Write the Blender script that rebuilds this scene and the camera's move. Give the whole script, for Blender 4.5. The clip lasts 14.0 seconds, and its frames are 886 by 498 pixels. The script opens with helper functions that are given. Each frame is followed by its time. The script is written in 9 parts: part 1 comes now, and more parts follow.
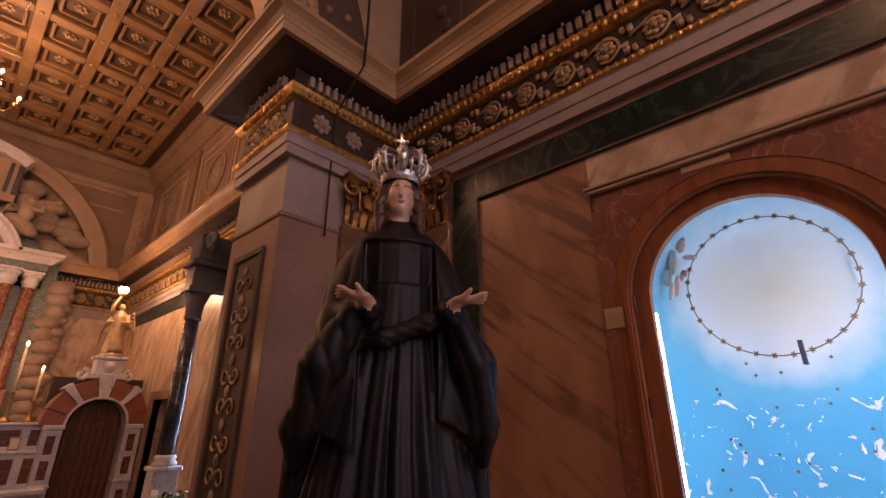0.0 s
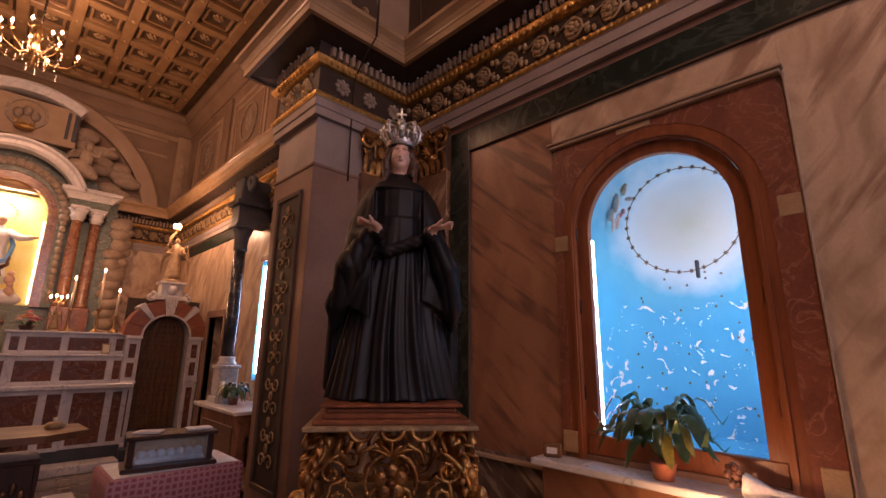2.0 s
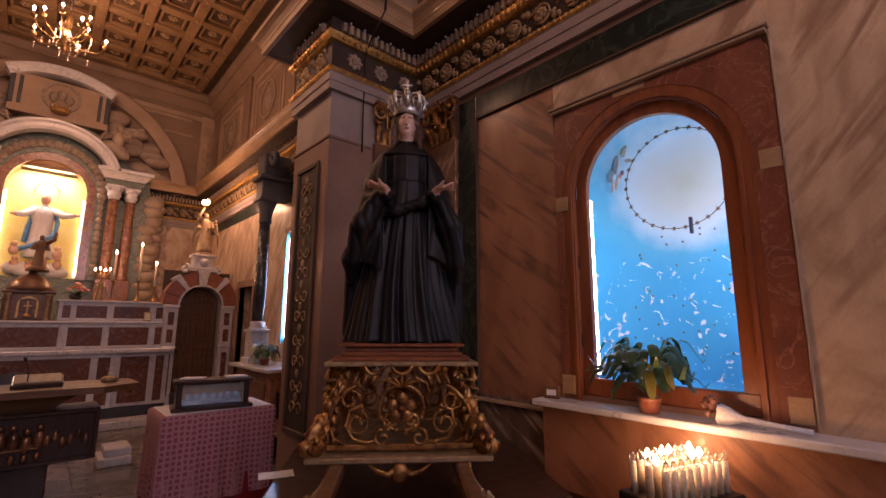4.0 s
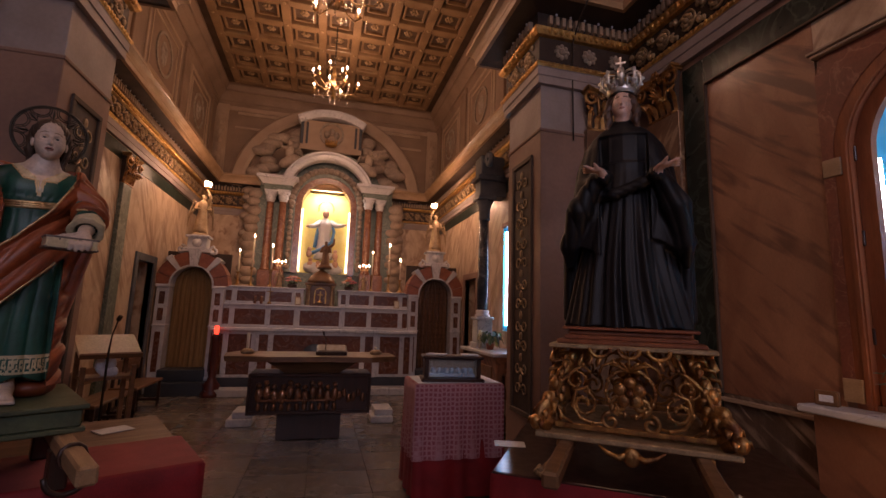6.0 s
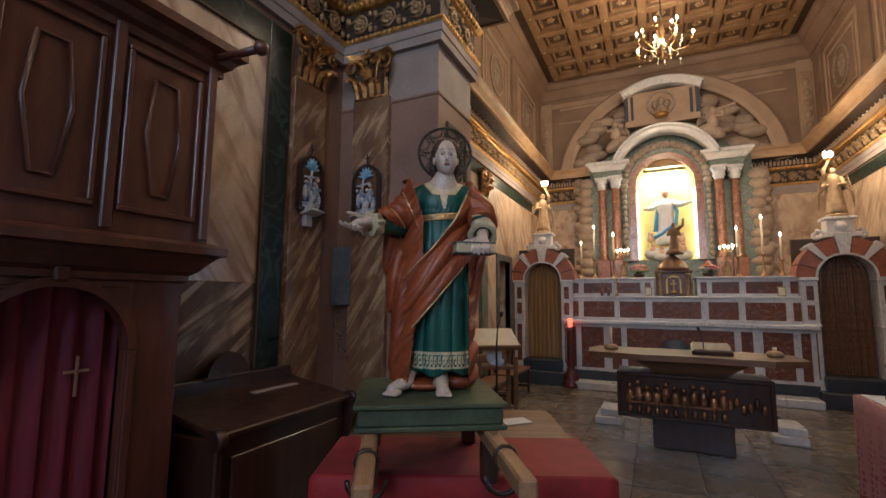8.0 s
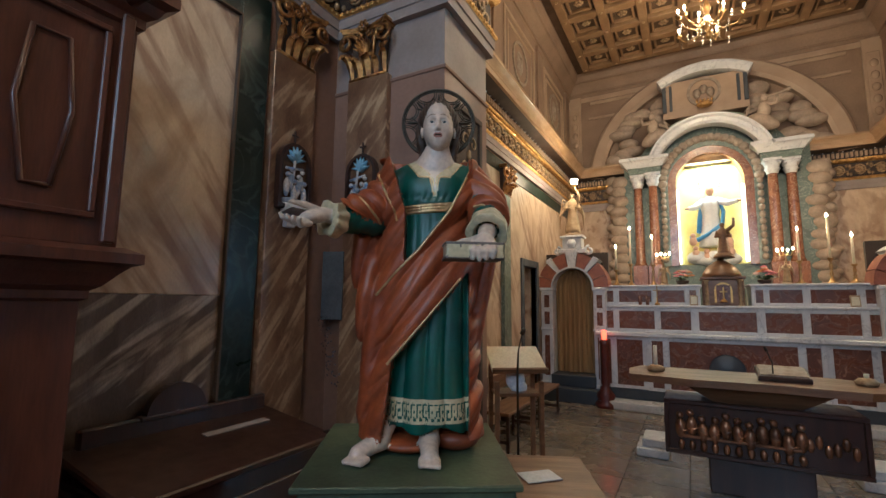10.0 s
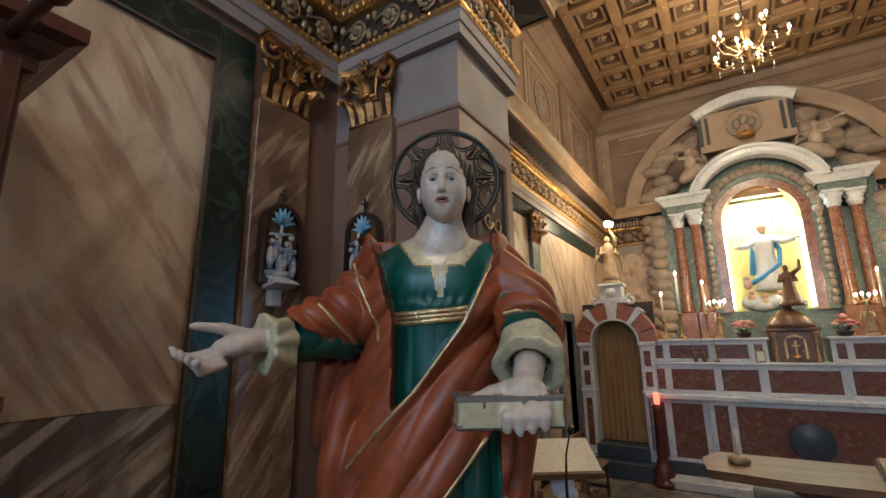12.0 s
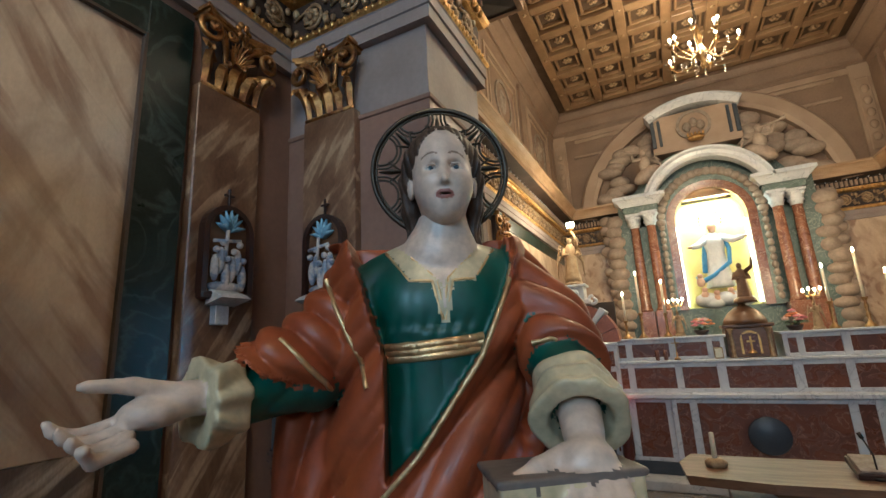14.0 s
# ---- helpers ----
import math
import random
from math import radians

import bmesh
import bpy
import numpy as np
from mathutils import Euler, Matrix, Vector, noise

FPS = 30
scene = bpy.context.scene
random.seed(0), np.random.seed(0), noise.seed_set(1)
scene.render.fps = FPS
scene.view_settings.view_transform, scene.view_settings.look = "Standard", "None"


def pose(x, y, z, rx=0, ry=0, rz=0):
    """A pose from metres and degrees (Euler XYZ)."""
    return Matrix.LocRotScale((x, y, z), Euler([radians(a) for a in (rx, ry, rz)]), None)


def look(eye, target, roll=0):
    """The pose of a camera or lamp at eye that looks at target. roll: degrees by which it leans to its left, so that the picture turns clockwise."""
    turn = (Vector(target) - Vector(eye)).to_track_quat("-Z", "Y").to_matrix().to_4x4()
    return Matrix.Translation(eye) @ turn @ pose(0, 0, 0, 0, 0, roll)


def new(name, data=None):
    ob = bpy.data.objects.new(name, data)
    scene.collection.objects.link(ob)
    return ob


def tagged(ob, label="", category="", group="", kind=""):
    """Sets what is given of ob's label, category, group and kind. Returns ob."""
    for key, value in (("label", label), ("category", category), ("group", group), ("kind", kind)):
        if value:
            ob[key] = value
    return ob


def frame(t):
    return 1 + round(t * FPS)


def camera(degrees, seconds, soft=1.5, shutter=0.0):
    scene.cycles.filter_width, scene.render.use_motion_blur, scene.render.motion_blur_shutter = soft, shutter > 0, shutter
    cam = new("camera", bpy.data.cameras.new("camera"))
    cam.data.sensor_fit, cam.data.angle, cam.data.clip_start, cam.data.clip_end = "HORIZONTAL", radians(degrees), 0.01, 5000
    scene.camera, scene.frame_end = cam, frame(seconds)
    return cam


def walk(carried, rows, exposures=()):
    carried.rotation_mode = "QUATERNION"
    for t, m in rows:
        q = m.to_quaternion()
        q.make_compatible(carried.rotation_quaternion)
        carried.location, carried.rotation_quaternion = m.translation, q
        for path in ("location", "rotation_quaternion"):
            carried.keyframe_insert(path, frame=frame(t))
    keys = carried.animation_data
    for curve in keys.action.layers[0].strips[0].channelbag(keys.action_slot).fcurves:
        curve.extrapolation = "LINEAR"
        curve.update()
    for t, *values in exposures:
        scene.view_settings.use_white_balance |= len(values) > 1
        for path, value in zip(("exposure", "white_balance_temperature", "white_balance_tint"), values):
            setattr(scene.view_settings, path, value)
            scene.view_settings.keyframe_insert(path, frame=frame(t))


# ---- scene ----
cam = camera(89.6, 14.0)
PATH = [
    (0, (0.69, -0.327, 2.164), (2.072, 0.938, 2.866), -0.2),
    (0.5, (0.266, -0.992, 1.956), (1.584, 0.371, 2.592), 0.8),
    (1, (0.231, -1.085, 1.934), (1.555, 0.289, 2.535), 0.8),
    (1.5, (0.22, -1.077, 1.918), (1.569, 0.296, 2.459), 0.9),
    (2, (0.208, -1.078, 1.869), (1.578, 0.309, 2.315), 0.8),
    (2.2, (0.228, -1.106, 1.843), (1.604, 0.281, 2.273), 0.2),
    (4.3, (0.117, -1.354, 1.703), (1.399, 0.15, 2.015), 0.0),
    (4.5, (0.121, -1.372, 1.697), (1.35, 0.175, 2.01), -0.0),
    (5, (0.123, -1.42, 1.679), (1.234, 0.213, 1.991), 0.5),
    (5.5, (0.091, -1.43, 1.662), (0.966, 0.341, 1.974), 1.6),
    (6, (0.031, -1.412, 1.646), (0.537, 0.5, 1.937), 1.9),
    (6.5, (-0.051, -1.396, 1.644), (-0.144, 0.584, 1.916), 1.0),
    (7, (-0.17, -1.318, 1.652), (-0.73, 0.587, 1.898), 0.5),
    (7.5, (-0.286, -1.178, 1.664), (-1.024, 0.667, 1.896), 0.4),
    (8, (-0.342, -0.98, 1.671), (-1.194, 0.816, 1.891), 0.4),
    (8.2, (-0.312, -0.898, 1.676), (-1.209, 0.874, 1.908), 0.0),
    (10.3, (-0.524, -0.153, 1.785), (-1.514, 1.569, 2.022), 0.8),
    (10.5, (-0.53, -0.066, 1.82), (-1.557, 1.635, 2.055), 0.6),
    (11, (-0.639, 0.047, 1.935), (-1.7, 1.718, 2.223), 0.1),
    (11.5, (-0.731, 0.156, 1.998), (-1.79, 1.817, 2.342), -0.9),
    (12, (-0.784, 0.298, 2.052), (-1.827, 1.951, 2.474), -0.8),
    (12.5, (-0.845, 0.394, 2.08), (-1.875, 2.051, 2.521), -0.7),
    (13, (-0.923, 0.398, 2.092), (-1.866, 2.107, 2.528), -1.6),
    (13.5, (-0.979, 0.443, 2.101), (-1.865, 2.183, 2.534), -2.4),
    (14, (-1.007, 0.477, 2.126), (-1.877, 2.227, 2.555), -3.0),
]
walk(cam, [(t, look(eye, target, roll)) for t, eye, target, roll in PATH],
     exposures=[(0.0, 0.48, 7300, 52), (2.0, 0.44, 7000, 50), (4.5, 0.37, 6550, 48), (5.0, 0.36, 6400, 44), (6.0, 0.0, 6300, 40), (6.6, -0.12, 5800, 26), (7.5, 0.66, 5050, 8), (8.2, 1.06, 4850, 1), (10.3, 1.2, 4650, -5), (14.0, 1.25, 4550, -10)])

# ---- world and large lights ----
world = bpy.data.worlds.new("world")
scene.world = world
world.use_nodes = True
wn = world.node_tree.nodes
sky = wn.new("ShaderNodeTexSky")
sky.sky_type, sky.sun_disc, sky.sun_elevation, sky.sun_rotation = "NISHITA", False, radians(40), radians(200)
world.node_tree.links.new(sky.outputs[0], wn["Background"].inputs[0])
wn["Background"].inputs[1].default_value = 0.08


def lamp(name, kind, m, power, colour, size=0.1, size_y=None):
    d = bpy.data.lights.new(name, kind)
    d.energy, d.color = power, colour
    if kind == "AREA":
        d.shape, d.size, d.size_y = "RECTANGLE", size, size_y or size
    elif kind == "POINT":
        d.shadow_soft_size = size
    ob = new(name, d)
    ob.matrix_world = m
    return ob


WARM = (1.0, 0.62, 0.32)
CANDLE = (1.0, 0.55, 0.22)
DAY = (0.86, 0.93, 1.0)
# daylight through the two windows in the entrance wall behind the walk
for wx in (-1.6, 1.6):
    lamp("window_light", "AREA", look((wx, -6.35, 4.9), (wx * 0.3, 2.0, 2.2)), 45, DAY, 1.3, 2.4)
# the chandeliers of the chancel, and an unseen nave one added to brighten the statues
CHANDELIERS = [(-0.05, 7.6, 6.3), (-0.05, 4.3, 6.0), (-0.05, -1.9, 6.4)]
for (cx, cy, cz), power in zip(CHANDELIERS, (108, 108, 185)):
    lamp("chandelier_light", "POINT", pose(cx, cy, cz + 0.1), power, WARM, 0.35)
for sx in (-1, 1):
    lamp("torch_light", "POINT", pose(sx * 2.4, 8.15, 4.22), 32, WARM, 0.08)
    lamp("candelabra_light", "POINT", pose(sx * 1.15, 9.3, 3.2), 18, CANDLE, 0.12)
lamp("votive_light", "POINT", pose(2.72, -0.33, 1.16), 5, CANDLE, 0.08)
lamp("niche_light", "AREA", look((3.37, -0.5, 2.35), (3.97, 0.1, 2.35)), 5.0, DAY, 0.06, 1.3)

# ---- materials ----


def mat(name, base, rough=0.6, metal=0.0, other=None, scale=4.0, detail=5.0, mix=(0.35, 0.65), grain=0.12, bump=0.15,
        fine=60.0, stretch=(1, 1, 1), turn=(0, 0, 0), warp=0.0, veins=None, vein_scale=3.0, vein_width=0.06, vein_turn=None, rand=0.0,
        emit=None, power=0.0, coat=0.0, spec=0.5, seed=0.0):
    """A procedural surface: two colours by a large noise, fine grain, veins if asked for, and a small relief."""
    m = bpy.data.materials.new(name)
    m.use_nodes = True
    nt = m.node_tree
    n, l = nt.nodes, nt.links
    b = n["Principled BSDF"]
    tc, mp = n.new("ShaderNodeTexCoord"), n.new("ShaderNodeMapping")
    mp.inputs["Location"].default_value = (seed, seed * 0.7, seed * 1.3)
    mp.inputs["Rotation"].default_value = [radians(a) for a in turn]
    mp.inputs["Scale"].default_value = stretch
    l.new(tc.outputs["Object"], mp.inputs[0])

    def noise_node(sc, de=4.0, dist=0.0):
        q = n.new("ShaderNodeTexNoise")
        q.inputs["Scale"].default_value, q.inputs["Detail"].default_value, q.inputs["Distortion"].default_value = sc, de, dist
        l.new(mp.outputs[0], q.inputs["Vector"])
        return q

    def ramp(src, p0, p1, c0=(0, 0, 0, 1), c1=(1, 1, 1, 1)):
        r = n.new("ShaderNodeValToRGB")
        r.color_ramp.elements[0].position, r.color_ramp.elements[1].position = p0, p1
        r.color_ramp.elements[0].color, r.color_ramp.elements[1].color = c0, c1
        l.new(src, r.inputs[0])
        return r

    def blend(kind, fac, a, c):
        x = n.new("ShaderNodeMix")
        x.data_type, x.blend_type = "RGBA", kind
        for sock, v in ((x.inputs[0], fac), (x.inputs[6], a), (x.inputs[7], c)):
            if isinstance(v, (int, float)):
                sock.default_value = v
            elif isinstance(v, tuple):
                sock.default_value = (*v[:3], 1)
            else:
                l.new(v, sock)
        return x.outputs[2]

    big = noise_node(scale, detail, warp)
    other = other or tuple(c * 0.72 for c in base)
    col = blend("MIX", ramp(big.outputs[0], *mix).outputs[0], base, other)
    if veins:
        v = noise_node(vein_scale, 6.0, 0.6 + warp)
        if vein_turn:
            streak = n.new("ShaderNodeMapping")
            streak.vector_type = "TEXTURE"
            streak.inputs["Rotation"].default_value = [radians(a) for a in vein_turn]
            streak.inputs["Scale"].default_value = (0.28, 0.28, 1.9)
            l.new(tc.outputs["Object"], streak.inputs[0])
            l.new(streak.outputs[0], v.inputs["Vector"])
            v.inputs["Distortion"].default_value = 0.5
            rv = ramp(v.outputs[0], 0.5, 0.63)
        else:
            rv = n.new("ShaderNodeValToRGB")
            e = rv.color_ramp.elements
            e[0].position, e[0].color = 0.5 - vein_width, (0, 0, 0, 1)
            e[1].position, e[1].color = 0.5 + vein_width, (0, 0, 0, 1)
            mid = rv.color_ramp.elements.new(0.5)
            mid.color = (1, 1, 1, 1)
            l.new(v.outputs[0], rv.inputs[0])
        patch = noise_node(vein_scale * 0.6, 2.0)
        mult = n.new("ShaderNodeMath")
        mult.operation = "MULTIPLY"
        l.new(rv.outputs[0], mult.inputs[0])
        l.new(ramp(patch.outputs[0], 0.3, 0.52).outputs[0], mult.inputs[1])
        col = blend("MIX", mult.outputs[0], col, veins)
    fn = noise_node(fine, 3.0)
    dark = tuple([1.0 - grain * 2] * 3)
    col = blend("MULTIPLY", 1.0, col, ramp(fn.outputs[0], 0.3, 0.7, (*dark, 1), (1, 1, 1, 1)).outputs[0])
    if rand:
        oi = n.new("ShaderNodeObjectInfo")
        rr = ramp(oi.outputs["Random"], 0, 1, (1 - rand, 1 - rand, 1 - rand, 1), (1, 1, 1, 1))
        col = blend("MULTIPLY", 1.0, col, rr.outputs[0])
    l.new(col, b.inputs["Base Color"])
    rg = n.new("ShaderNodeMapRange")
    rg.inputs["To Min"].default_value, rg.inputs["To Max"].default_value = max(0.03, rough - 0.12), min(1, rough + 0.12)
    l.new(big.outputs[0], rg.inputs[0])
    l.new(rg.outputs[0], b.inputs["Roughness"])
    b.inputs["Metallic"].default_value = metal
    b.inputs["Specular IOR Level"].default_value = spec
    b.inputs["Coat Weight"].default_value = coat
    b.inputs["Coat Roughness"].default_value = 0.15
    if bump:
        bp = n.new("ShaderNodeBump")
        bp.inputs["Strength"].default_value, bp.inputs["Distance"].default_value = bump, 0.01
        l.new(fn.outputs[0], bp.inputs["Height"])
        l.new(bp.outputs[0], b.inputs["Normal"])
    if emit:
        b.inputs["Emission Color"].default_value = (*emit, 1)
        b.inputs["Emission Strength"].default_value = power
    return m


MARBLE_TAN = mat("painted_tan_marble", (0.58, 0.44, 0.31), 0.5, other=(0.4, 0.28, 0.185), scale=1.9, detail=8.0, mix=(0.4, 0.66), warp=1.5, stretch=(1, 1.5, 0.75),
                 turn=(35, 0, 0), veins=(0.3, 0.185, 0.12), vein_scale=2.3, vein_turn=(36, 0, 0), grain=0.05, bump=0.06, coat=0.15)
MARBLE_ROSE = mat("painted_rose_brown_marble", (0.37, 0.18, 0.1), 0.42, other=(0.27, 0.12, 0.065), scale=1.6, warp=1.0, stretch=(1, 1.8, 0.8),
                  turn=(40, 0, 0), veins=(0.16, 0.075, 0.045), vein_scale=3.0, vein_turn=(-50, 0, 0), grain=0.06, bump=0.08, coat=0.2)
MARBLE_PILASTER = mat("painted_brown_streaked_marble", (0.15, 0.075, 0.04), 0.4, other=(0.3, 0.175, 0.095), scale=2.4, warp=1.4,
                      stretch=(1, 2.2, 0.6), turn=(25, 20, 0), veins=(0.52, 0.36, 0.22), vein_scale=4.2, vein_turn=(0, 34, 0), bump=0.06, coat=0.2)
MARBLE_DADO = mat("painted_grey_brown_dado_marble", (0.16, 0.11, 0.08), 0.5, other=(0.085, 0.055, 0.04), scale=1.8, warp=1.5,
                  stretch=(1, 2.6, 0.7), turn=(50, 0, 0), veins=(0.46, 0.37, 0.29), vein_scale=3.0, vein_turn=(-52, 0, 0), bump=0.1)
MARBLE_GREEN = mat("painted_dark_green_marble", (0.008, 0.016, 0.013), 0.32, other=(0.018, 0.03, 0.024), scale=3, warp=1.2, spec=0.25,
                   veins=(0.05, 0.068, 0.06), vein_scale=2.6, vein_width=0.05, bump=0.03, coat=0.08)
PIER_PAINT = mat("mauve_brown_wall_paint", (0.28, 0.168, 0.122), 0.55, other=(0.21, 0.122, 0.088), scale=1.4, grain=0.06, bump=0.12, fine=25, coat=0.1)
BAND_GREY = mat("warm_grey_painted_plaster", (0.33, 0.275, 0.26), 0.6, other=(0.27, 0.22, 0.205), scale=2.5, grain=0.05, bump=0.08, fine=30)
PLASTER_UPPER = mat("brown_painted_plaster", (0.26, 0.175, 0.115), 0.65, other=(0.2, 0.13, 0.085), scale=1.5, grain=0.07, bump=0.1, fine=30)
PLASTER_PALE = mat("pale_brown_plaster_moulding", (0.4, 0.29, 0.2), 0.6, other=(0.33, 0.23, 0.155), scale=2.5, grain=0.06, bump=0.08)
# dark plaster; on the capitals' bell it stands for shaded gaps
PLASTER_AND_GAP_SHADE = mat("dark_brown_plaster_and_gap_shade", (0.1, 0.066, 0.046), 0.7, other=(0.07, 0.045, 0.03), scale=1.4, bump=0.1)
CORNICE = mat("tan_gilt_cornice_plaster", (0.45, 0.3, 0.175), 0.5, other=(0.36, 0.23, 0.12), scale=3, stretch=(1, 1, 3), bump=0.06, coat=0.1)
FRIEZE = mat("dark_brown_frieze_ground", (0.05, 0.031, 0.022), 0.6, other=(0.035, 0.021, 0.015), scale=5, bump=0.1)
GOLD = mat("worn_gold_leaf", (0.83, 0.52, 0.17), 0.36, 0.92, other=(0.5, 0.28, 0.1), scale=14, mix=(0.42, 0.72), grain=0.15, bump=0.35, fine=110)
GOLD_AGED = mat("aged_gold_leaf_over_red_bole", (0.66, 0.36, 0.115), 0.36, 0.82, other=(0.19, 0.075, 0.032), scale=11, mix=(0.38, 0.66), grain=0.2, bump=0.4, fine=90)
GOLD_DULL = mat("dull_gilt_stucco", (0.5, 0.36, 0.2), 0.5, 0.45, other=(0.3, 0.2, 0.11), scale=16, grain=0.15, bump=0.3, fine=80)
STUCCO = mat("grey_stucco_ornament", (0.36, 0.3, 0.24), 0.6, other=(0.25, 0.19, 0.14), scale=14, bump=0.25, fine=60)
WOOD_CEIL = mat("gilded_tan_ceiling_wood", (0.28, 0.17, 0.08), 0.5, other=(0.2, 0.115, 0.05), scale=2.5, grain=0.1, bump=0.1, coat=0.15)
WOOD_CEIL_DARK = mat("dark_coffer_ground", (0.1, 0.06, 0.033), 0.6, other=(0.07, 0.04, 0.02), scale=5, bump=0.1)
WOOD_RED = mat("varnished_red_brown_wood", (0.3, 0.1, 0.04), 0.36, other=(0.2, 0.06, 0.024), scale=3, stretch=(4, 4, 0.5), grain=0.1, bump=0.12, fine=35, coat=0.35)
WOOD_DARK = mat("dark_stained_walnut", (0.048, 0.019, 0.012), 0.36, other=(0.028, 0.011, 0.0075), scale=3, stretch=(5, 5, 0.5), grain=0.12, bump=0.1, fine=30, coat=0.3)
WOOD_MID = mat("brown_oak_wood", (0.2, 0.1, 0.045), 0.4, other=(0.13, 0.06, 0.026), scale=4, stretch=(0.6, 5, 5), grain=0.12, bump=0.12, fine=30, coat=0.25)
WOOD_PALE = mat("raw_pine_wood", (0.4, 0.24, 0.12), 0.6, other=(0.3, 0.17, 0.08), scale=4, stretch=(6, 0.6, 6), grain=0.12, bump=0.15, fine=30)
FLOOR = mat("worn_grey_brown_stone_tile", (0.24, 0.2, 0.16), 0.27, other=(0.15, 0.125, 0.1), scale=1.6, warp=0.6, grain=0.1, bump=0.05,
            fine=45, rand=0.4, veins=(0.3, 0.26, 0.21), vein_scale=3, vein_width=0.03, coat=0.3)
GROUT = mat("dark_floor_joint", (0.05, 0.04, 0.032), 0.8)
WHITE_MARBLE = mat("white_grey_marble", (0.66, 0.66, 0.68), 0.3, other=(0.52, 0.53, 0.57), scale=2.5, warp=1.0, veins=(0.36, 0.37, 0.42), vein_scale=3,
                   vein_width=0.02, grain=0.03, bump=0.03, coat=0.2)
RED_MARBLE = mat("red_brown_marble_inlay", (0.19, 0.075, 0.045), 0.28, other=(0.11, 0.042, 0.028), scale=5, warp=1.0, veins=(0.34, 0.2, 0.14), vein_scale=5,
                 vein_width=0.02, bump=0.03, coat=0.3)
BRICK_RED = mat("red_marble_voussoir", (0.36, 0.13, 0.07), 0.4, other=(0.27, 0.09, 0.05), scale=6, bump=0.08, coat=0.1)
BLUE_PLINTH = mat("dark_blue_grey_stone", (0.035, 0.045, 0.065), 0.4, other=(0.05, 0.06, 0.075), scale=5, bump=0.05)
COLUMN_BLUE = mat("blue_black_veined_marble", (0.022, 0.03, 0.045), 0.25, other=(0.045, 0.055, 0.07), scale=3, warp=1.5, veins=(0.16, 0.19, 0.22), vein_scale=4,
                  vein_width=0.02, bump=0.02, coat=0.4)
STONE_BLUE = mat("blue_grey_carved_stone", (0.11, 0.12, 0.14), 0.5, other=(0.07, 0.08, 0.095), scale=5, bump=0.15)
# near-black colour that stands in for the shade inside door openings
SHADOW_RECESS = mat("painted_passage_shade", (0.05, 0.035, 0.025), 0.8)


# ---- building helpers ----
def box(bm, c, s, m=None, bevel=0.0):
    """A box about c of size s, turned by m, with its edges taken off."""
    t = Matrix.Translation(c) @ (m or Matrix())
    h = [v / 2 for v in s]
    g = min(bevel, min(h) * 0.45)
    at, faces = {}, []
    for sx in (-1, 1):
        for sy in (-1, 1):
            for sz in (-1, 1):
                sg = (sx, sy, sz)
                for ax in range(3):
                    if g or ax == 0:
                        at[sg, ax] = bm.verts.new(t @ Vector([sg[k] * (h[k] if k == ax or not g else h[k] - g) for k in range(3)]))
                    else:
                        at[sg, ax] = at[sg, 0]

    for ax in range(3):
        u, w = (ax + 1) % 3, (ax + 2) % 3
        for sa in (-1, 1):
            ring = []
            for su, sw in ((-1, -1), (1, -1), (1, 1), (-1, 1)):
                sg = [0, 0, 0]
                sg[ax], sg[u], sg[w] = sa, su, sw
                ring.append(at[tuple(sg), ax])
            bm.faces.new(ring if sa > 0 else ring[::-1])
        if g:
            for su in (-1, 1):
                for sw in (-1, 1):
                    a, b = [0, 0, 0], [0, 0, 0]
                    a[ax], a[u], a[w] = -1, su, sw
                    b[ax], b[u], b[w] = 1, su, sw
                    a, b = tuple(a), tuple(b)
                    bm.faces.new((at[a, u], at[b, u], at[b, w], at[a, w]))
    if g:
        for sg in {k[0] for k in at}:
            bm.faces.new([at[sg, ax] for ax in range(3)])


def span(bm, lo, hi, bevel=0.0):
    """A box from corner to corner."""
    c = [(a + b) / 2 for a, b in zip(lo, hi)]
    return box(bm, c, [abs(b - a) for a, b in zip(lo, hi)], None, bevel)


def lathe(bm, profile, n=24, m=None, arc=2 * math.pi, lobes=0, depth=0.0):
    """A turned body about z from (radius, height) pairs; lobes: gadroons round it."""
    full = arc > 6.28
    rings = []
    for r, z in profile:
        ring = []
        for i in range(n if full else n + 1):
            a = arc * i / n
            k = r * (1 + depth * math.cos(lobes * a)) if lobes else r
            ring.append(bm.verts.new((m or Matrix()) @ Vector((k * math.cos(a), k * math.sin(a), z))))
        rings.append(ring)
    for a, b in zip(rings, rings[1:]):
        for i in range(len(a) if full else len(a) - 1):
            j = (i + 1) % len(a)
            bm.faces.new((a[i], a[j], b[j], b[i])).smooth = True
    if full:
        for ring, flip in ((rings[0], True), (rings[-1], False)):
            if (ring[0].co - ring[n // 2].co).length > 1e-4:
                bm.faces.new(ring[::-1] if flip else ring)
    return rings


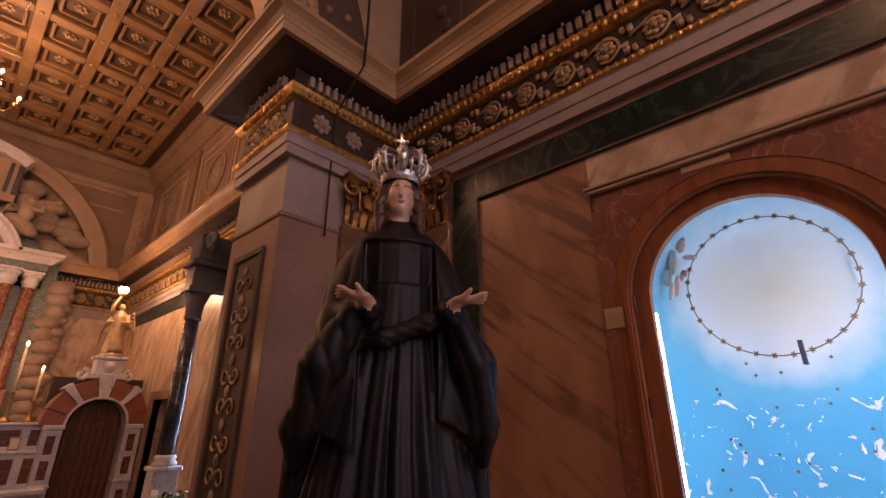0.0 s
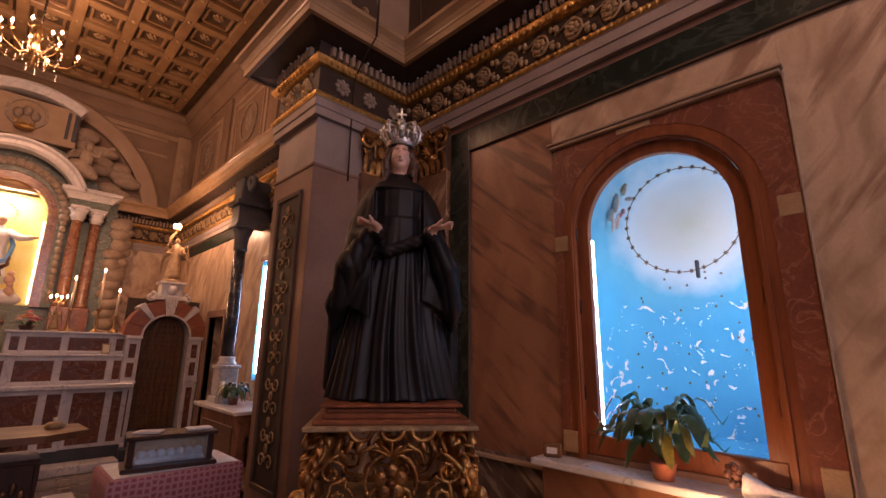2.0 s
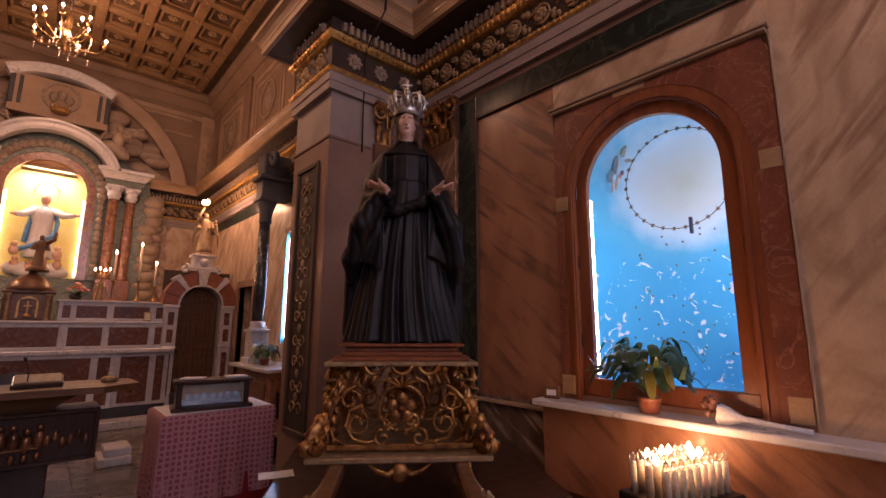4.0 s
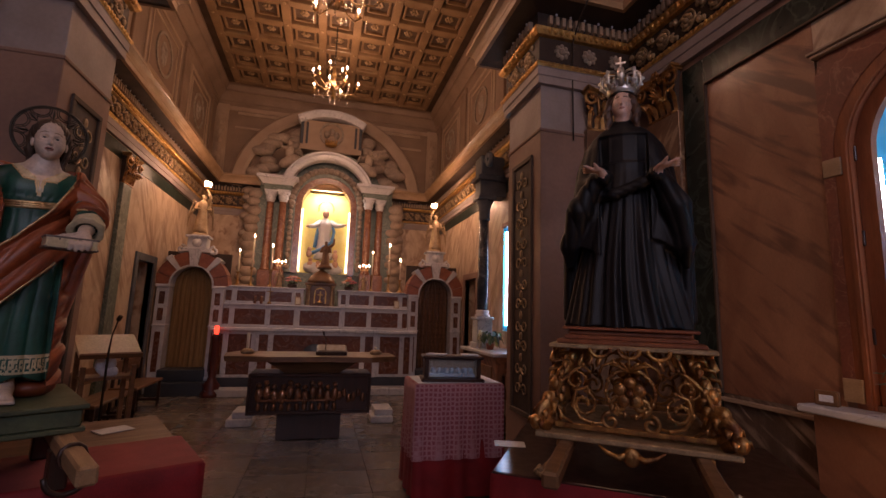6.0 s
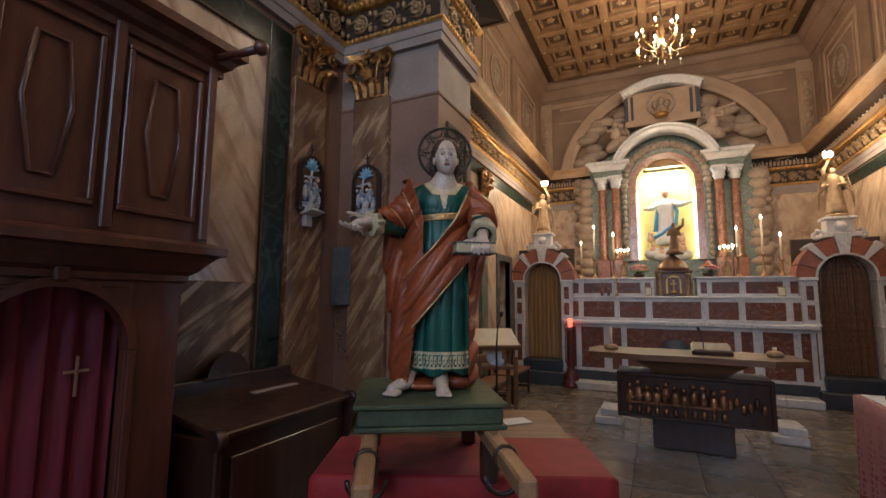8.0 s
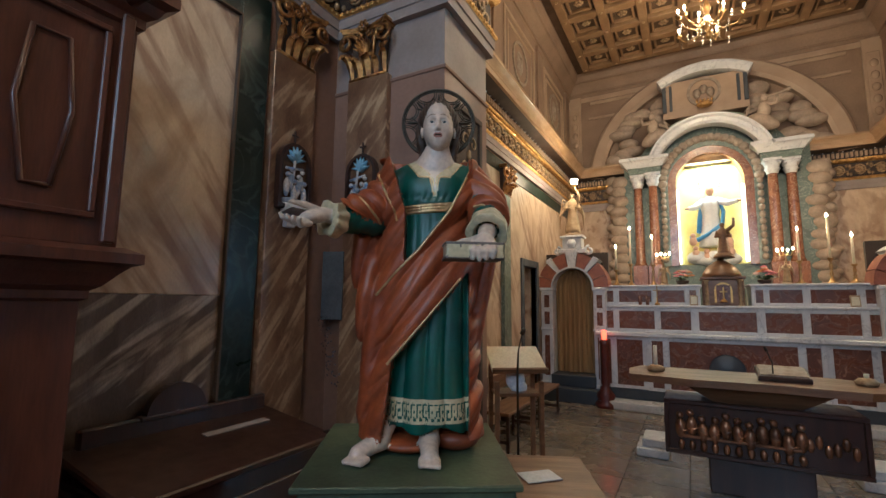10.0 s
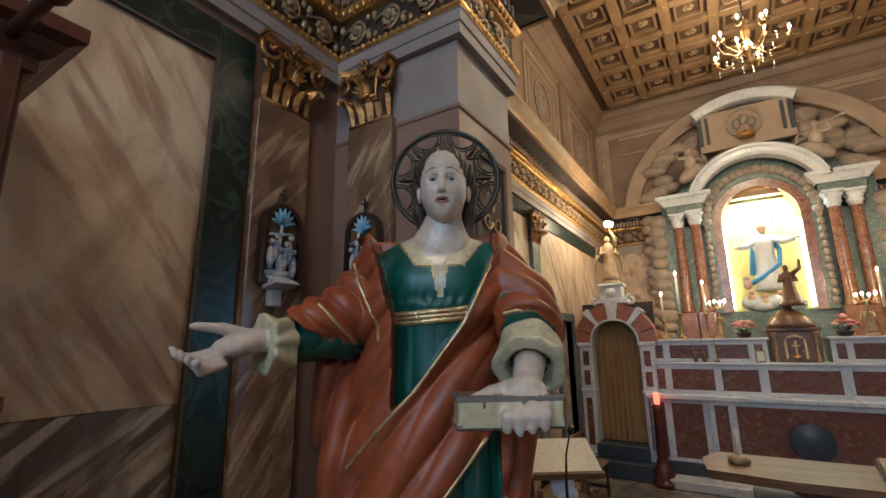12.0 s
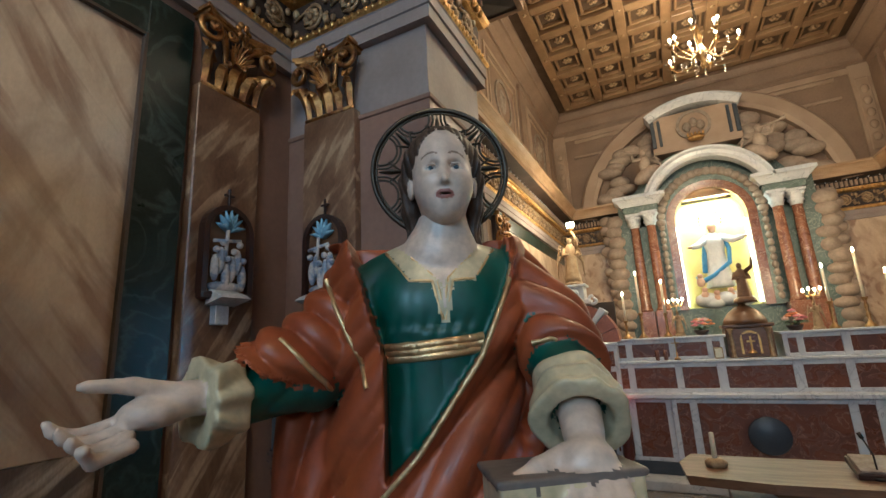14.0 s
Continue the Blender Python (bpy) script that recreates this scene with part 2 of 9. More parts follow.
def tube(bm, pts, radii, n=8, flat=1.0):
    """A tapering round rod through points."""
    pts = [Vector(p) for p in pts]
    if isinstance(radii, (int, float)):
        radii = [radii] * len(pts)
    rings, up = [], None
    for i, p in enumerate(pts):
        d = (pts[min(i + 1, len(pts) - 1)] - pts[max(i - 1, 0)]).normalized()
        if up is None:
            up = Vector((0, 0, 1)) if abs(d.z) < 0.9 else Vector((1, 0, 0))
        side = d.cross(up)
        side = side.normalized() if side.length > 1e-6 else d.orthogonal().normalized()
        up = side.cross(d).normalized()
        rings.append([bm.verts.new(p + radii[i] * (math.cos(a) * side + flat * math.sin(a) * up)) for a in [2 * math.pi * k / n for k in range(n)]])
    for a, b in zip(rings, rings[1:]):
        for i in range(n):
            j = (i + 1) % n
            bm.faces.new((a[i], a[j], b[j], b[i])).smooth = True
    bm.faces.new(rings[0][::-1])
    bm.faces.new(rings[-1])


def ball(bm, c, r, u=10, v=7, m=None):
    """An ellipsoid; r: a radius or three."""
    r = (r, r, r) if isinstance(r, (int, float)) else r
    t = Matrix.Translation(c) @ (m or Matrix()) @ Matrix.Diagonal((*r, 1))
    top, low = bm.verts.new(t @ Vector((0, 0, 1))), bm.verts.new(t @ Vector((0, 0, -1)))
    rings = [[bm.verts.new(t @ Vector((math.sin(b) * math.cos(2 * math.pi * i / u), math.sin(b) * math.sin(2 * math.pi * i / u), math.cos(b)))) for i in range(u)]
             for b in [math.pi * k / v for k in range(1, v)]]
    for i in range(u):
        j = (i + 1) % u
        bm.faces.new((top, rings[0][i], rings[0][j])).smooth = True
        bm.faces.new((low, rings[-1][j], rings[-1][i])).smooth = True
        for a, b in zip(rings, rings[1:]):
            bm.faces.new((a[i], b[i], b[j], a[j])).smooth = True


def sweep(bm, path, profile, closed=False, smooth=False):
    """A moulding: profile pairs (out, up) carried along a level path with mitred corners; out is to the path's right."""
    pts = [Vector((p[0], p[1], 0)) for p in path]
    zs = [p[2] if len(p) > 2 else 0.0 for p in path]
    n = len(pts)
    rings = []
    for i, p in enumerate(pts):
        a = (p - pts[i - 1]).normalized() if (i or closed) else None
        b = (pts[(i + 1) % n] - p).normalized() if (i < n - 1 or closed) else None
        na = Vector((a.y, -a.x, 0)) if a else None
        nb = Vector((b.y, -b.x, 0)) if b else None
        if na and nb:
            mid = (na + nb).normalized()
            mid /= max(0.2, mid.dot(na))
        else:
            mid = na or nb
        rings.append([bm.verts.new((p.x + mid.x * o, p.y + mid.y * o, zs[i] + u)) for o, u in profile])
    k = len(profile)
    for i in range(n if closed else n - 1):
        r, s = rings[i], rings[(i + 1) % n]
        for j in range(k - 1):
            bm.faces.new((r[j], r[j + 1], s[j + 1], s[j])).smooth = smooth


def arch_sweep(bm, centre, radius, profile, a0=0.0, a1=math.pi, n=24, axis="y"):
    """A moulding round an arch in the xz plane (axis y) or the yz plane (axis x); profile pairs (outward from the centre, along the axis)."""
    rings = []
    for i in range(n + 1):
        a = a0 + (a1 - a0) * i / n
        ring = []
        for o, d in profile:
            u, w = (radius + o) * math.cos(a), (radius + o) * math.sin(a)
            ring.append(bm.verts.new((centre[0] + u, centre[1] + d, centre[2] + w) if axis == "y" else (centre[0] + d, centre[1] + u, centre[2] + w)))
        rings.append(ring)
    for r, s in zip(rings, rings[1:]):
        for j in range(len(profile)):
            k = (j + 1) % len(profile)
            bm.faces.new((r[j], r[k], s[k], s[j]))
    bm.faces.new(rings[0])
    bm.faces.new(rings[-1][::-1])


def mesh_of(name, bm, materials):
    bmesh.ops.recalc_face_normals(bm, faces=bm.faces[:])
    me = bpy.data.meshes.new(name)
    bm.to_mesh(me)
    bm.free()
    for m in materials if isinstance(materials, (list, tuple)) else [materials]:
        me.materials.append(m)
    return me


def part(name, bm, material, parent, label=""):
    """One mesh object under a thing or under a part."""
    ob = new(name, mesh_of(name, bm, material))
    ob.parent = parent
    return tagged(ob, label) if label else ob


def single(name, bm, material, label, category, m=None, group="", kind=""):
    ob = new(name, mesh_of(name, bm, material))
    if m is not None:
        ob.matrix_world = m
    return tagged(ob, label, category, group, kind)


def thing(name, m, label, category, group="", kind=""):
    ob = new(name)
    ob.empty_display_size = 0.1
    ob.matrix_world = m
    return tagged(ob, label, category, group, kind)


def place(name, me, parent, m):
    """One more piece on a shared mesh."""
    ob = new(name, me)
    ob.parent, ob.matrix_basis = parent, m
    return ob


def spiral(c, r0, r1, turns, start=0.0, n=18, hand=1):
    """Points of a flat spiral in the xz plane about c."""
    return [(c[0] + (r0 + (r1 - r0) * k / n) * math.cos(start + hand * 2 * math.pi * turns * k / n), c[1],
             c[2] + (r0 + (r1 - r0) * k / n) * math.sin(start + hand * 2 * math.pi * turns * k / n)) for k in range(n + 1)]


# ---- the structure ----
XW = 3.22          # side walls
YP, YQ = 2.6, 3.42  # front and back of the piers
XP = 2.1           # inner face of the piers
YB = 11.3          # back wall
YE = -6.5          # entrance wall
ZE, ZC = 4.08, 5.16  # foot and top of the entablature
ZT = 7.6           # chancel ceiling
NY = -0.055        # middle of the side bays
NGY = -0.017       # middle of the lit niche

bm = bmesh.new()
span(bm, (-4.2, YE - 0.3, -0.3), (4.2, YB + 0.4, -0.012))
floor = single("floor", bm, GROUT, "worn grey-brown stone floor laid in square slabs", "floor", kind="structure")

# entrance wall with two tall windows
bm = bmesh.new()
for x0, x1 in ((-4.0, -2.3), (-0.9, 0.9), (2.3, 4.0)):
    span(bm, (x0, YE - 0.3, 0), (x1, YE, 9.0))
for x0, x1 in ((-2.3, -0.9), (0.9, 2.3)):
    span(bm, (x0, YE - 0.3, 0), (x1, YE, 3.6))
    span(bm, (x0, YE - 0.3, 6.2), (x1, YE, 9.0))
single("wall_south", bm, PIER_PAINT, "plain mauve-brown entrance wall", "wall", kind="structure")


def side_wall(sx, name):
    """A nave side wall with its framed marble field, band and dado; sx: -1 west, 1 east."""
    bm = bmesh.new()
    xi = XW
    def sp(lo, hi):
        span(bm, (sx * lo[0], lo[1], lo[2]), (sx * hi[0], hi[1], hi[2]))
    if sx > 0:  # the niche opening goes through it
        sp((xi, YE, 0), (xi + 0.9, NGY - 0.62, 9.0))
        sp((xi, NGY + 0.62, 0), (xi + 0.9, YP + 0.2, 9.0))
        sp((xi, NGY - 0.62, 0), (xi + 0.9, NGY + 0.62, 1.2))
        sp((xi, NGY - 0.62, 3.42), (xi + 0.9, NGY + 0.62, 9.0))
    else:
        sp((xi, YE, 0), (xi + 0.9, YP + 0.2, 9.0))
    root = single(name, bm, PIER_PAINT, "nave side wall of painted marble fields under a gilded entablature", "wall", kind="structure")
    z1 = 3.77

    def field(pname, lo, hi, material, proud, label):
        b = bmesh.new()
        span(b, (sx * (xi - proud), lo[0], lo[1]), (sx * (xi + 0.05), hi[0], hi[1]), 0.004)
        return part(pname, b, material, root, label)
    y0, y1 = NY - 1.68, NY + 1.66
    if sx > 0:
        n0, n1 = NY - 0.76, NY + 0.76
        field("marble_field", (n1, 1.1), (y1, z1), MARBLE_ROSE, 0.012, "rose-brown veined painted marble field")
        field("marble_field", (y0, 1.1), (n0, z1), MARBLE_TAN, 0.012, "tan veined painted marble field")
        field("marble_field", (n0, 3.465), (n1, z1), MARBLE_TAN, 0.012, "tan veined painted marble field")
    else:
        field("marble_field", (y0, 1.78), (y1, z1), MARBLE_TAN, 0.012, "pale tan veined painted marble field")
    for yy in (y0 - 0.24, y1):
        field("green_strip", (yy, 0.6), (yy + 0.24, z1 + 0.24), MARBLE_GREEN, 0.03, "dark green marble strip")
    field("green_band", (y0, z1), (y1, z1 + 0.24), MARBLE_GREEN, 0.03, "dark green marble strip")
    field("dado", (y0, 0.0), (y1, 1.1 if sx > 0 else 1.78), MARBLE_DADO, 0.008, "grey-brown streaked marble dado")
    # small fillets between the strips and the field
    b = bmesh.new()
    for yy in (y0 + 0.008, y1 - 0.008):
        span(b, (sx * (xi - 0.04), yy - 0.008, 1.1), (sx * xi, yy + 0.008, z1 - 0.016))
    span(b, (sx * (xi - 0.04), y0, z1 - 0.016), (sx * xi, y1, z1))
    part("fillet", b, PLASTER_AND_GAP_SHADE, root)
    # second bay towards the entrance
    field("marble_field", (-5.6, 1.1), (-2.7, z1), MARBLE_TAN, 0.012, "tan veined painted marble field")
    return root


wall_w = side_wall(-1, "wall_west")
wall_e = side_wall(1, "wall_east")


def pier(sx, name):
    """The pier between nave and chancel, with a sunk panel in its inner face and a small ledge."""
    bm = bmesh.new()
    span(bm, (sx * XP, YP, 0), (sx * (XW + 0.6), YQ, 3.6), 0.006)
    root = single(name, bm, PIER_PAINT, "mauve-brown painted pier under a gilded entablature", "pier", kind="structure")
    b = bmesh.new()
    span(b, (sx * (XP + 0.004), YP + 0.004, 3.6), (sx * (XW + 0.6), YQ - 0.004, ZE + 0.2), 0.004)
    part("grey_block", b, BAND_GREY, root, "warm grey upper pier block")
    b = bmesh.new()
    path = [(sx * (XW + 0.3), YP), (sx * XP, YP), (sx * XP, YQ), (sx * (XW + 0.3), YQ)]
    sweep(b, path if sx < 0 else path[::-1], [(0.0, 3.57), (0.012, 3.575), (0.016, 3.595), (0.008, 3.605), (0.0, 3.61)])
    part("ledge", b, PIER_PAINT, root)
    # sunk panel with gilt arabesque on the inner face
    b = bmesh.new()
    y0, y1, z0, z1 = YP + 0.22, YQ - 0.2, 0.7, 3.32
    for lo, hi in (((y0 - 0.05, z0 - 0.05), (y1 + 0.05, z0)), ((y0 - 0.05, z1), (y1 + 0.05, z1 + 0.05)), ((y0 - 0.05, z0), (y0, z1)), ((y1, z0), (y1 + 0.05, z1))):
        span(b, (sx * (XP - 0.025), *lo), (sx * XP, *hi), 0.006)
    part("panel_frame", b, PLASTER_AND_GAP_SHADE, root, "dark panel frame")
    b = bmesh.new()
    span(b, (sx * (XP - 0.004), y0, z0), (sx * (XP + 0.02), y1, z1))
    part("panel_ground", b, FRIEZE, root)
    b = bmesh.new()
    ym, k = (y0 + y1) / 2, 0
    z = z0 + 0.2
    while z < z1 - 0.15:
        for s in (-1, 1):
            pts = [(sx * (XP - 0.012), ym + s * q[0], q[2]) for q in spiral((0.075, 0, z), 0.07, 0.015, 1.2, math.pi, 12, 1 if k % 2 else -1)]
            tube(b, pts, [0.012 - 0.0006 * i for i in range(13)], 5)
        ball(b, (sx * (XP - 0.012), ym, z + 0.11), (0.015, 0.03, 0.045), 8, 6)
        z += 0.22
        k += 1
    part("arabesque", b, GOLD_DULL, root, "gilded arabesque relief")
    return root


pier_w = pier(-1, "pier_west")
pier_e = pier(1, "pier_east")

# chancel side walls
ALCOVE = (4.6, 6.7)


def chancel_wall(sx, name):
    bm = bmesh.new()
    x0, x1 = 3.1, 3.9
    def sp(y0, y1, z0, z1):
        span(bm, (sx * x0, y0, z0), (sx * x1, y1, z1))
    dy0, dy1, dz = (7.36, 8.1, 2.42)
    sp(YQ - 0.05, 4.3 if sx > 0 else dy0, 0, 9.0)
    if sx > 0:
        sp(4.3, 5.95, 0, 1.4)
        sp(4.3, 5.95, 3.3, 9.0)
        sp(5.95, dy0, 0, 9.0)
    sp(dy0, dy1, dz, 9.0)
    sp(dy1, YB + 0.3, 0, 9.0)
    root = single(name, bm, MARBLE_TAN, "chancel side wall painted as tan marble", "wall", kind="structure")
    # dark sheet closing the passage, painted as the shade within it
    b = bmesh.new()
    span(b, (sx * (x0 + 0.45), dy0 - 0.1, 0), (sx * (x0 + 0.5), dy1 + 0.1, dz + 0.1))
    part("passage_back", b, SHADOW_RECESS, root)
    b = bmesh.new()
    for lo, hi in (((dy0 - 0.13, 0), (dy0, dz + 0.13)), ((dy1, 0), (dy1 + 0.13, dz + 0.13)), ((dy0, dz), (dy1, dz + 0.13))):
        span(b, (sx * (x0 - 0.03), *lo), (sx * (x0 + 0.1), *hi), 0.006)
    part("door_surround", b, STONE_BLUE if sx < 0 else PIER_PAINT, root, "grey-green stone door surround")
    b = bmesh.new()
    span(b, (sx * (x0 - 0.012), YQ + 0.3, 3.85), (sx * x0, YB - 0.2, ZE - 0.02))
    part("green_band", b, MARBLE_GREEN, root, "dark green marble strip")
    # upper wall panels with round medallions
    for yc in (4.9, 7.3, 9.7):
        b = bmesh.new()
        w, h, zc = 0.85, 0.72, 6.2
        for ins, xw, t in ((0.0, 0.035, 0.07), (0.18, 0.025, 0.045)):
            for lo, hi in (((yc - w + ins, zc - h + ins), (yc + w - ins, zc - h + ins + t)), ((yc - w + ins, zc + h - ins - t), (yc + w - ins, zc + h - ins)),
                           ((yc - w + ins, zc - h + ins + t), (yc - w + ins + t, zc + h - ins - t)), ((yc + w - ins - t, zc - h + ins + t), (yc + w - ins, zc + h - ins - t))):
                span(b, (sx * (x0 - xw), *lo), (sx * x0, *hi), 0.008)
        part("panel_frame", b, PLASTER_PALE, root)
        b = bmesh.new()
        arch_sweep(b, (sx * x0, yc, zc), 0.36, [(0, 0), (0, -sx * 0.035), (0.05, -sx * 0.035), (0.05, 0)], 0, 2 * math.pi, 28, "x")
        ball(b, (sx * x0, yc, zc + 0.02), (0.04, 0.17, 0.24))
        ball(b, (sx * x0, yc, zc + 0.05), (0.07, 0.07, 0.1))
        part("medallion", b, STUCCO, root, "round stucco medallion")
    for yc in (3.75, 6.1, 8.5, 10.9):
        b = bmesh.new()
        span(b, (sx * (x0 - 0.05), yc - 0.17, ZC), (sx * x0, yc + 0.17, 7.15), 0.008)
        span(b, (sx * (x0 - 0.07), yc - 0.2, 7.0), (sx * x0, yc + 0.2, 7.12), 0.01)
        part("pilaster_strip", b, PLASTER_UPPER, root)
    b = bmesh.new()
    span(b, (sx * (x0 - 0.006), YQ, ZC - 0.1), (sx * (x0 + 0.01), YB, 7.3))
    part("upper_field", b, PLASTER_UPPER, root, "brown painted upper wall")
    return root


ch_w = chancel_wall(-1, "wall_chancel_west")
ch_e = chancel_wall(1, "wall_chancel_east")

# back wall with the great blind arch
bm = bmesh.new()
span(bm, (-3.9, YB, 0), (3.9, YB + 0.3, 9.0))
wall_n = single("wall_north", bm, PLASTER_UPPER, "brown plastered altar wall with a great blind arch", "wall", kind="structure")
b = bmesh.new()
arch_sweep(b, (0, YB, 4.75), 2.25, [(0, 0), (0, -0.16), (0.08, -0.2), (0.3, -0.2), (0.36, -0.14), (0.36, 0)], 0.05, math.pi - 0.05, 48)
part("blind_arch", b, PLASTER_PALE, wall_n, "tan moulded blind arch")
b = bmesh.new()
for sx in (-1, 1):
    span(b, (sx * 3.1, YB - 0.05, ZC), (sx * 2.78, YB, 7.15), 0.008)
    span(b, (sx * 3.05, YB - 0.07, 5.35), (sx * 2.83, YB, 6.85), 0.02)
    span(b, (sx * 2.6, YB - 0.04, 6.5), (sx * 1.9, YB, 6.56), 0.008)
    span(b, (sx * 2.55, YB - 0.04, 6.9), (sx * 1.4, YB, 6.98), 0.008)
    for k in range(5):
        ball(b, (sx * 2.94, YB - 0.08, 5.6 + 0.25 * k), (0.07, 0.03, 0.09), 8, 6)
span(b, (-3.1, YB - 0.04, 7.0), (3.1, YB, 7.12), 0.01)
part("wall_panelling", b, PLASTER_PALE, wall_n)
b = bmesh.new()
for sx in (-1, 1):
    span(b, (sx * 3.1, YB - 0.012, 0), (sx * 1.9, YB, ZE))
part("lower_field", b, MARBLE_TAN, wall_n, "tan painted marble field")

# chancel ceiling: flat, coffered, with a painted border and a cove
ceil_bm = bmesh.new()
XC = 3.1
NCX, NCY, SP = 7, 9, 0.72
cx0, cy0 = -NCX * SP / 2, YQ + 0.45 + 0.35
mats_c = [WOOD_CEIL, WOOD_CEIL_DARK, GOLD_DULL, PLASTER_UPPER]


def faces_since(bmx, count, index):
    bmx.faces.ensure_lookup_table()
    for k in range(count, len(bmx.faces)):
        bmx.faces[k].material_index = index


span(ceil_bm, (-3.9, YQ - 0.4, ZT + 0.3), (3.9, YB + 0.3, ZT + 0.45))
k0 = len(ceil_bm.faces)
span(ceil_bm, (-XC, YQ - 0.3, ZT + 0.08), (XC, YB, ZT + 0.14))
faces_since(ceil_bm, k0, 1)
# ribs
for i in range(NCX + 1):
    x = cx0 + i * SP
    span(ceil_bm, (x - 0.085, cy0 - 0.085, ZT - 0.03), (x + 0.085, cy0 + NCY * SP + 0.085, ZT + 0.085), 0.012)
for j in range(NCY + 1):
    y = cy0 + j * SP
    for i in range(NCX):
        x = cx0 + i * SP
        span(ceil_bm, (x + 0.085, y - 0.085, ZT - 0.03), (x + SP - 0.085, y + 0.085, ZT + 0.085), 0.012)
# inner frames and rosettes
for i in range(NCX):
    for j in range(NCY):
        x, y = cx0 + (i + 0.5) * SP, cy0 + (j + 0.5) * SP
        k0 = len(ceil_bm.faces)
        r = 0.2
        for dx, dy, w, d in ((0, -r, r, 0.022), (0, r, r, 0.022), (-r, 0, 0.022, r), (r, 0, 0.022, r)):
            span(ceil_bm, (x + dx - w, y + dy - d, ZT + 0.015), (x + dx + w, y + dy + d, ZT + 0.085), 0.008)
        faces_since(ceil_bm, k0, 0)
        k0 = len(ceil_bm.faces)
        for p in range(6):
            a = p * math.pi / 3
            ball(ceil_bm, (x + 0.065 * math.cos(a), y + 0.065 * math.sin(a), ZT + 0.07), (0.036, 0.036, 0.025), 6, 4)
        ball(ceil_bm, (x, y, ZT + 0.055), 0.035, 6, 4)
        faces_since(ceil_bm, k0, 2)
# small bosses on the crossings of the ribs
k0 = len(ceil_bm.faces)
for i in range(NCX + 1):
    for j in range(NCY + 1):
        ball(ceil_bm, (cx0 + i * SP, cy0 + j * SP, ZT - 0.03), (0.04, 0.04, 0.02), 6, 4)
faces_since(ceil_bm, k0, 2)
# border and cove
k0 = len(ceil_bm.faces)
cov = [(0.0, 7.15), (-0.03, 7.2), (-0.06, 7.2), (-0.06, 7.26), (-0.12, 7.36), (-0.2, 7.44), (-0.24, 7.45), (-0.24, 7.5), (-0.3, ZT), (-0.3, ZT + 0.1)]
sweep(ceil_bm, [(-XC, YQ - 0.3), (-XC, YB), (XC, YB), (XC, YQ - 0.3)], [(-o, z) for o, z in cov])
faces_since(ceil_bm, k0, 3)
single("ceiling_chancel", ceil_bm, mats_c, "coffered and gilded wooden chancel ceiling with rosettes", "ceiling", kind="structure")

# chancel arch over the piers, and the wall above it
bm = bmesh.new()
R = XP
n = 40
outer = [(-4.0, ZC), (-4.0, 9.2), (4.0, 9.2), (4.0, ZC)]
for y0, y1 in ((YP + 0.03, YQ - 0.03),):
    for i in range(n):
        a, c = math.pi * i / n, math.pi * (i + 1) / n
        p, q = (R * math.cos(a), ZC + R * math.sin(a)), (R * math.cos(c), ZC + R * math.sin(c))
        vs = [bm.verts.new((x, y, z)) for x, z in (p, q) for y in (y0, y1)]
        top = [bm.verts.new((x, y, 9.2)) for x in (p[0], q[0]) for y in (y0, y1)]
        bm.faces.new((vs[0], vs[1], vs[3], vs[2]))
        bm.faces.new((vs[0], vs[2], top[2], top[0]))
        bm.faces.new((vs[1], top[1], top[3], vs[3]))
for sx in (-1, 1):
    span(bm, (sx * R, YP + 0.03, ZC - 0.05), (sx * 4.0, YQ - 0.03, 9.2))
chancel_arch = single("chancel_arch", bm, PLASTER_PALE, "tan plastered arch between nave and chancel", "arch", kind="structure")
b = bmesh.new()
arch_sweep(b, (0, YP + 0.03, ZC), R + 0.05, [(0, 0), (0, -0.06), (0.07, -0.08), (0.07, 0)], 0, math.pi, 40)
part("gilt_rim", b, GOLD_DULL, chancel_arch, "gilded egg-and-dart rim")
b = bmesh.new()
arch_sweep(b, (0, YP + 0.03, ZC), R + 0.14, [(0, 0), (0, -0.03), (0.55, -0.03), (0.55, 0)], 0, math.pi, 40)
part("archivolt", b, PLASTER_AND_GAP_SHADE, chancel_arch, "dark painted archivolt")
b = bmesh.new()
for k in range(30):
    a = math.pi * (k + 0.5) / 30
    for o in (0.28, 0.5):
        ball(b, ((R + o) * math.cos(a), YP - 0.005, ZC + (R + o) * math.sin(a)), (0.05, 0.02, 0.05), 6, 4)
    pts = [((R - 0.02) * math.cos(a + 0.03 * math.sin(q)), YP + 0.41 + 0.2 * math.cos(q), ZC + (R - 0.02) * math.sin(a + 0.03 * math.sin(q))) for q in [x * 0.52 for x in range(13)]]
    tube(b, pts, 0.018, 5)
part("arch_ornament", b, GOLD_DULL, chancel_arch, "gilded arabesque on the arch soffit")

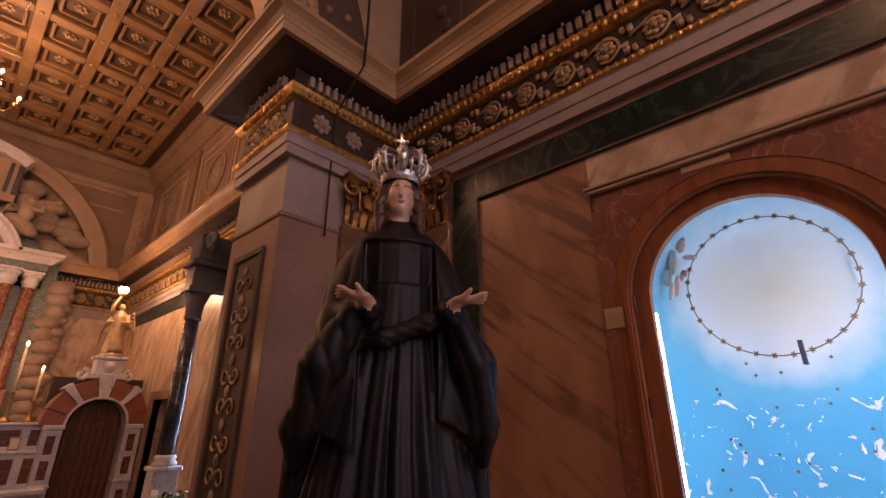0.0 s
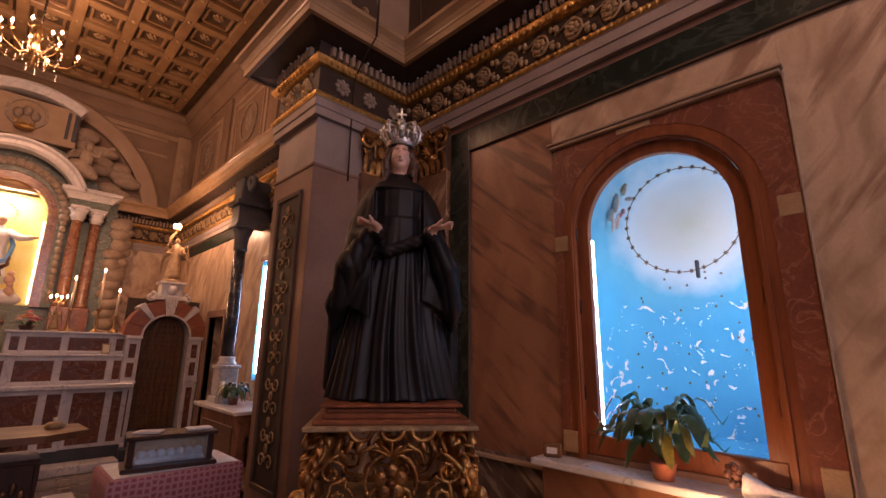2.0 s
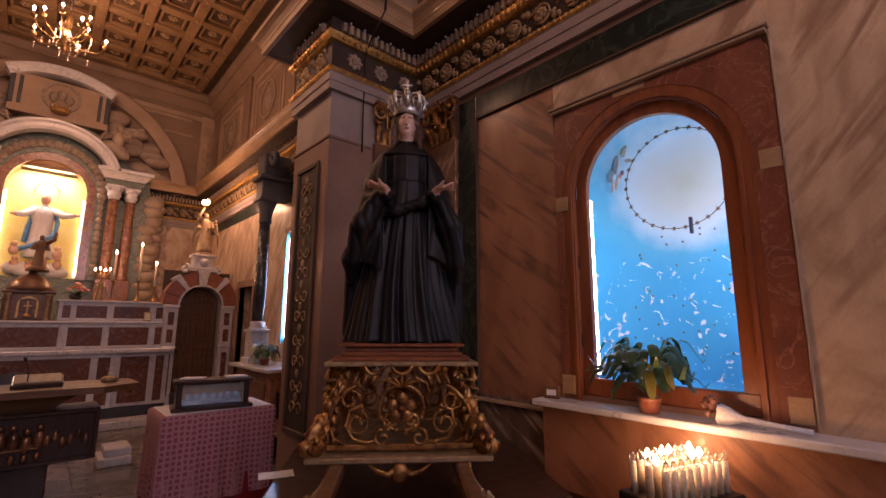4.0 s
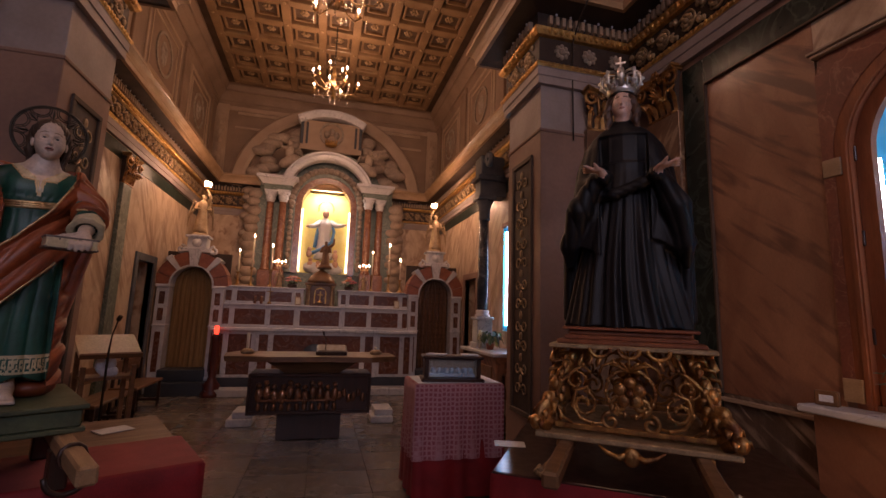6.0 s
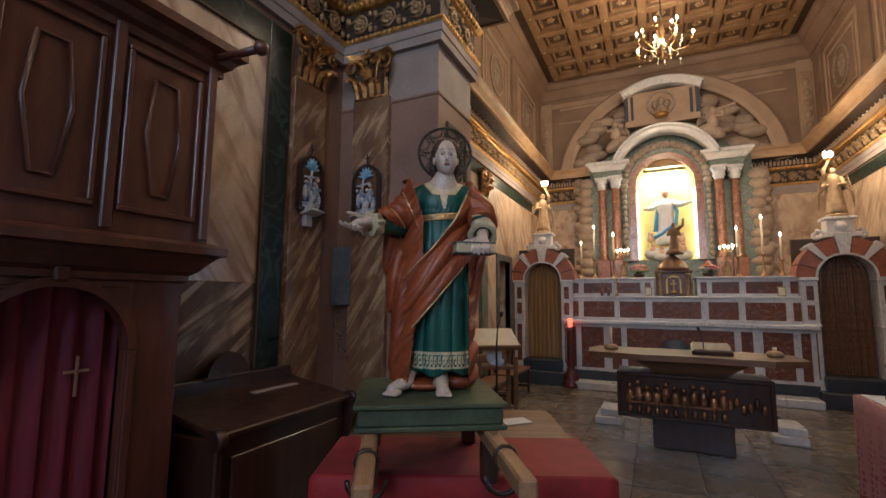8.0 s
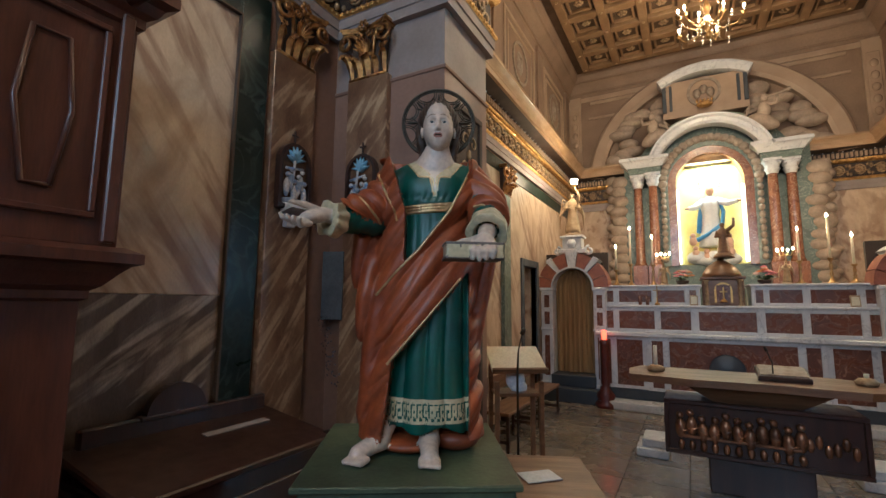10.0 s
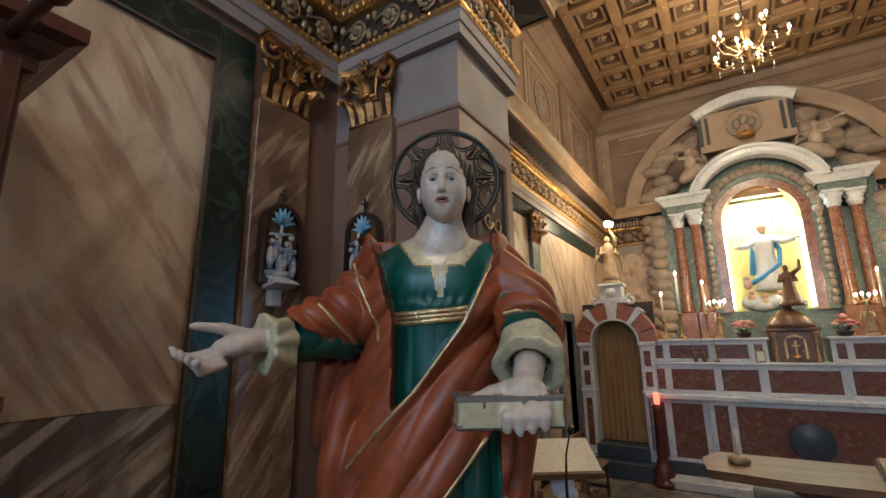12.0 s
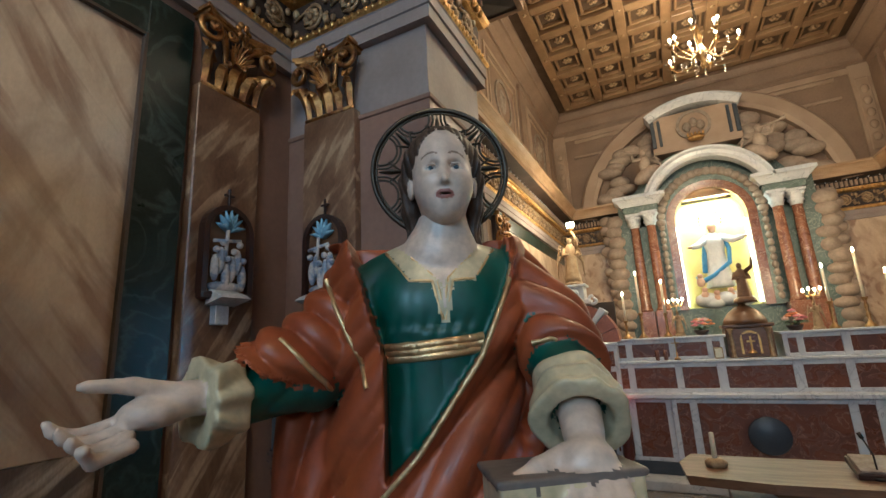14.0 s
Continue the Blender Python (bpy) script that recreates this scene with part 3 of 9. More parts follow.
# nave vault
bm = bmesh.new()
arch_sweep(bm, (0, YE - 0.3, 6.6), 3.3, [(0, 0), (0, YP - YE + 0.35), (0.25, YP - YE + 0.35), (0.25, 0)], -0.02, math.pi + 0.02, 32)
single("ceiling_nave", bm, PLASTER_AND_GAP_SHADE, "dark painted barrel vault over the nave", "ceiling", kind="structure")
bm = bmesh.new()
for sx in (-1, 1):
    for yc in (-4.2, -2.0, 1.9):
        span(bm, (sx * (XW - 0.06), yc - 0.2, ZC), (sx * (XW + 0.02), yc + 0.2, 7.4), 0.008)
        for k in range(8):
            ball(bm, (sx * (XW - 0.065), yc + 0.03 * (-1) ** k, ZC + 0.35 + 0.22 * k), (0.025, 0.06, 0.08), 8, 6)
        for d in (-0.5, 0.5):
            span(bm, (sx * (XW - 0.025), yc + d - 0.02, ZC + 0.1), (sx * (XW + 0.02), yc + d + 0.02, 7.2), 0.006)
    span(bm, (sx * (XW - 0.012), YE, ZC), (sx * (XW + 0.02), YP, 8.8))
single("trim_upper_wall", bm, PLASTER_AND_GAP_SHADE, "dark painted pilaster strips on the upper nave walls", "trim", kind="structure")

# ---- the entablature: architrave, gold moulding, frieze, egg moulding, dentils, cornice ----
PATH_W = [(-XW + 0.0, YE), (-XW, YP), (-XP, YP), (-XP, YQ), (-3.1, YQ), (-3.1, YB), (3.1, YB), (3.1, YQ), (XP, YQ), (XP, YP), (XW, YP), (XW, YE)]
ent = thing("entablature", pose(0, 0, 0), "gilded entablature with rosette frieze, dentils and deep cornice", "entablature", kind="structure")
MOULDINGS = [
    ("architrave", BAND_GREY, [(0.0, ZE), (0.05, ZE), (0.05, ZE + 0.085), (0.062, ZE + 0.09), (0.062, ZE + 0.17), (0.07, ZE + 0.18), (0.0, ZE + 0.18)], "warm grey architrave"),
    ("frieze_ground", FRIEZE, [(0.03, 4.24), (0.03, 4.64)], "dark brown frieze"),
    ("soffit", FRIEZE, [(0.06, 4.86), (0.34, 4.9)], "dark brown cornice soffit"),
    ("cornice", CORNICE, [(0.3, 4.885), (0.345, 4.885), (0.345, 4.96), (0.355, 4.97), (0.36, 4.99), (0.39, 5.03), (0.43, 5.06), (0.44, 5.065), (0.44, 5.11), (0.0, ZC)], "tan gilded cornice"),
]
for name, material, prof, label in MOULDINGS:
    b = bmesh.new()
    sweep(b, PATH_W, prof)
    part(name, b, material, ent, label)
for name, material, prof, label in (
        ("rope_moulding", GOLD, [(0.03, 4.255), (0.07, 4.262), (0.085, 4.28), (0.085, 4.3), (0.06, 4.325), (0.03, 4.33)], "gilded rope moulding"),
        ("egg_moulding", GOLD, [(0.03, 4.615), (0.07, 4.625), (0.1, 4.66), (0.11, 4.69), (0.06, 4.7)], "gilded egg moulding"),
        ("dentil_ground", FRIEZE, [(0.05, 4.7), (0.07, 4.7), (0.07, 4.87)], "dark dentil ground")):
    b = bmesh.new()
    sweep(b, PATH_W, prof)
    part(name, b, material, ent, label)


def along(path, step, margin=0.06, off=0.0):
    """Evenly spaced places along the wall line, set out by off, with the direction of the wall's normal."""
    for i, (p, q) in enumerate(zip(path, path[1:])):
        p, q = Vector((*p[:2], 0)), Vector((*q[:2], 0))
        d = (q - p)
        ln = d.length
        if ln < 0.2:
            continue
        d.normalize()
        nrm = Vector((d.y, -d.x, 0))
        n = max(1, int((ln - 2 * margin) / step))
        for k in range(n):
            yield i, p + d * (ln / 2 + (k - (n - 1) / 2) * (ln - 2 * margin) / n) + nrm * off, d, nrm
# ornaments of the entablature
b = bmesh.new()
for i, p, d, nrm in along(PATH_W, 0.072, 0.03, 0.09):
    m = Matrix((d, nrm, (0, 0, 1))).transposed().to_4x4()
    box(b, (p.x, p.y, 4.775), (0.04, 0.05, 0.1), m, 0.004)
tagged(part("dentils", b, PLASTER_PALE, ent, "pale dentils"), kind="stuff")
b = bmesh.new()
for i, p, d, nrm in along(PATH_W, 0.055, 0.03, 0.075):
    ball(b, (p.x, p.y, 4.292), (0.021, 0.021, 0.026), 6, 4)
for i, p, d, nrm in along(PATH_W, 0.068, 0.03, 0.095):
    ball(b, (p.x, p.y, 4.655), (0.026, 0.026, 0.034), 6, 4)
tagged(part("egg_beads", b, GOLD, ent, "gilded eggs and beads"), kind="stuff")
b = bmesh.new()
for i, p, d, nrm in along(PATH_W, 0.16, 0.05, 0.1):
    ball(b, (p.x, p.y, 4.85), 0.014, 6, 4)
tagged(part("pale_beads", b, WHITE_MARBLE, ent, "small pale beads"), kind="stuff")

# a rosette of the frieze, in the xz plane, facing -y
b = bmesh.new()
for k in range(8):
    a = k * math.pi / 4
    ball(b, (0.062 * math.cos(a), -0.012, 0.062 * math.sin(a)), (0.032, 0.016, 0.026), 8, 5, pose(0, 0, 0, 0, -math.degrees(a), 0))
ball(b, (0, -0.02, 0), (0.04, 0.025, 0.04), 10, 6)
ROS = mesh_of("rosette", b, [STUCCO])
b = bmesh.new()
for k in range(8):
    a = k * math.pi / 4
    ball(b, (0.05 * math.cos(a), -0.012, 0.05 * math.sin(a)), (0.028, 0.016, 0.022), 8, 5)
ball(b, (0, -0.02, 0), (0.028, 0.025, 0.028), 8, 5)
ROS_G = mesh_of("rosette", b, [GOLD_DULL])
scroll_bm = bmesh.new()
for i, p, d, nrm in along(PATH_W, 0.31, 0.06, 0.034):
    m = Matrix((-d, -nrm, (0, 0, 1))).transposed().to_4x4()
    face_y = abs(nrm.y) > 0.5 and p.y < 4
    place("rosette", ROS if face_y and p.x > 0 else ROS_G, ent, Matrix.Translation((p.x, p.y, 4.47)) @ m)
    if face_y and p.x > 0:
        continue
    mm = Matrix.Translation((p.x, p.y, 4.47)) @ m
    for hand in (-1, 1):
        pts = [mm @ Vector((q[0], -0.01, q[2])) for q in spiral((0, 0, 0), 0.1, 0.085, 0.62, math.pi / 2 * hand, 10, hand)]
        pts += [mm @ Vector((-hand * 0.155, -0.01, -hand * 0.02))]
        tube(scroll_bm, pts, 0.011, 5)
        ball(scroll_bm, mm @ Vector((hand * 0.14, -0.012, hand * 0.075)), (0.028, 0.028, 0.04), 6, 4)
        ball(scroll_bm, mm @ Vector((hand * 0.13, -0.012, -hand * 0.09)), (0.022, 0.022, 0.032), 6, 4)
tagged(part("frieze_scrolls", scroll_bm, GOLD_DULL, ent, "gilded leaf scrolls"), kind="stuff")


# ---- pilasters with gilded capitals ----
def leaf_blade(bm, pts, width, lobes=3, cup=0.35):
    """A carved leaf along points in a yz-like plane: lobed edges, raised midrib, a little thick."""
    pts = [Vector(p) for p in pts]
    n = len(pts)
    rows = []
    for k, p in enumerate(pts):
        d = (pts[min(k + 1, n - 1)] - pts[max(k - 1, 0)]).normalized()
        side = d.cross(Vector((0, -1, 0.25)))
        side = side.normalized() if side.length > 1e-4 else Vector((1, 0, 0))
        nrm = side.cross(d).normalized()
        t = k / (n - 1)
        w = width * (0.45 + 0.75 * math.sin(math.pi * min(1, t * 0.8 + 0.15))) * (0.72 + 0.28 * abs(math.cos(math.pi * lobes * t))) * (1 - 0.75 * max(0, t - 0.75) / 0.25)
        rows.append([bm.verts.new(p + side * w * o + nrm * h) for o, h in ((-1, -cup * w), (-0.5, 0.0), (0, 0.3 * width), (0.5, 0.0), (1, -cup * w), (0, -0.25 * width))])
    for a, b in zip(rows, rows[1:]):
        for j in range(6):
            i = (j + 1) % 6
            bm.faces.new((a[j], a[i], b[i], b[j]))
    bm.faces.new(rows[0])
    bm.faces.new(rows[-1][::-1])


def bent(pts, n=10):
    """Points along a smooth curve through a few."""
    pts = [Vector(p) for p in pts]
    out = []
    for k in range(n):
        u = k / (n - 1) * (len(pts) - 1)
        i = min(int(u), len(pts) - 2)
        f = u - i
        a, b, c, d = pts[max(i - 1, 0)], pts[i], pts[i + 1], pts[min(i + 2, len(pts) - 1)]
        out.append(0.5 * (2 * b + (c - a) * f + (2 * a - 5 * b + 4 * c - d) * f * f + (3 * b - a - 3 * c + d) * f ** 3))
    return out


def capital_bm(bm, w=0.42, h=0.46):
    """A flat gilded composite capital facing -y, its foot at z = 0: bell, leaves, volutes, shell, flower, hollow abacus."""
    # bell, wider towards the top; its dark colour paints the shade between the leaves
    rings = []
    for z, hw, d in ((0, 0.4, 0.03), (h * 0.3, 0.39, 0.035), (h * 0.65, 0.42, 0.05), (h * 0.9, 0.48, 0.065)):
        rings.append([bm.verts.new((s * w * hw, yy, z)) for s, yy in ((-1, 0.02), (-1, -d), (1, -d), (1, 0.02))])
    for a, b in zip(rings, rings[1:]):
        for j in range(3):
            bm.faces.new((a[j], a[j + 1], b[j + 1], b[j]))
    for f in bm.faces:
        f.material_index = 1
    # astragal at the foot, leaves at the edges and between
    tube(bm, [(-w * 0.46, -0.045, 0.008), (w * 0.46, -0.045, 0.008)], 0.014, 8)
    for x, ln, wd in ((-0.41, 0.2, 0.03), (0.41, 0.2, 0.03), (-0.2, 0.15, 0.036), (0.2, 0.15, 0.036), (0.0, 0.17, 0.042)):
        x *= w
        leaf_blade(bm, bent([(x, -0.045, 0.01), (x, -0.065, ln * 0.5), (x * 1.08, -0.095, ln * 0.88), (x * 1.16, -0.14, ln), (x * 1.17, -0.155, ln * 0.82)]), wd)
    # shell of fronds in the middle
    for k in range(9):
        a = math.radians(-76 + 19 * k)
        ex, ez = math.sin(a) * 0.095, h * 0.47 + math.cos(a) * 0.11
        leaf_blade(bm, bent([(ex * 0.12, -0.06, h * 0.43), (ex * 0.6, -0.1, h * 0.47 + (ez - h * 0.47) * 0.6), (ex, -0.135, ez)], 7), 0.014, 1)
    # stems and corner volutes
    for s in (-1, 1):
        c = (s * w * 0.45, 0, h * 0.7)
        curl = [(q[0], -0.085 - 0.06 * (k / 20), q[2]) for k, q in enumerate(spiral(c, 0.082, 0.016, 1.6, math.pi * (0.8 if s > 0 else 0.2), 20, -s))]
        stem = bent([(s * w * 0.14, -0.055, h * 0.3), (s * w * 0.17, -0.07, h * 0.55), (s * w * 0.22, -0.08, h * 0.74), curl[0]], 9)
        tube(bm, stem[:-1] + [Vector(q) for q in curl], [0.012 + 0.001 * k for k in range(8)] + [0.021 - 0.0005 * k for k in range(21)], 7, 1.4)
        ball(bm, (c[0], -0.145, c[2]), 0.022, 8, 6)
        leaf_blade(bm, bent([(s * w * 0.3, -0.06, h * 0.36), (s * w * 0.42, -0.09, h * 0.46), (s * w * 0.54, -0.125, h * 0.47), (s * w * 0.57, -0.14, h * 0.38)]), 0.03)
        small = [(q[0], -0.1, q[2]) for q in spiral((s * 0.055, 0, h * 0.8), 0.036, 0.008, 1.4, math.pi * (0.9 if s > 0 else 0.1), 12, s)]
        tube(bm, small, [0.012 - 0.0004 * k for k in range(13)], 6)
    # flower on the abacus
    for k in range(6):
        a = k * math.pi / 3
        ball(bm, (0.036 * math.cos(a), -0.125, h * 0.93 + 0.036 * math.sin(a)), (0.024, 0.014, 0.02), 8, 5, pose(0, 0, 0, 0, -math.degrees(a), 0))
    ball(bm, (0, -0.142, h * 0.93), 0.015, 8, 6)
    # abacus hollowed towards the middle
    prof = []
    for k in range(13):
        u = -1 + k / 6
        prof.append((u * w * 0.56, -0.075 - 0.06 * abs(u) ** 2.2))
    for z0, z1, sc in ((h * 0.895, h * 0.945, 0.96), (h * 0.945, h, 1.02)):
        lo = [bm.verts.new((px * sc, py * sc, z0)) for px, py in prof] + [bm.verts.new((w * 0.56 * sc, 0.02, z0)), bm.verts.new((-w * 0.56 * sc, 0.02, z0))]
        hi = [bm.verts.new((v.co.x, v.co.y, z1)) for v in lo]
        bm.faces.new(lo[::-1])
        bm.faces.new(hi)
        for j in range(len(lo)):
            i = (j + 1) % len(lo)
            bm.faces.new((lo[j], lo[i], hi[i], hi[j]))


CAP = None


def pilaster(name, m, height=3.64, width=0.42, label="brown streaked marble pilaster with a gilded capital", shaft=MARBLE_PILASTER):
    """A flat pilaster facing -y in its own frame."""
    global CAP
    root = thing(name, m, label, "pilaster", "pilasters", "structure")
    b = bmesh.new()
    span(b, (-width / 2, -0.06, 0.35), (width / 2, 0.02, height), 0.006)
    part("shaft", b, shaft, root)
    b = bmesh.new()
    span(b, (-width / 2 - 0.05, -0.11, 0), (width / 2 + 0.05, 0.02, 0.28), 0.01)
    span(b, (-width / 2 - 0.025, -0.09, 0.28), (width / 2 + 0.025, 0.02, 0.35), 0.015)
    part("plinth", b, WOOD_DARK, root, "dark plinth")
    if CAP is None:
        b = bmesh.new()
        capital_bm(b)
        CAP = mesh_of("capital", b, [GOLD_AGED, PLASTER_AND_GAP_SHADE])
    place("capital", CAP, root, pose(0, -0.01, height))
    return root


for sx in (-1, 1):
    pilaster("pilaster", pose(sx * XW, 2.085, 0, 0, 0, -sx * 90))
    pilaster("pilaster", pose(sx * XW, -2.2, 0, 0, 0, -sx * 90))
    pilaster("pilaster", pose(sx * 2.82, YP, 0))

# ---- the lit niche in the east wall, with its arched wooden door frame ----
NICHE_BLUE = bpy.data.materials.new("sky_blue_painted_niche")
NICHE_BLUE.use_nodes = True
nt = NICHE_BLUE.node_tree
tcn = nt.nodes.new("ShaderNodeTexCoord")
sep = nt.nodes.new("ShaderNodeSeparateXYZ")
nt.links.new(tcn.outputs["Object"], sep.inputs[0])


def math_node(op, a, b=None, tree=nt):
    q = tree.nodes.new("ShaderNodeMath")
    q.operation = op
    for k, v in enumerate((a, b)):
        if v is None:
            continue
        if isinstance(v, (int, float)):
            q.inputs[k].default_value = v
        else:
            tree.links.new(v, q.inputs[k])
    return q.outputs[0]


GLORY = (-0.03, 2.88)   # middle of the painted white glory, y and z
dy = math_node("SUBTRACT", sep.outputs[1], GLORY[0])
dz = math_node("SUBTRACT", sep.outputs[2], GLORY[1])
dist = math_node("SQRT", math_node("ADD", math_node("MULTIPLY", dy, dy), math_node("MULTIPLY", dz, dz)))
cl = nt.nodes.new("ShaderNodeTexNoise")
cl.inputs["Scale"].default_value, cl.inputs["Detail"].default_value = 6.0, 6.0
nt.links.new(tcn.outputs["Object"], cl.inputs["Vector"])
dist = math_node("ADD", dist, math_node("MULTIPLY", math_node("SUBTRACT", cl.outputs[0], 0.5), 0.16))
rg = nt.nodes.new("ShaderNodeValToRGB")
rg.color_ramp.elements[0].position, rg.color_ramp.elements[0].color = 0.0, (0.58, 0.64, 0.5, 1)
rg.color_ramp.elements[1].position, rg.color_ramp.elements[1].color = 0.78, (0.004, 0.42, 0.68, 1)
for pos, c in ((0.24, (0.64, 0.74, 0.68, 1)), (0.42, (0.6, 0.8, 0.84, 1)), (0.6, (0.05, 0.5, 0.72, 1))):
    e = rg.color_ramp.elements.new(pos)
    e.color = c
nt.links.new(dist, rg.inputs[0])
flake = nt.nodes.new("ShaderNodeTexNoise")
flake.inputs["Scale"].default_value, flake.inputs["Detail"].default_value, flake.inputs["Distortion"].default_value = 9.0, 6.0, 1.6
nt.links.new(tcn.outputs["Object"], flake.inputs["Vector"])
fr = nt.nodes.new("ShaderNodeValToRGB")
fr.color_ramp.elements[0].position, fr.color_ramp.elements[1].position = 0.63, 0.64
nt.links.new(flake.outputs[0], fr.inputs[0])
below = math_node("MULTIPLY", fr.outputs[0], math_node("LESS_THAN", sep.outputs[2], 2.25))
mx = nt.nodes.new("ShaderNodeMix")
mx.data_type = "RGBA"
nt.links.new(below, mx.inputs[0])
nt.links.new(rg.outputs[0], mx.inputs[6])
mx.inputs[7].default_value = (0.75, 0.8, 0.8, 1)
bs = nt.nodes["Principled BSDF"]
bs.inputs["Roughness"].default_value = 0.7
nt.links.new(mx.outputs[2], bs.inputs["Base Color"])
bpn = nt.nodes.new("ShaderNodeBump")
bpn.inputs["Strength"].default_value = 0.3
nt.links.new(flake.outputs[0], bpn.inputs["Height"])
nt.links.new(bpn.outputs[0], bs.inputs["Normal"])

TUBE_LIGHT = mat("white_fluorescent_tube", (0.9, 0.95, 1.0), 0.4, emit=(0.85, 0.95, 1.0), power=22, bump=0, grain=0)
STAR = mat("bronze_star", (0.22, 0.16, 0.1), 0.5, 0.3)
NW, NZ0, NZS = 0.475, 1.33, 2.75   # half width, foot and springing of the arched opening


def arch_outline(w, z0, zs, n=24):
    """Arched outline in (y, z): up one side, over and down the other."""
    return [(w, z0), (w, zs)] + [(w * math.cos(math.pi * k / n), zs + w * math.sin(math.pi * k / n)) for k in range(1, n)] + [(-w, zs), (-w, z0)]


def arched_frame(bm, x0, x1, yc, outer, inner, z0o, z0i, zs, n=24):
    """A frame of arched outline between two half widths, from x0 to x1."""
    a, c = arch_outline(outer, z0o, zs, n), arch_outline(inner, z0i, zs, n)
    rings = []
    for (ya, za), (yb, zb) in zip(a, c):
        rings.append([bm.verts.new((x, yc + y, z)) for x, y, z in ((x0, ya, za), (x0, yb, zb), (x1, yb, zb), (x1, ya, za))])
    for r, s in zip(rings, rings[1:]):
        for j in range(4):
            bm.faces.new((r[j], r[(j + 1) % 4], s[(j + 1) % 4], s[j]))
    bm.faces.new(rings[0])
    bm.faces.new(rings[-1][::-1])


niche = thing("wall_niche", pose(0, 0, 0), "arched wall niche painted sky blue with a white glory, lit from within", "niche", kind="structure")
b = bmesh.new()
XN0, XN1 = 3.305, 4.0
ol = arch_outline(0.612, NZ0 - 0.03, 2.8)
back = []
# a rounded plan: every upright section narrows towards the back
for k in range(15):
    u = math.sin(k / 14 * math.pi / 2)
    narrow = max(0.0, 1 - u ** 3) ** (1 / 3)
    back.append([b.verts.new((XN0 + (XN1 - XN0) * u, NGY + y * narrow, z if z < 2.8 else 2.8 + (z - 2.8) * (0.7 + 0.3 * narrow))) for y, z in ol])
for r, s in zip(back, back[1:]):
    for j in range(len(r) - 1):
        b.faces.new((r[j], r[j + 1], s[j + 1], s[j])).smooth = True
part("niche_shell", b, NICHE_BLUE, niche, "flaking sky-blue painted plaster")
b = bmesh.new()
span(b, (3.3, NY - 0.6, NZ0 - 0.06), (4.0, NY + 0.6, NZ0 - 0.03))
part("niche_floor", b, NICHE_BLUE, niche)
b = bmesh.new()
span(b, (3.312, NGY + NW - 0.002, NZ0 + 0.02), (3.33, NGY + NW + 0.016, NZS - 0.05), 0.004)
part("light_tube", b, TUBE_LIGHT, niche, "glowing white light tube")
# wire ring of stars before the glory
b = bmesh.new()
ring = [(3.8, -0.02 + 0.41 * math.cos(q), 2.88 + 0.41 * math.sin(q)) for q in [math.radians(a) for a in range(0, 361, 6)]]
tube(b, ring, 0.0035, 5)
part("star_wire", b, STAR, niche)
b = bmesh.new()
outline = []
for k in range(12):
    r = 0.02 if k % 2 == 0 else 0.009
    outline.append((0, r * math.cos(k * math.pi / 6), r * math.sin(k * math.pi / 6)))
f0 = [b.verts.new((0.004, y, z)) for _, y, z in outline]
f1 = [b.verts.new((-0.004, y, z)) for _, y, z in outline]
b.faces.new(f0)
b.faces.new(f1[::-1])
for k in range(12):
    b.faces.new((f0[k], f0[(k + 1) % 12], f1[(k + 1) % 12], f1[k]))
STARM = mesh_of("star", b, [STAR])
for k in range(30):
    q = math.radians(k * 12)
    place("star", STARM, niche, pose(3.795, -0.02 + 0.41 * math.cos(q), 2.88 + 0.41 * math.sin(q), k * 13))
rnd = random.Random(4)
for k in range(40):
    y, z = NGY + rnd.uniform(-0.45, 0.45), rnd.uniform(1.4, 2.5)
    u = (1 - min(0.999, abs(y - NGY) / 0.612) ** 3) ** (1 / 3)
    place("star", STARM, niche, pose(XN0 + (XN1 - XN0) * u - 0.012, y, z, rnd.uniform(0, 60), 0, -math.degrees(y - NGY) * 0.9) @ Matrix.Scale(0.6, 4))
b = bmesh.new()
span(b, (3.78, -0.115, 2.415), (3.81, -0.092, 2.545), 0.004)
part("hook_bar", b, BLUE_PLINTH, niche, "small dark iron bar")
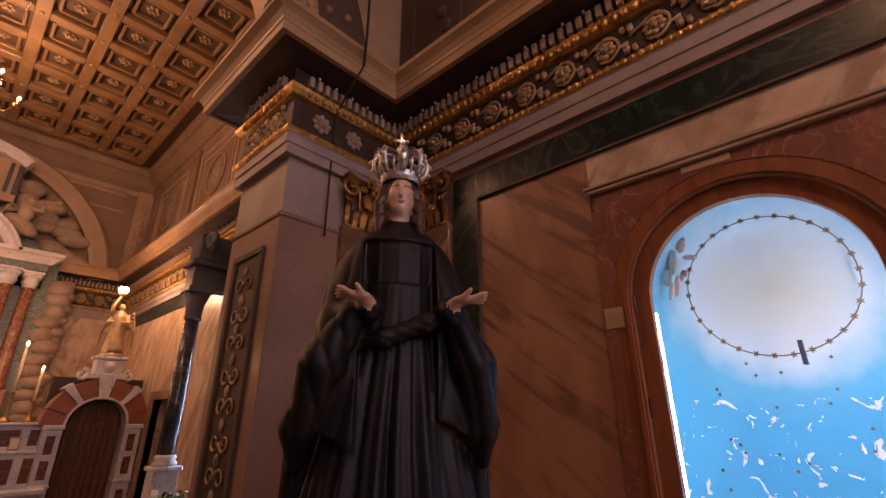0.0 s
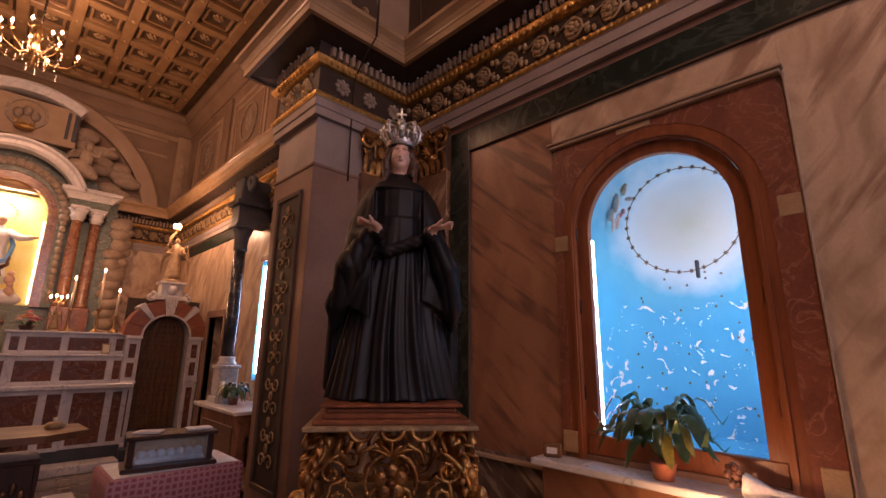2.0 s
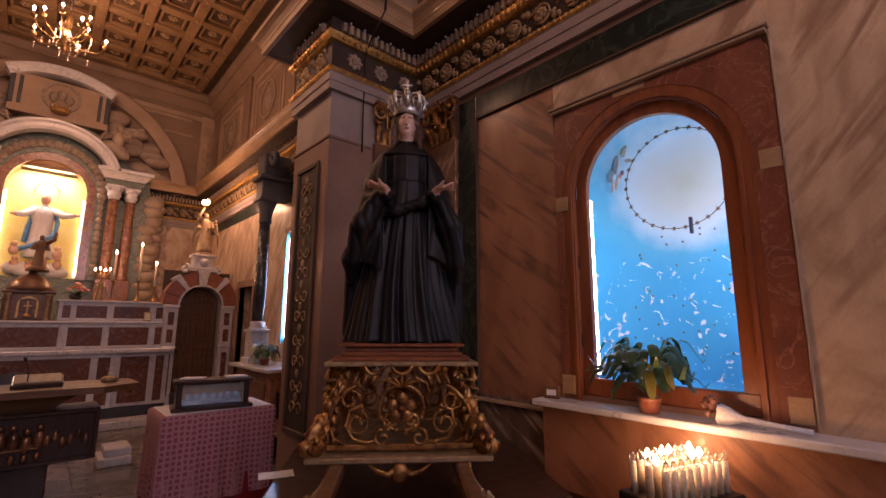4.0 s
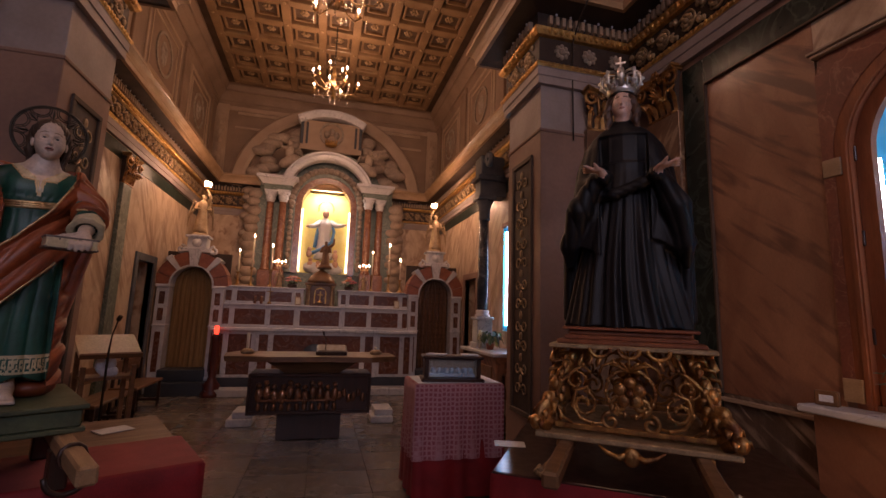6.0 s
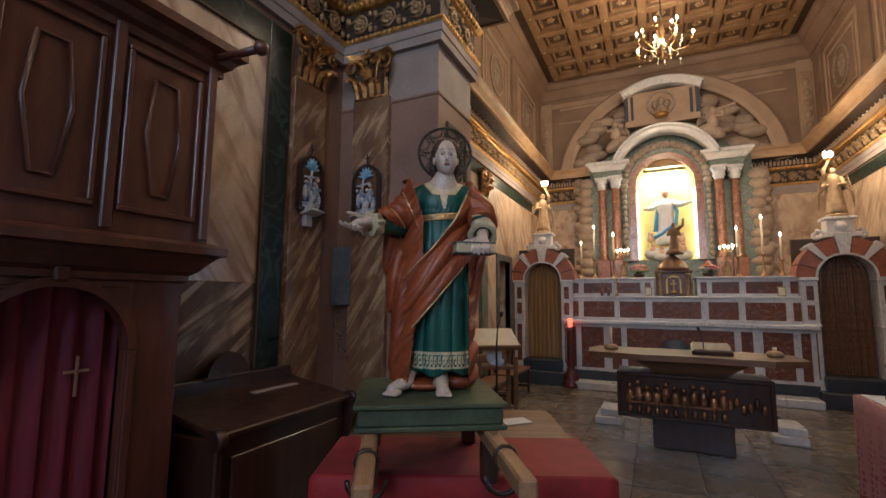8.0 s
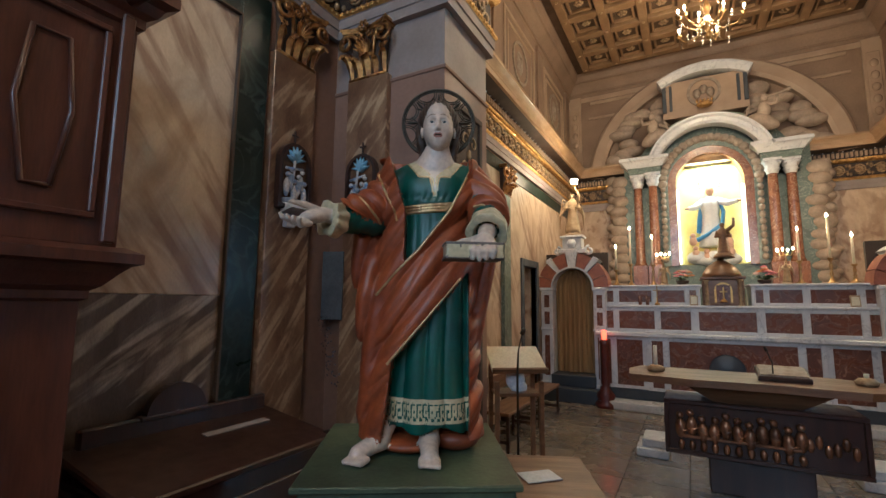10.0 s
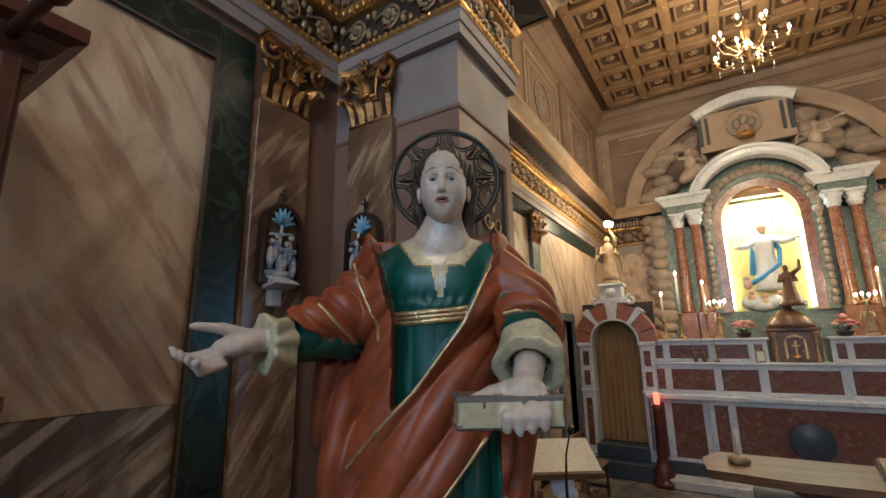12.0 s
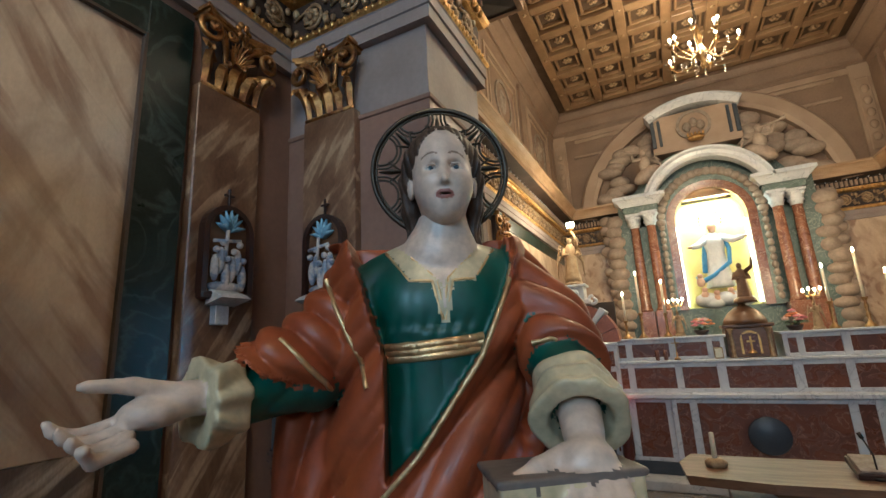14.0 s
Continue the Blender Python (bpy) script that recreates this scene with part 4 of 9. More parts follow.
# painted putto high in the niche, as a soft plain shape
PUTTO_HAIR = mat("faded_blond_paint", (0.66, 0.5, 0.26), 0.7, scale=22)
PUTTO_WING = mat("faded_blue_wing_paint", (0.4, 0.6, 0.72), 0.7, scale=20)
PUTTO_ROSE = mat("faded_pink_paint", (0.78, 0.36, 0.38), 0.7, scale=22)
SKIN_PAINT = mat("faded_flesh_paint", (0.88, 0.72, 0.6), 0.7, other=(0.8, 0.6, 0.5), scale=20)
for name, material, label, blobs in (
        ("painted_putto", SKIN_PAINT, "faded painted putto shape", [(3.72, 0.43, 3.09, 0.05, 0.085), (3.74, 0.365, 3.195, 0.042, 0.045), (3.74, 0.33, 3.11, 0.06, 0.018), (3.7, 0.47, 2.99, 0.045, 0.055), (3.7, 0.42, 2.93, 0.025, 0.07), (3.7, 0.46, 2.9, 0.022, 0.06)]),
        ("putto_hair", PUTTO_HAIR, "pale blond painted curls", [(3.745, 0.385, 3.215, 0.04, 0.035), (3.745, 0.355, 3.235, 0.03, 0.02)]),
        ("putto_wing", PUTTO_WING, "pale blue painted wing", [(3.735, 0.47, 3.12, 0.03, 0.1), (3.735, 0.45, 3.17, 0.025, 0.07)]),
        ("putto_rose", PUTTO_ROSE, "pink painted rose", [(3.7, 0.37, 3.0, 0.028, 0.025), (3.7, 0.39, 2.975, 0.02, 0.02)])):
    b = bmesh.new()
    for bx, by, bz, ry_, rz_ in blobs:
        ball(b, (bx, by, bz), (0.012, ry_, rz_), 12, 7, pose(0, 0, 0, 18, 0, -35))
    part(name, b, material, niche, label)

frame_t = thing("door_niche", pose(0, 0, 0), "red-brown wooden arched glazed door round the lit niche", "door", kind="structure")
for nm, args in (("outer_frame", (3.2, 3.3, NGY, 0.657, 0.565, 1.17, 1.17, NZS)), ("inner_leaf", (3.245, 3.295, NGY, 0.562, NW, 1.22, NZ0, NZS))):
    b = bmesh.new()
    arched_frame(b, *args)
    part(nm, b, WOOD_RED, frame_t, "varnished red-brown wood")
b = bmesh.new()
arched_frame(b, 3.185, 3.25, NGY, 0.6, 0.575, 1.17, 1.17, NZS)
part("bead", b, WOOD_RED, frame_t)
b = bmesh.new()
span(b, (3.235, NGY - 0.56, 1.2), (3.295, NGY + 0.56, 1.328), 0.008)
part("bottom_rail", b, WOOD_RED, frame_t)
b = bmesh.new()
for sy in (-1, 1):
    for z in (1.6, 2.2, 2.75):
        span(b, (3.236, NGY + sy * 0.565 - 0.012, z - 0.05), (3.26, NGY + sy * 0.565 + 0.012, z + 0.05), 0.004)
part("hinges", b, WOOD_DARK, frame_t, "dark iron hinges")
# marble surround of the niche
sur = thing("niche_surround", pose(0, 0, 0), "red-brown marble surround with a thin pale moulding on top", "door surround", kind="structure")
b = bmesh.new()
zsp = NZS
inner = arch_outline(0.655, 1.2, zsp, 24)
outer = []
for y, z in inner:
    if z <= zsp:
        outer.append((0.76 if y > 0 else -0.76, z))
    else:
        ang = math.atan2(z - zsp, y)
        k = min(0.76 / max(1e-6, abs(math.cos(ang))), (3.465 - zsp) / max(1e-6, math.sin(ang)))
        outer.append((k * math.cos(ang), zsp + k * math.sin(ang)))
rings = [[b.verts.new((x, mid + y, z)) for x, mid, (y, z) in ((3.195, NY, o), (3.195, NGY, i), (3.3, NGY, i), (3.3, NY, o))] for o, i in zip(outer, inner)]
for r, s in zip(rings, rings[1:]):
    for j in range(4):
        b.faces.new((r[j], r[(j + 1) % 4], s[(j + 1) % 4], s[j]))
SURROUND = mat("red_brown_polished_marble", (0.25, 0.085, 0.05), 0.4, other=(0.17, 0.055, 0.034), scale=3, warp=1, veins=(0.34, 0.16, 0.1), vein_scale=4, vein_width=0.02, coat=0.2, bump=0.05)
part("spandrel", b, SURROUND, sur, "red-brown marble spandrel")
b = bmesh.new()
span(b, (3.16, NY - 0.76, 3.465), (3.24, NY + 0.76, 3.49), 0.006)
span(b, (3.145, NY - 0.775, 3.49), (3.24, NY + 0.775, 3.51), 0.006)
part("top_moulding", b, PLASTER_PALE, sur, "thin pale plaster moulding")
b = bmesh.new()
span(b, (3.185, NY - 0.775, 1.2), (3.24, NY - 0.765, 3.465), 0.003)
part("edge_strip", b, PLASTER_PALE, sur)
b = bmesh.new()
for yy in (-0.705, 0.705):
    span(b, (3.188, NY + yy - 0.055, 2.62), (3.24, NY + yy + 0.055, 2.74), 0.004)
    span(b, (3.188, NY + yy - 0.055, 1.2), (3.24, NY + yy + 0.055, 1.34), 0.004)
span(b, (3.188, NY - 0.02, 3.415), (3.24, NY + 0.22, 3.46), 0.004)
part("pale_blocks", b, CORNICE, sur, "pale ochre inlay blocks")
# marble sill under it
bm = bmesh.new()
span(bm, (2.98, NY - 1.9, 1.12), (3.24, NY + 0.9, 1.165), 0.008)
sill = single("window_sill", bm, WHITE_MARBLE, "white marble sill under the lit niche", "sill", kind="structure")
bm = bmesh.new()
span(bm, (3.06, NY - 1.9, 0.55), (3.22, NY + 0.86, 1.12), 0.006)
span(bm, (3.14, NY - 1.9, 0.0), (3.22, NY + 0.86, 0.55), 0.006)
single("trim_parapet", bm, MARBLE_ROSE, "brown marbled parapet with peeling paint under the sill", "parapet", kind="structure")
bm = bmesh.new()
span(bm, (3.17, 0.83, 1.04), (3.23, 1.68, 1.07), 0.005)
single("trim_dado_rail", bm, PLASTER_PALE, "thin cream dado rail with flaking paint", "dado rail", kind="structure")

# ---- chancel: high altar ----
ALT_Y = 8.3
altar = thing("high_altar", pose(0, ALT_Y, 0), "white marble high altar inlaid with red-brown marble panels", "altar")


def inlaid_block(nm, x0, x1, y0, y1, z0, z1, panels, frame_w=0.05):
    """A marble block with sunk red panels in its front, given as x spans."""
    b = bmesh.new()
    span(b, (x0, y0 + 0.02, z0), (x1, y1, z1))
    zt, zb = z1 - frame_w * 1.3, z0 + frame_w * 1.1
    xs = [x0] + [v for p in panels for v in p] + [x1]
    for a, c in zip(xs[0::2], xs[1::2]):
        if c - a > 0.004:
            span(b, (a, y0, z0), (c, y0 + 0.03, z1), 0.006)
    for a, c in panels:
        span(b, (a, y0, z0), (c, y0 + 0.03, zb), 0.006)
        span(b, (a, y0, zt), (c, y0 + 0.03, z1), 0.006)
    ob = part(nm, b, WHITE_MARBLE, altar)
    for a, c in panels:
        b = bmesh.new()
        span(b, (a - 0.001, y0 + 0.012, zb - 0.001), (c + 0.001, y0 + 0.028, zt + 0.001), 0.003)
        part("inlay_panel", b, RED_MARBLE, ob)
    return ob


def slab(nm, x0, x1, y0, y1, z0, z1):
    b = bmesh.new()
    span(b, (x0, y0, z0), (x1, y1, z1), 0.012)
    return part(nm, b, WHITE_MARBLE, altar)


b = bmesh.new()
span(b, (-2.0, -0.02, 0.0), (2.0, 1.1, 0.3), 0.01)
part("plinth", b, BLUE_PLINTH, altar, "dark blue-grey stone plinth")
inlaid_block("left_pedestal", -2.0, -1.2, 0.0, 0.8, 0.3, 1.2, [(-1.93, -1.8), (-1.7, -1.28)])
inlaid_block("right_pedestal", 1.2, 2.0, 0.0, 0.8, 0.3, 1.2, [(1.28, 1.7), (1.8, 1.93)])
inlaid_block("frontal", -1.2, 1.2, -0.06, 0.8, 0.3, 1.2, [(-1.13, -0.96), (-0.86, 0.86), (0.96, 1.13)])
slab("mensa", -2.04, 2.04, -0.12, 0.85, 1.2, 1.27)
inlaid_block("lower_gradine", -2.0, 2.0, 0.14, 0.95, 1.27, 1.7, [(-1.93, -1.76), (-1.66, -1.08), (-0.98, -0.52), (-0.4, 0.4), (0.52, 0.98), (1.08, 1.66), (1.76, 1.93)])
slab("lower_ledge", -2.04, 2.04, 0.1, 0.98, 1.7, 1.745)
for a, c, pn in ((-2.0, -0.36, [(-1.93, -1.76), (-1.66, -1.12), (-1.02, -0.6), (-0.52, -0.42)]), (0.36, 2.0, [(0.42, 0.52), (0.6, 1.02), (1.12, 1.66), (1.76, 1.93)])):
    inlaid_block("upper_gradine", a, c, 0.22, 0.95, 1.745, 2.06, pn, 0.045)
    slab("upper_ledge", a - 0.03, c + 0.03, 0.18, 0.98, 2.06, 2.1)
b = bmesh.new()
lathe(b, [(0.0, -0.0), (0.24, 0.0), (0.25, 0.012), (0.235, 0.025), (0.0, 0.03)], 32, pose(-0.05, -0.06, 0.72, 90))
part("frontal_medallion", b, BLUE_PLINTH, altar, "dark round medallion")
# steps before it
for nm, y0, w, z0, z1 in (("altar_step", 7.9, 1.95, 0.0, 0.13),):
    bm = bmesh.new()
    span(bm, (-w, y0, z0), (w, ALT_Y - 0.03, z1), 0.012)
    single("step", bm, WHITE_MARBLE, "white marble altar step", "step", kind="structure")

# tabernacle
taber = thing("tabernacle", pose(-0.02, ALT_Y + 0.5, 1.745), "dark wooden tabernacle with a small golden door", "tabernacle")
b = bmesh.new()
span(b, (-0.3, -0.22, 0), (0.3, 0.3, 0.44), 0.015)
span(b, (-0.33, -0.25, 0.44), (0.33, 0.32, 0.49), 0.015)
lathe(b, [(0.3, 0.49), (0.28, 0.56), (0.22, 0.66), (0.12, 0.74), (0.05, 0.78), (0.06, 0.8), (0.0, 0.82)], 20)
part("body", b, WOOD_MID, taber)
b = bmesh.new()
arched_frame(b, 0, 0.02, 0, 0.13, 0.1, 0.05, 0.05, 0.26, 12)
bmesh.ops.transform(b, matrix=pose(0, -0.225, 0, 0, 0, 90), verts=b.verts[:])
part("door_frame", b, GOLD, taber, "gilded frame")
b = bmesh.new()
span(b, (-0.1, -0.235, 0.05), (0.1, -0.22, 0.34), 0.004)
part("door", b, RED_MARBLE, taber, "dark red door")
b = bmesh.new()
span(b, (-0.012, -0.25, 0.1), (0.012, -0.235, 0.31), 0.004)
span(b, (-0.055, -0.25, 0.22), (0.055, -0.235, 0.245), 0.004)
lathe(b, [(0.06, 0.0), (0.05, 0.02), (0.02, 0.05), (0.0, 0.06)], 12, pose(0, -0.24, 0.06))
part("door_cross", b, GOLD, taber, "gilded cross")
for s in (-1, 1):
    b = bmesh.new()
    lathe(b, [(0.045, 0), (0.03, 0.03), (0.025, 0.36), (0.035, 0.4), (0.05, 0.43)], 12, pose(s * 0.24, -0.25, 0))
    part("colonnette", b, GOLD_DULL, taber)

# ---- side doors of the altar screen, with arched heads ----
CURTAIN = mat("tan_gold_curtain_cloth", (0.4, 0.25, 0.1), 0.75, other=(0.28, 0.165, 0.06), scale=3, stretch=(8, 8, 0.6), bump=0.2, fine=120)
for sx, nm in ((-1, "door_west"), (1, "door_east")):
    d = thing(nm, pose(sx * 2.47, ALT_Y + 0.05, 0), "arched altar-screen doorway with red and white voussoirs and a tan curtain", "doorway", kind="structure")
    for s in (-1, 1):
        b = bmesh.new()
        span(b, (s * 0.38, 0, 0.2), (s * 0.6, 0.4, 2.0), 0.008)
        span(b, (s * 0.36, -0.03, 0), (s * 0.62, 0.42, 0.3), 0.01)
        span(b, (s * 0.365, -0.03, 2.0), (s * 0.62, 0.42, 2.06), 0.01)
        span(b, (s * 0.365, -0.025, 1.25), (s * 0.615, 0.42, 1.29), 0.01)
        part("jamb", b, WHITE_MARBLE, d)
        for z0, z1 in ((0.4, 1.15), (1.36, 1.6), (1.68, 1.92)):
            b = bmesh.new()
            span(b, (s * 0.44, -0.005, z0), (s * 0.54, 0.02, z1), 0.004)
            part("inlay_panel", b, RED_MARBLE, d)
    for k in range(9):
        a0, a1 = math.pi * k / 9 + 0.012, math.pi * (k + 1) / 9 - 0.012
        if k % 2 == 0:
            pass
        w0 = 0.0 if k in (2, 4, 6) else 0.02
        if k in (2, 6):
            a0, a1 = a0 + 0.08, a1 - 0.08
        if k in (1, 3, 5, 7):
            a0, a1 = (a0 - (0.08 if k in (3, 7) else 0.0), a1 + (0.08 if k in (1, 5) else 0.0))
        b = bmesh.new()
        arch_sweep(b, (0, w0 * 0.6 - 0.02, 2.06), 0.4, [(0, 0), (0.26 + (0.05 if not w0 else 0), 0), (0.26 + (0.05 if not w0 else 0), 0.4), (0, 0.4)], a0, a1, 6)
        part("voussoir", b, WHITE_MARBLE if not w0 else BRICK_RED, d)
    b = bmesh.new()
    arch_sweep(b, (0, -0.03, 2.06), 0.37, [(0, 0), (0.03, 0), (0.03, 0.42), (0, 0.42)], 0, math.pi, 20)
    part("arch_rim", b, WHITE_MARBLE, d)
    b = bmesh.new()
    cols = 46
    rows = [0.46, 0.9, 1.4, 1.9, 2.06, 2.2, 2.3, 2.38, 2.42]
    gridv = []
    for z in rows:
        w = 0.37 if z < 2.06 else math.sqrt(max(0.003, 0.37 ** 2 - (z - 2.06) ** 2))
        gridv.append([b.verts.new((w * (2 * k / cols - 1), 0.26 + 0.035 * math.sin(k * 1.15) + 0.012 * math.sin(k * 2.7 + z * 2), z)) for k in range(cols + 1)])
    for r, s in zip(gridv, gridv[1:]):
        for k in range(cols):
            b.faces.new((r[k], r[k + 1], s[k + 1], s[k])).smooth = True
    part("curtain", b, CURTAIN if sx < 0 else WOOD_MID, d, "hanging tan curtain" if sx < 0 else "brown wooden door leaf")
    b = bmesh.new()
    span(b, (-0.5, -0.3, 0), (0.5, 0.35, 0.24), 0.01)
    span(b, (-0.4, -0.1, 0.24), (0.4, 0.35, 0.45), 0.01)
    part("door_step", b, BLUE_PLINTH, d, "dark stone door steps")
    # added dark sheet behind the curtain or leaf, for the shade beyond the arch
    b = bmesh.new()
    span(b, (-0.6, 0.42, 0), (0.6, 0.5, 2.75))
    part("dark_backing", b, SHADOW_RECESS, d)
    # pedestal above the door
    b = bmesh.new()
    span(b, (-0.26, 0.02, 2.72), (0.26, 0.38, 2.8), 0.01)
    span(b, (-0.18, 0.06, 2.8), (0.18, 0.34, 3.02), 0.01)
    span(b, (-0.22, 0.03, 3.02), (0.22, 0.37, 3.07), 0.01)
    part("pedestal", b, WHITE_MARBLE, d)
    b = bmesh.new()
    lathe(b, [(0.09, 0), (0.08, 0.02), (0, 0.03)], 16, pose(0, 0.06, 2.91, 90))
    part("roundel", b, WHITE_MARBLE, d)
    for s in (-1, 1):
        b = bmesh.new()
        pts = [(q[0], 0.18, q[2]) for q in spiral((s * 0.3, 0, 2.78), 0.09, 0.03, 1.0, math.pi / 2, 12, s)]
        tube(b, pts, 0.03, 6)
        part("volute", b, WHITE_MARBLE, d)

# ---- the retable on the back wall ----
PAINT_YELLOW = mat("yellow_painted_plaster", (0.85, 0.74, 0.28), 0.6, other=(0.8, 0.66, 0.2), scale=3, bump=0.05)
CLOUD = mat("tan_stucco_cloud", (0.42, 0.33, 0.25), 0.65, other=(0.34, 0.26, 0.2), scale=4, bump=0.15, fine=20)
GREEN_STONE = mat("grey_green_marble", (0.14, 0.18, 0.15), 0.4, other=(0.09, 0.12, 0.1), scale=6, warp=1, veins=(0.3, 0.33, 0.28), vein_scale=6, vein_width=0.03)
COL_RED = mat("red_brown_column_marble", (0.28, 0.12, 0.06), 0.22, other=(0.17, 0.065, 0.035), scale=6, warp=1.2, veins=(0.5, 0.32, 0.2), vein_scale=6, vein_width=0.02, coat=0.4)
RY = 10.75
ret = thing("retable", pose(0, RY, 0), "marble retable with paired columns, arched niche and curved pediment", "retable", kind="structure")
b = bmesh.new()
for x0, x1 in ((-1.75, -0.72), (0.72, 1.75)):
    span(b, (x0, 0.12, 1.6), (x1, 0.6, 5.1))
span(b, (-0.72, 0.12, 1.6), (0.72, 0.6, 2.62))
arch_sweep(b, (0, 0.12, 4.45), 0.72, [(0, 0), (0.85, 0), (0.85, 0.48), (0, 0.48)], 0, math.pi, 24)
part("back_body", b, GREEN_STONE, ret, "grey-green marble body")
b = bmesh.new()
span(b, (-0.75, 0.42, 2.5), (0.75, 0.5, 5.2))
part("niche_back", b, PAINT_YELLOW, ret, "bright yellow niche back")


def arch_frame_xz(bm, x, y0, y1, outer, inner, z0, zs, n=24):
    a, c = arch_outline(outer, z0, zs, n), arch_outline(inner, z0, zs, n)
    rings = [[bm.verts.new((x + u, y, w)) for u, y, w in ((ua, y0, wa), (ub, y0, wb), (ub, y1, wb), (ua, y1, wa))] for (ua, wa), (ub, wb) in zip(a, c)]
    for r, s in zip(rings, rings[1:]):
        for j in range(4):
            bm.faces.new((r[j], r[(j + 1) % 4], s[(j + 1) % 4], s[j]))
    bm.faces.new(rings[0])
    bm.faces.new(rings[-1][::-1])


b = bmesh.new()
arch_frame_xz(b, -0.03, 0.0, 0.4, 0.8, 0.64, 2.6, 4.42)
part("niche_frame", b, COL_RED, ret, "red-brown marble niche frame")
b = bmesh.new()
arch_frame_xz(b, -0.03, -0.02, 0.1, 0.94, 0.8, 2.6, 4.42)
part("niche_border", b, GREEN_STONE, ret)
b = bmesh.new()
for k in range(22):
    t = k / 21
    a = math.pi * t
    ball(b, (-0.03 + 0.9 * math.cos(a), -0.03, 4.45 + 0.95 * math.sin(a)), (0.1, 0.07, 0.09), 8, 6)
for s in (-1, 1):
    for k in range(12):
        ball(b, (-0.03 + s * 0.9, -0.02, 2.75 + k * 0.145), (0.06, 0.05, 0.075), 8, 6)
part("leaf_garland", b, STUCCO, ret, "carved leaf garland")
b = bmesh.new()
arch_sweep(b, (-0.03, -0.3, 4.62), 1.02, [(0, 0.3), (0, 0.04), (0.05, 0), (0.12, 0), (0.16, -0.05), (0.2, -0.05), (0.2, 0.3)], 0.3, math.pi - 0.3, 30)
part("arch_moulding", b, WHITE_MARBLE, ret, "white marble arch moulding")
for s in (-1, 1):
    for xo, yo in ((1.1, -0.12), (1.42, -0.02)):
        b = bmesh.new()
        lathe(b, [(0.125, 2.62), (0.13, 2.66), (0.105, 2.7), (0.11, 2.73), (0.098, 2.78), (0.1, 3.4), (0.085, 4.38), (0.095, 4.4)], 20, pose(-0.03 + s * xo, yo, 0))
        part("column", b, COL_RED, ret, "polished red-brown marble column")
        b = bmesh.new()
        lathe(b, [(0.09, 4.4), (0.1, 4.46), (0.13, 4.5), (0.11, 4.53), (0.13, 4.6), (0.17, 4.66)], 16, pose(-0.03 + s * xo, yo, 0), lobes=8, depth=0.1)
        span(b, (-0.03 + s * xo - 0.16, yo - 0.16, 4.66), (-0.03 + s * xo + 0.16, yo + 0.16, 4.71), 0.01)
        for q in range(4):
            ang = math.pi / 4 + q * math.pi / 2
            ball(b, (-0.03 + s * xo + 0.15 * math.cos(ang), yo + 0.15 * math.sin(ang), 4.62), 0.035, 6, 5)
        part("column_capital", b, WHITE_MARBLE, ret, "white carved capital")
        b = bmesh.new()
        span(b, (-0.03 + s * xo - 0.15, yo - 0.15, 1.6), (-0.03 + s * xo + 0.15, yo + 0.3, 2.62), 0.01)
        part("column_pedestal", b, COL_RED, ret)
    b = bmesh.new()
    span(b, (-0.03 + s * 0.92, -0.2, 4.71), (-0.03 + s * 1.6, 0.4, 4.85), 0.01)
    part("entablature_block", b, GREEN_STONE, ret)
    b = bmesh.new()
    sweep(b, [(-0.03 + s * 1.62, 0.4), (-0.03 + s * 1.62, -0.2), (-0.03 + s * 0.9, -0.2), (-0.03 + s * 0.9, 0.4)] if s > 0 else [(-0.03 + s * 0.9, 0.4), (-0.03 + s * 0.9, -0.2), (-0.03 + s * 1.62, -0.2), (-0.03 + s * 1.62, 0.4)],
          [(0, 4.85), (-0.02, 4.86), (-0.04, 4.9), (-0.1, 4.97), (-0.15, 5.0), (-0.15, 5.06), (0.0, 5.1), (0.3, 5.1)] if s < 0 else
          [(0, 4.85), (-0.02, 4.86), (-0.04, 4.9), (-0.1, 4.97), (-0.15, 5.0), (-0.15, 5.06), (0.0, 5.1), (0.3, 5.1)])
    span(b, (-0.03 + s * 0.8, -0.3, 4.99), (-0.03 + s * 1.75, 0.4, 5.09), 0.02)
    part("entablature_cornice", b, WHITE_MARBLE, ret)
# attic with curved top
b = bmesh.new()
span(b, (-0.85, -0.02, 5.95), (0.8, 0.5, 6.8), 0.01)
part("attic", b, PLASTER_PALE, ret)
b = bmesh.new()
arch_sweep(b, (-0.03, -0.12, 5.35), 1.56, [(0, 0.3), (0, 0.0), (0.06, -0.04), (0.12, -0.08), (0.17, -0.08), (0.17, 0.3)], math.radians(58), math.radians(122), 20)
part("curved_pediment", b, WHITE_MARBLE, ret, "white curved pediment")
for s in (-1, 1):
    b = bmesh.new()
    span(b, (-0.03 + s * 0.74, -0.06, 6.1), (-0.03 + s * 0.82, 0, 6.72), 0.008)
    span(b, (-0.03 + s * 0.62, -0.045, 6.12), (-0.03 + s * 0.68, 0, 6.72), 0.008)
    part("attic_pilaster", b, WHITE_MARBLE if s > 2 else BLUE_PLINTH, ret)
b = bmesh.new()
arch_sweep(b, (-0.03, -0.05, 6.45), 0.27, [(0, 0), (0, -0.03), (0.06, -0.03), (0.06, 0)], 0, 2 * math.pi, 24)
for k in range(3):
    ball(b, (-0.03 + 0.13 * (k - 1), -0.06, 6.42 + 0.08 * (k == 1)), (0.08, 0.05, 0.11), 8, 6)
part("attic_roundel", b, STUCCO, ret, "stucco roundel")
b = bmesh.new()
ball(b, (-0.03, -0.14, 6.12), (0.16, 0.1, 0.07), 10, 7)
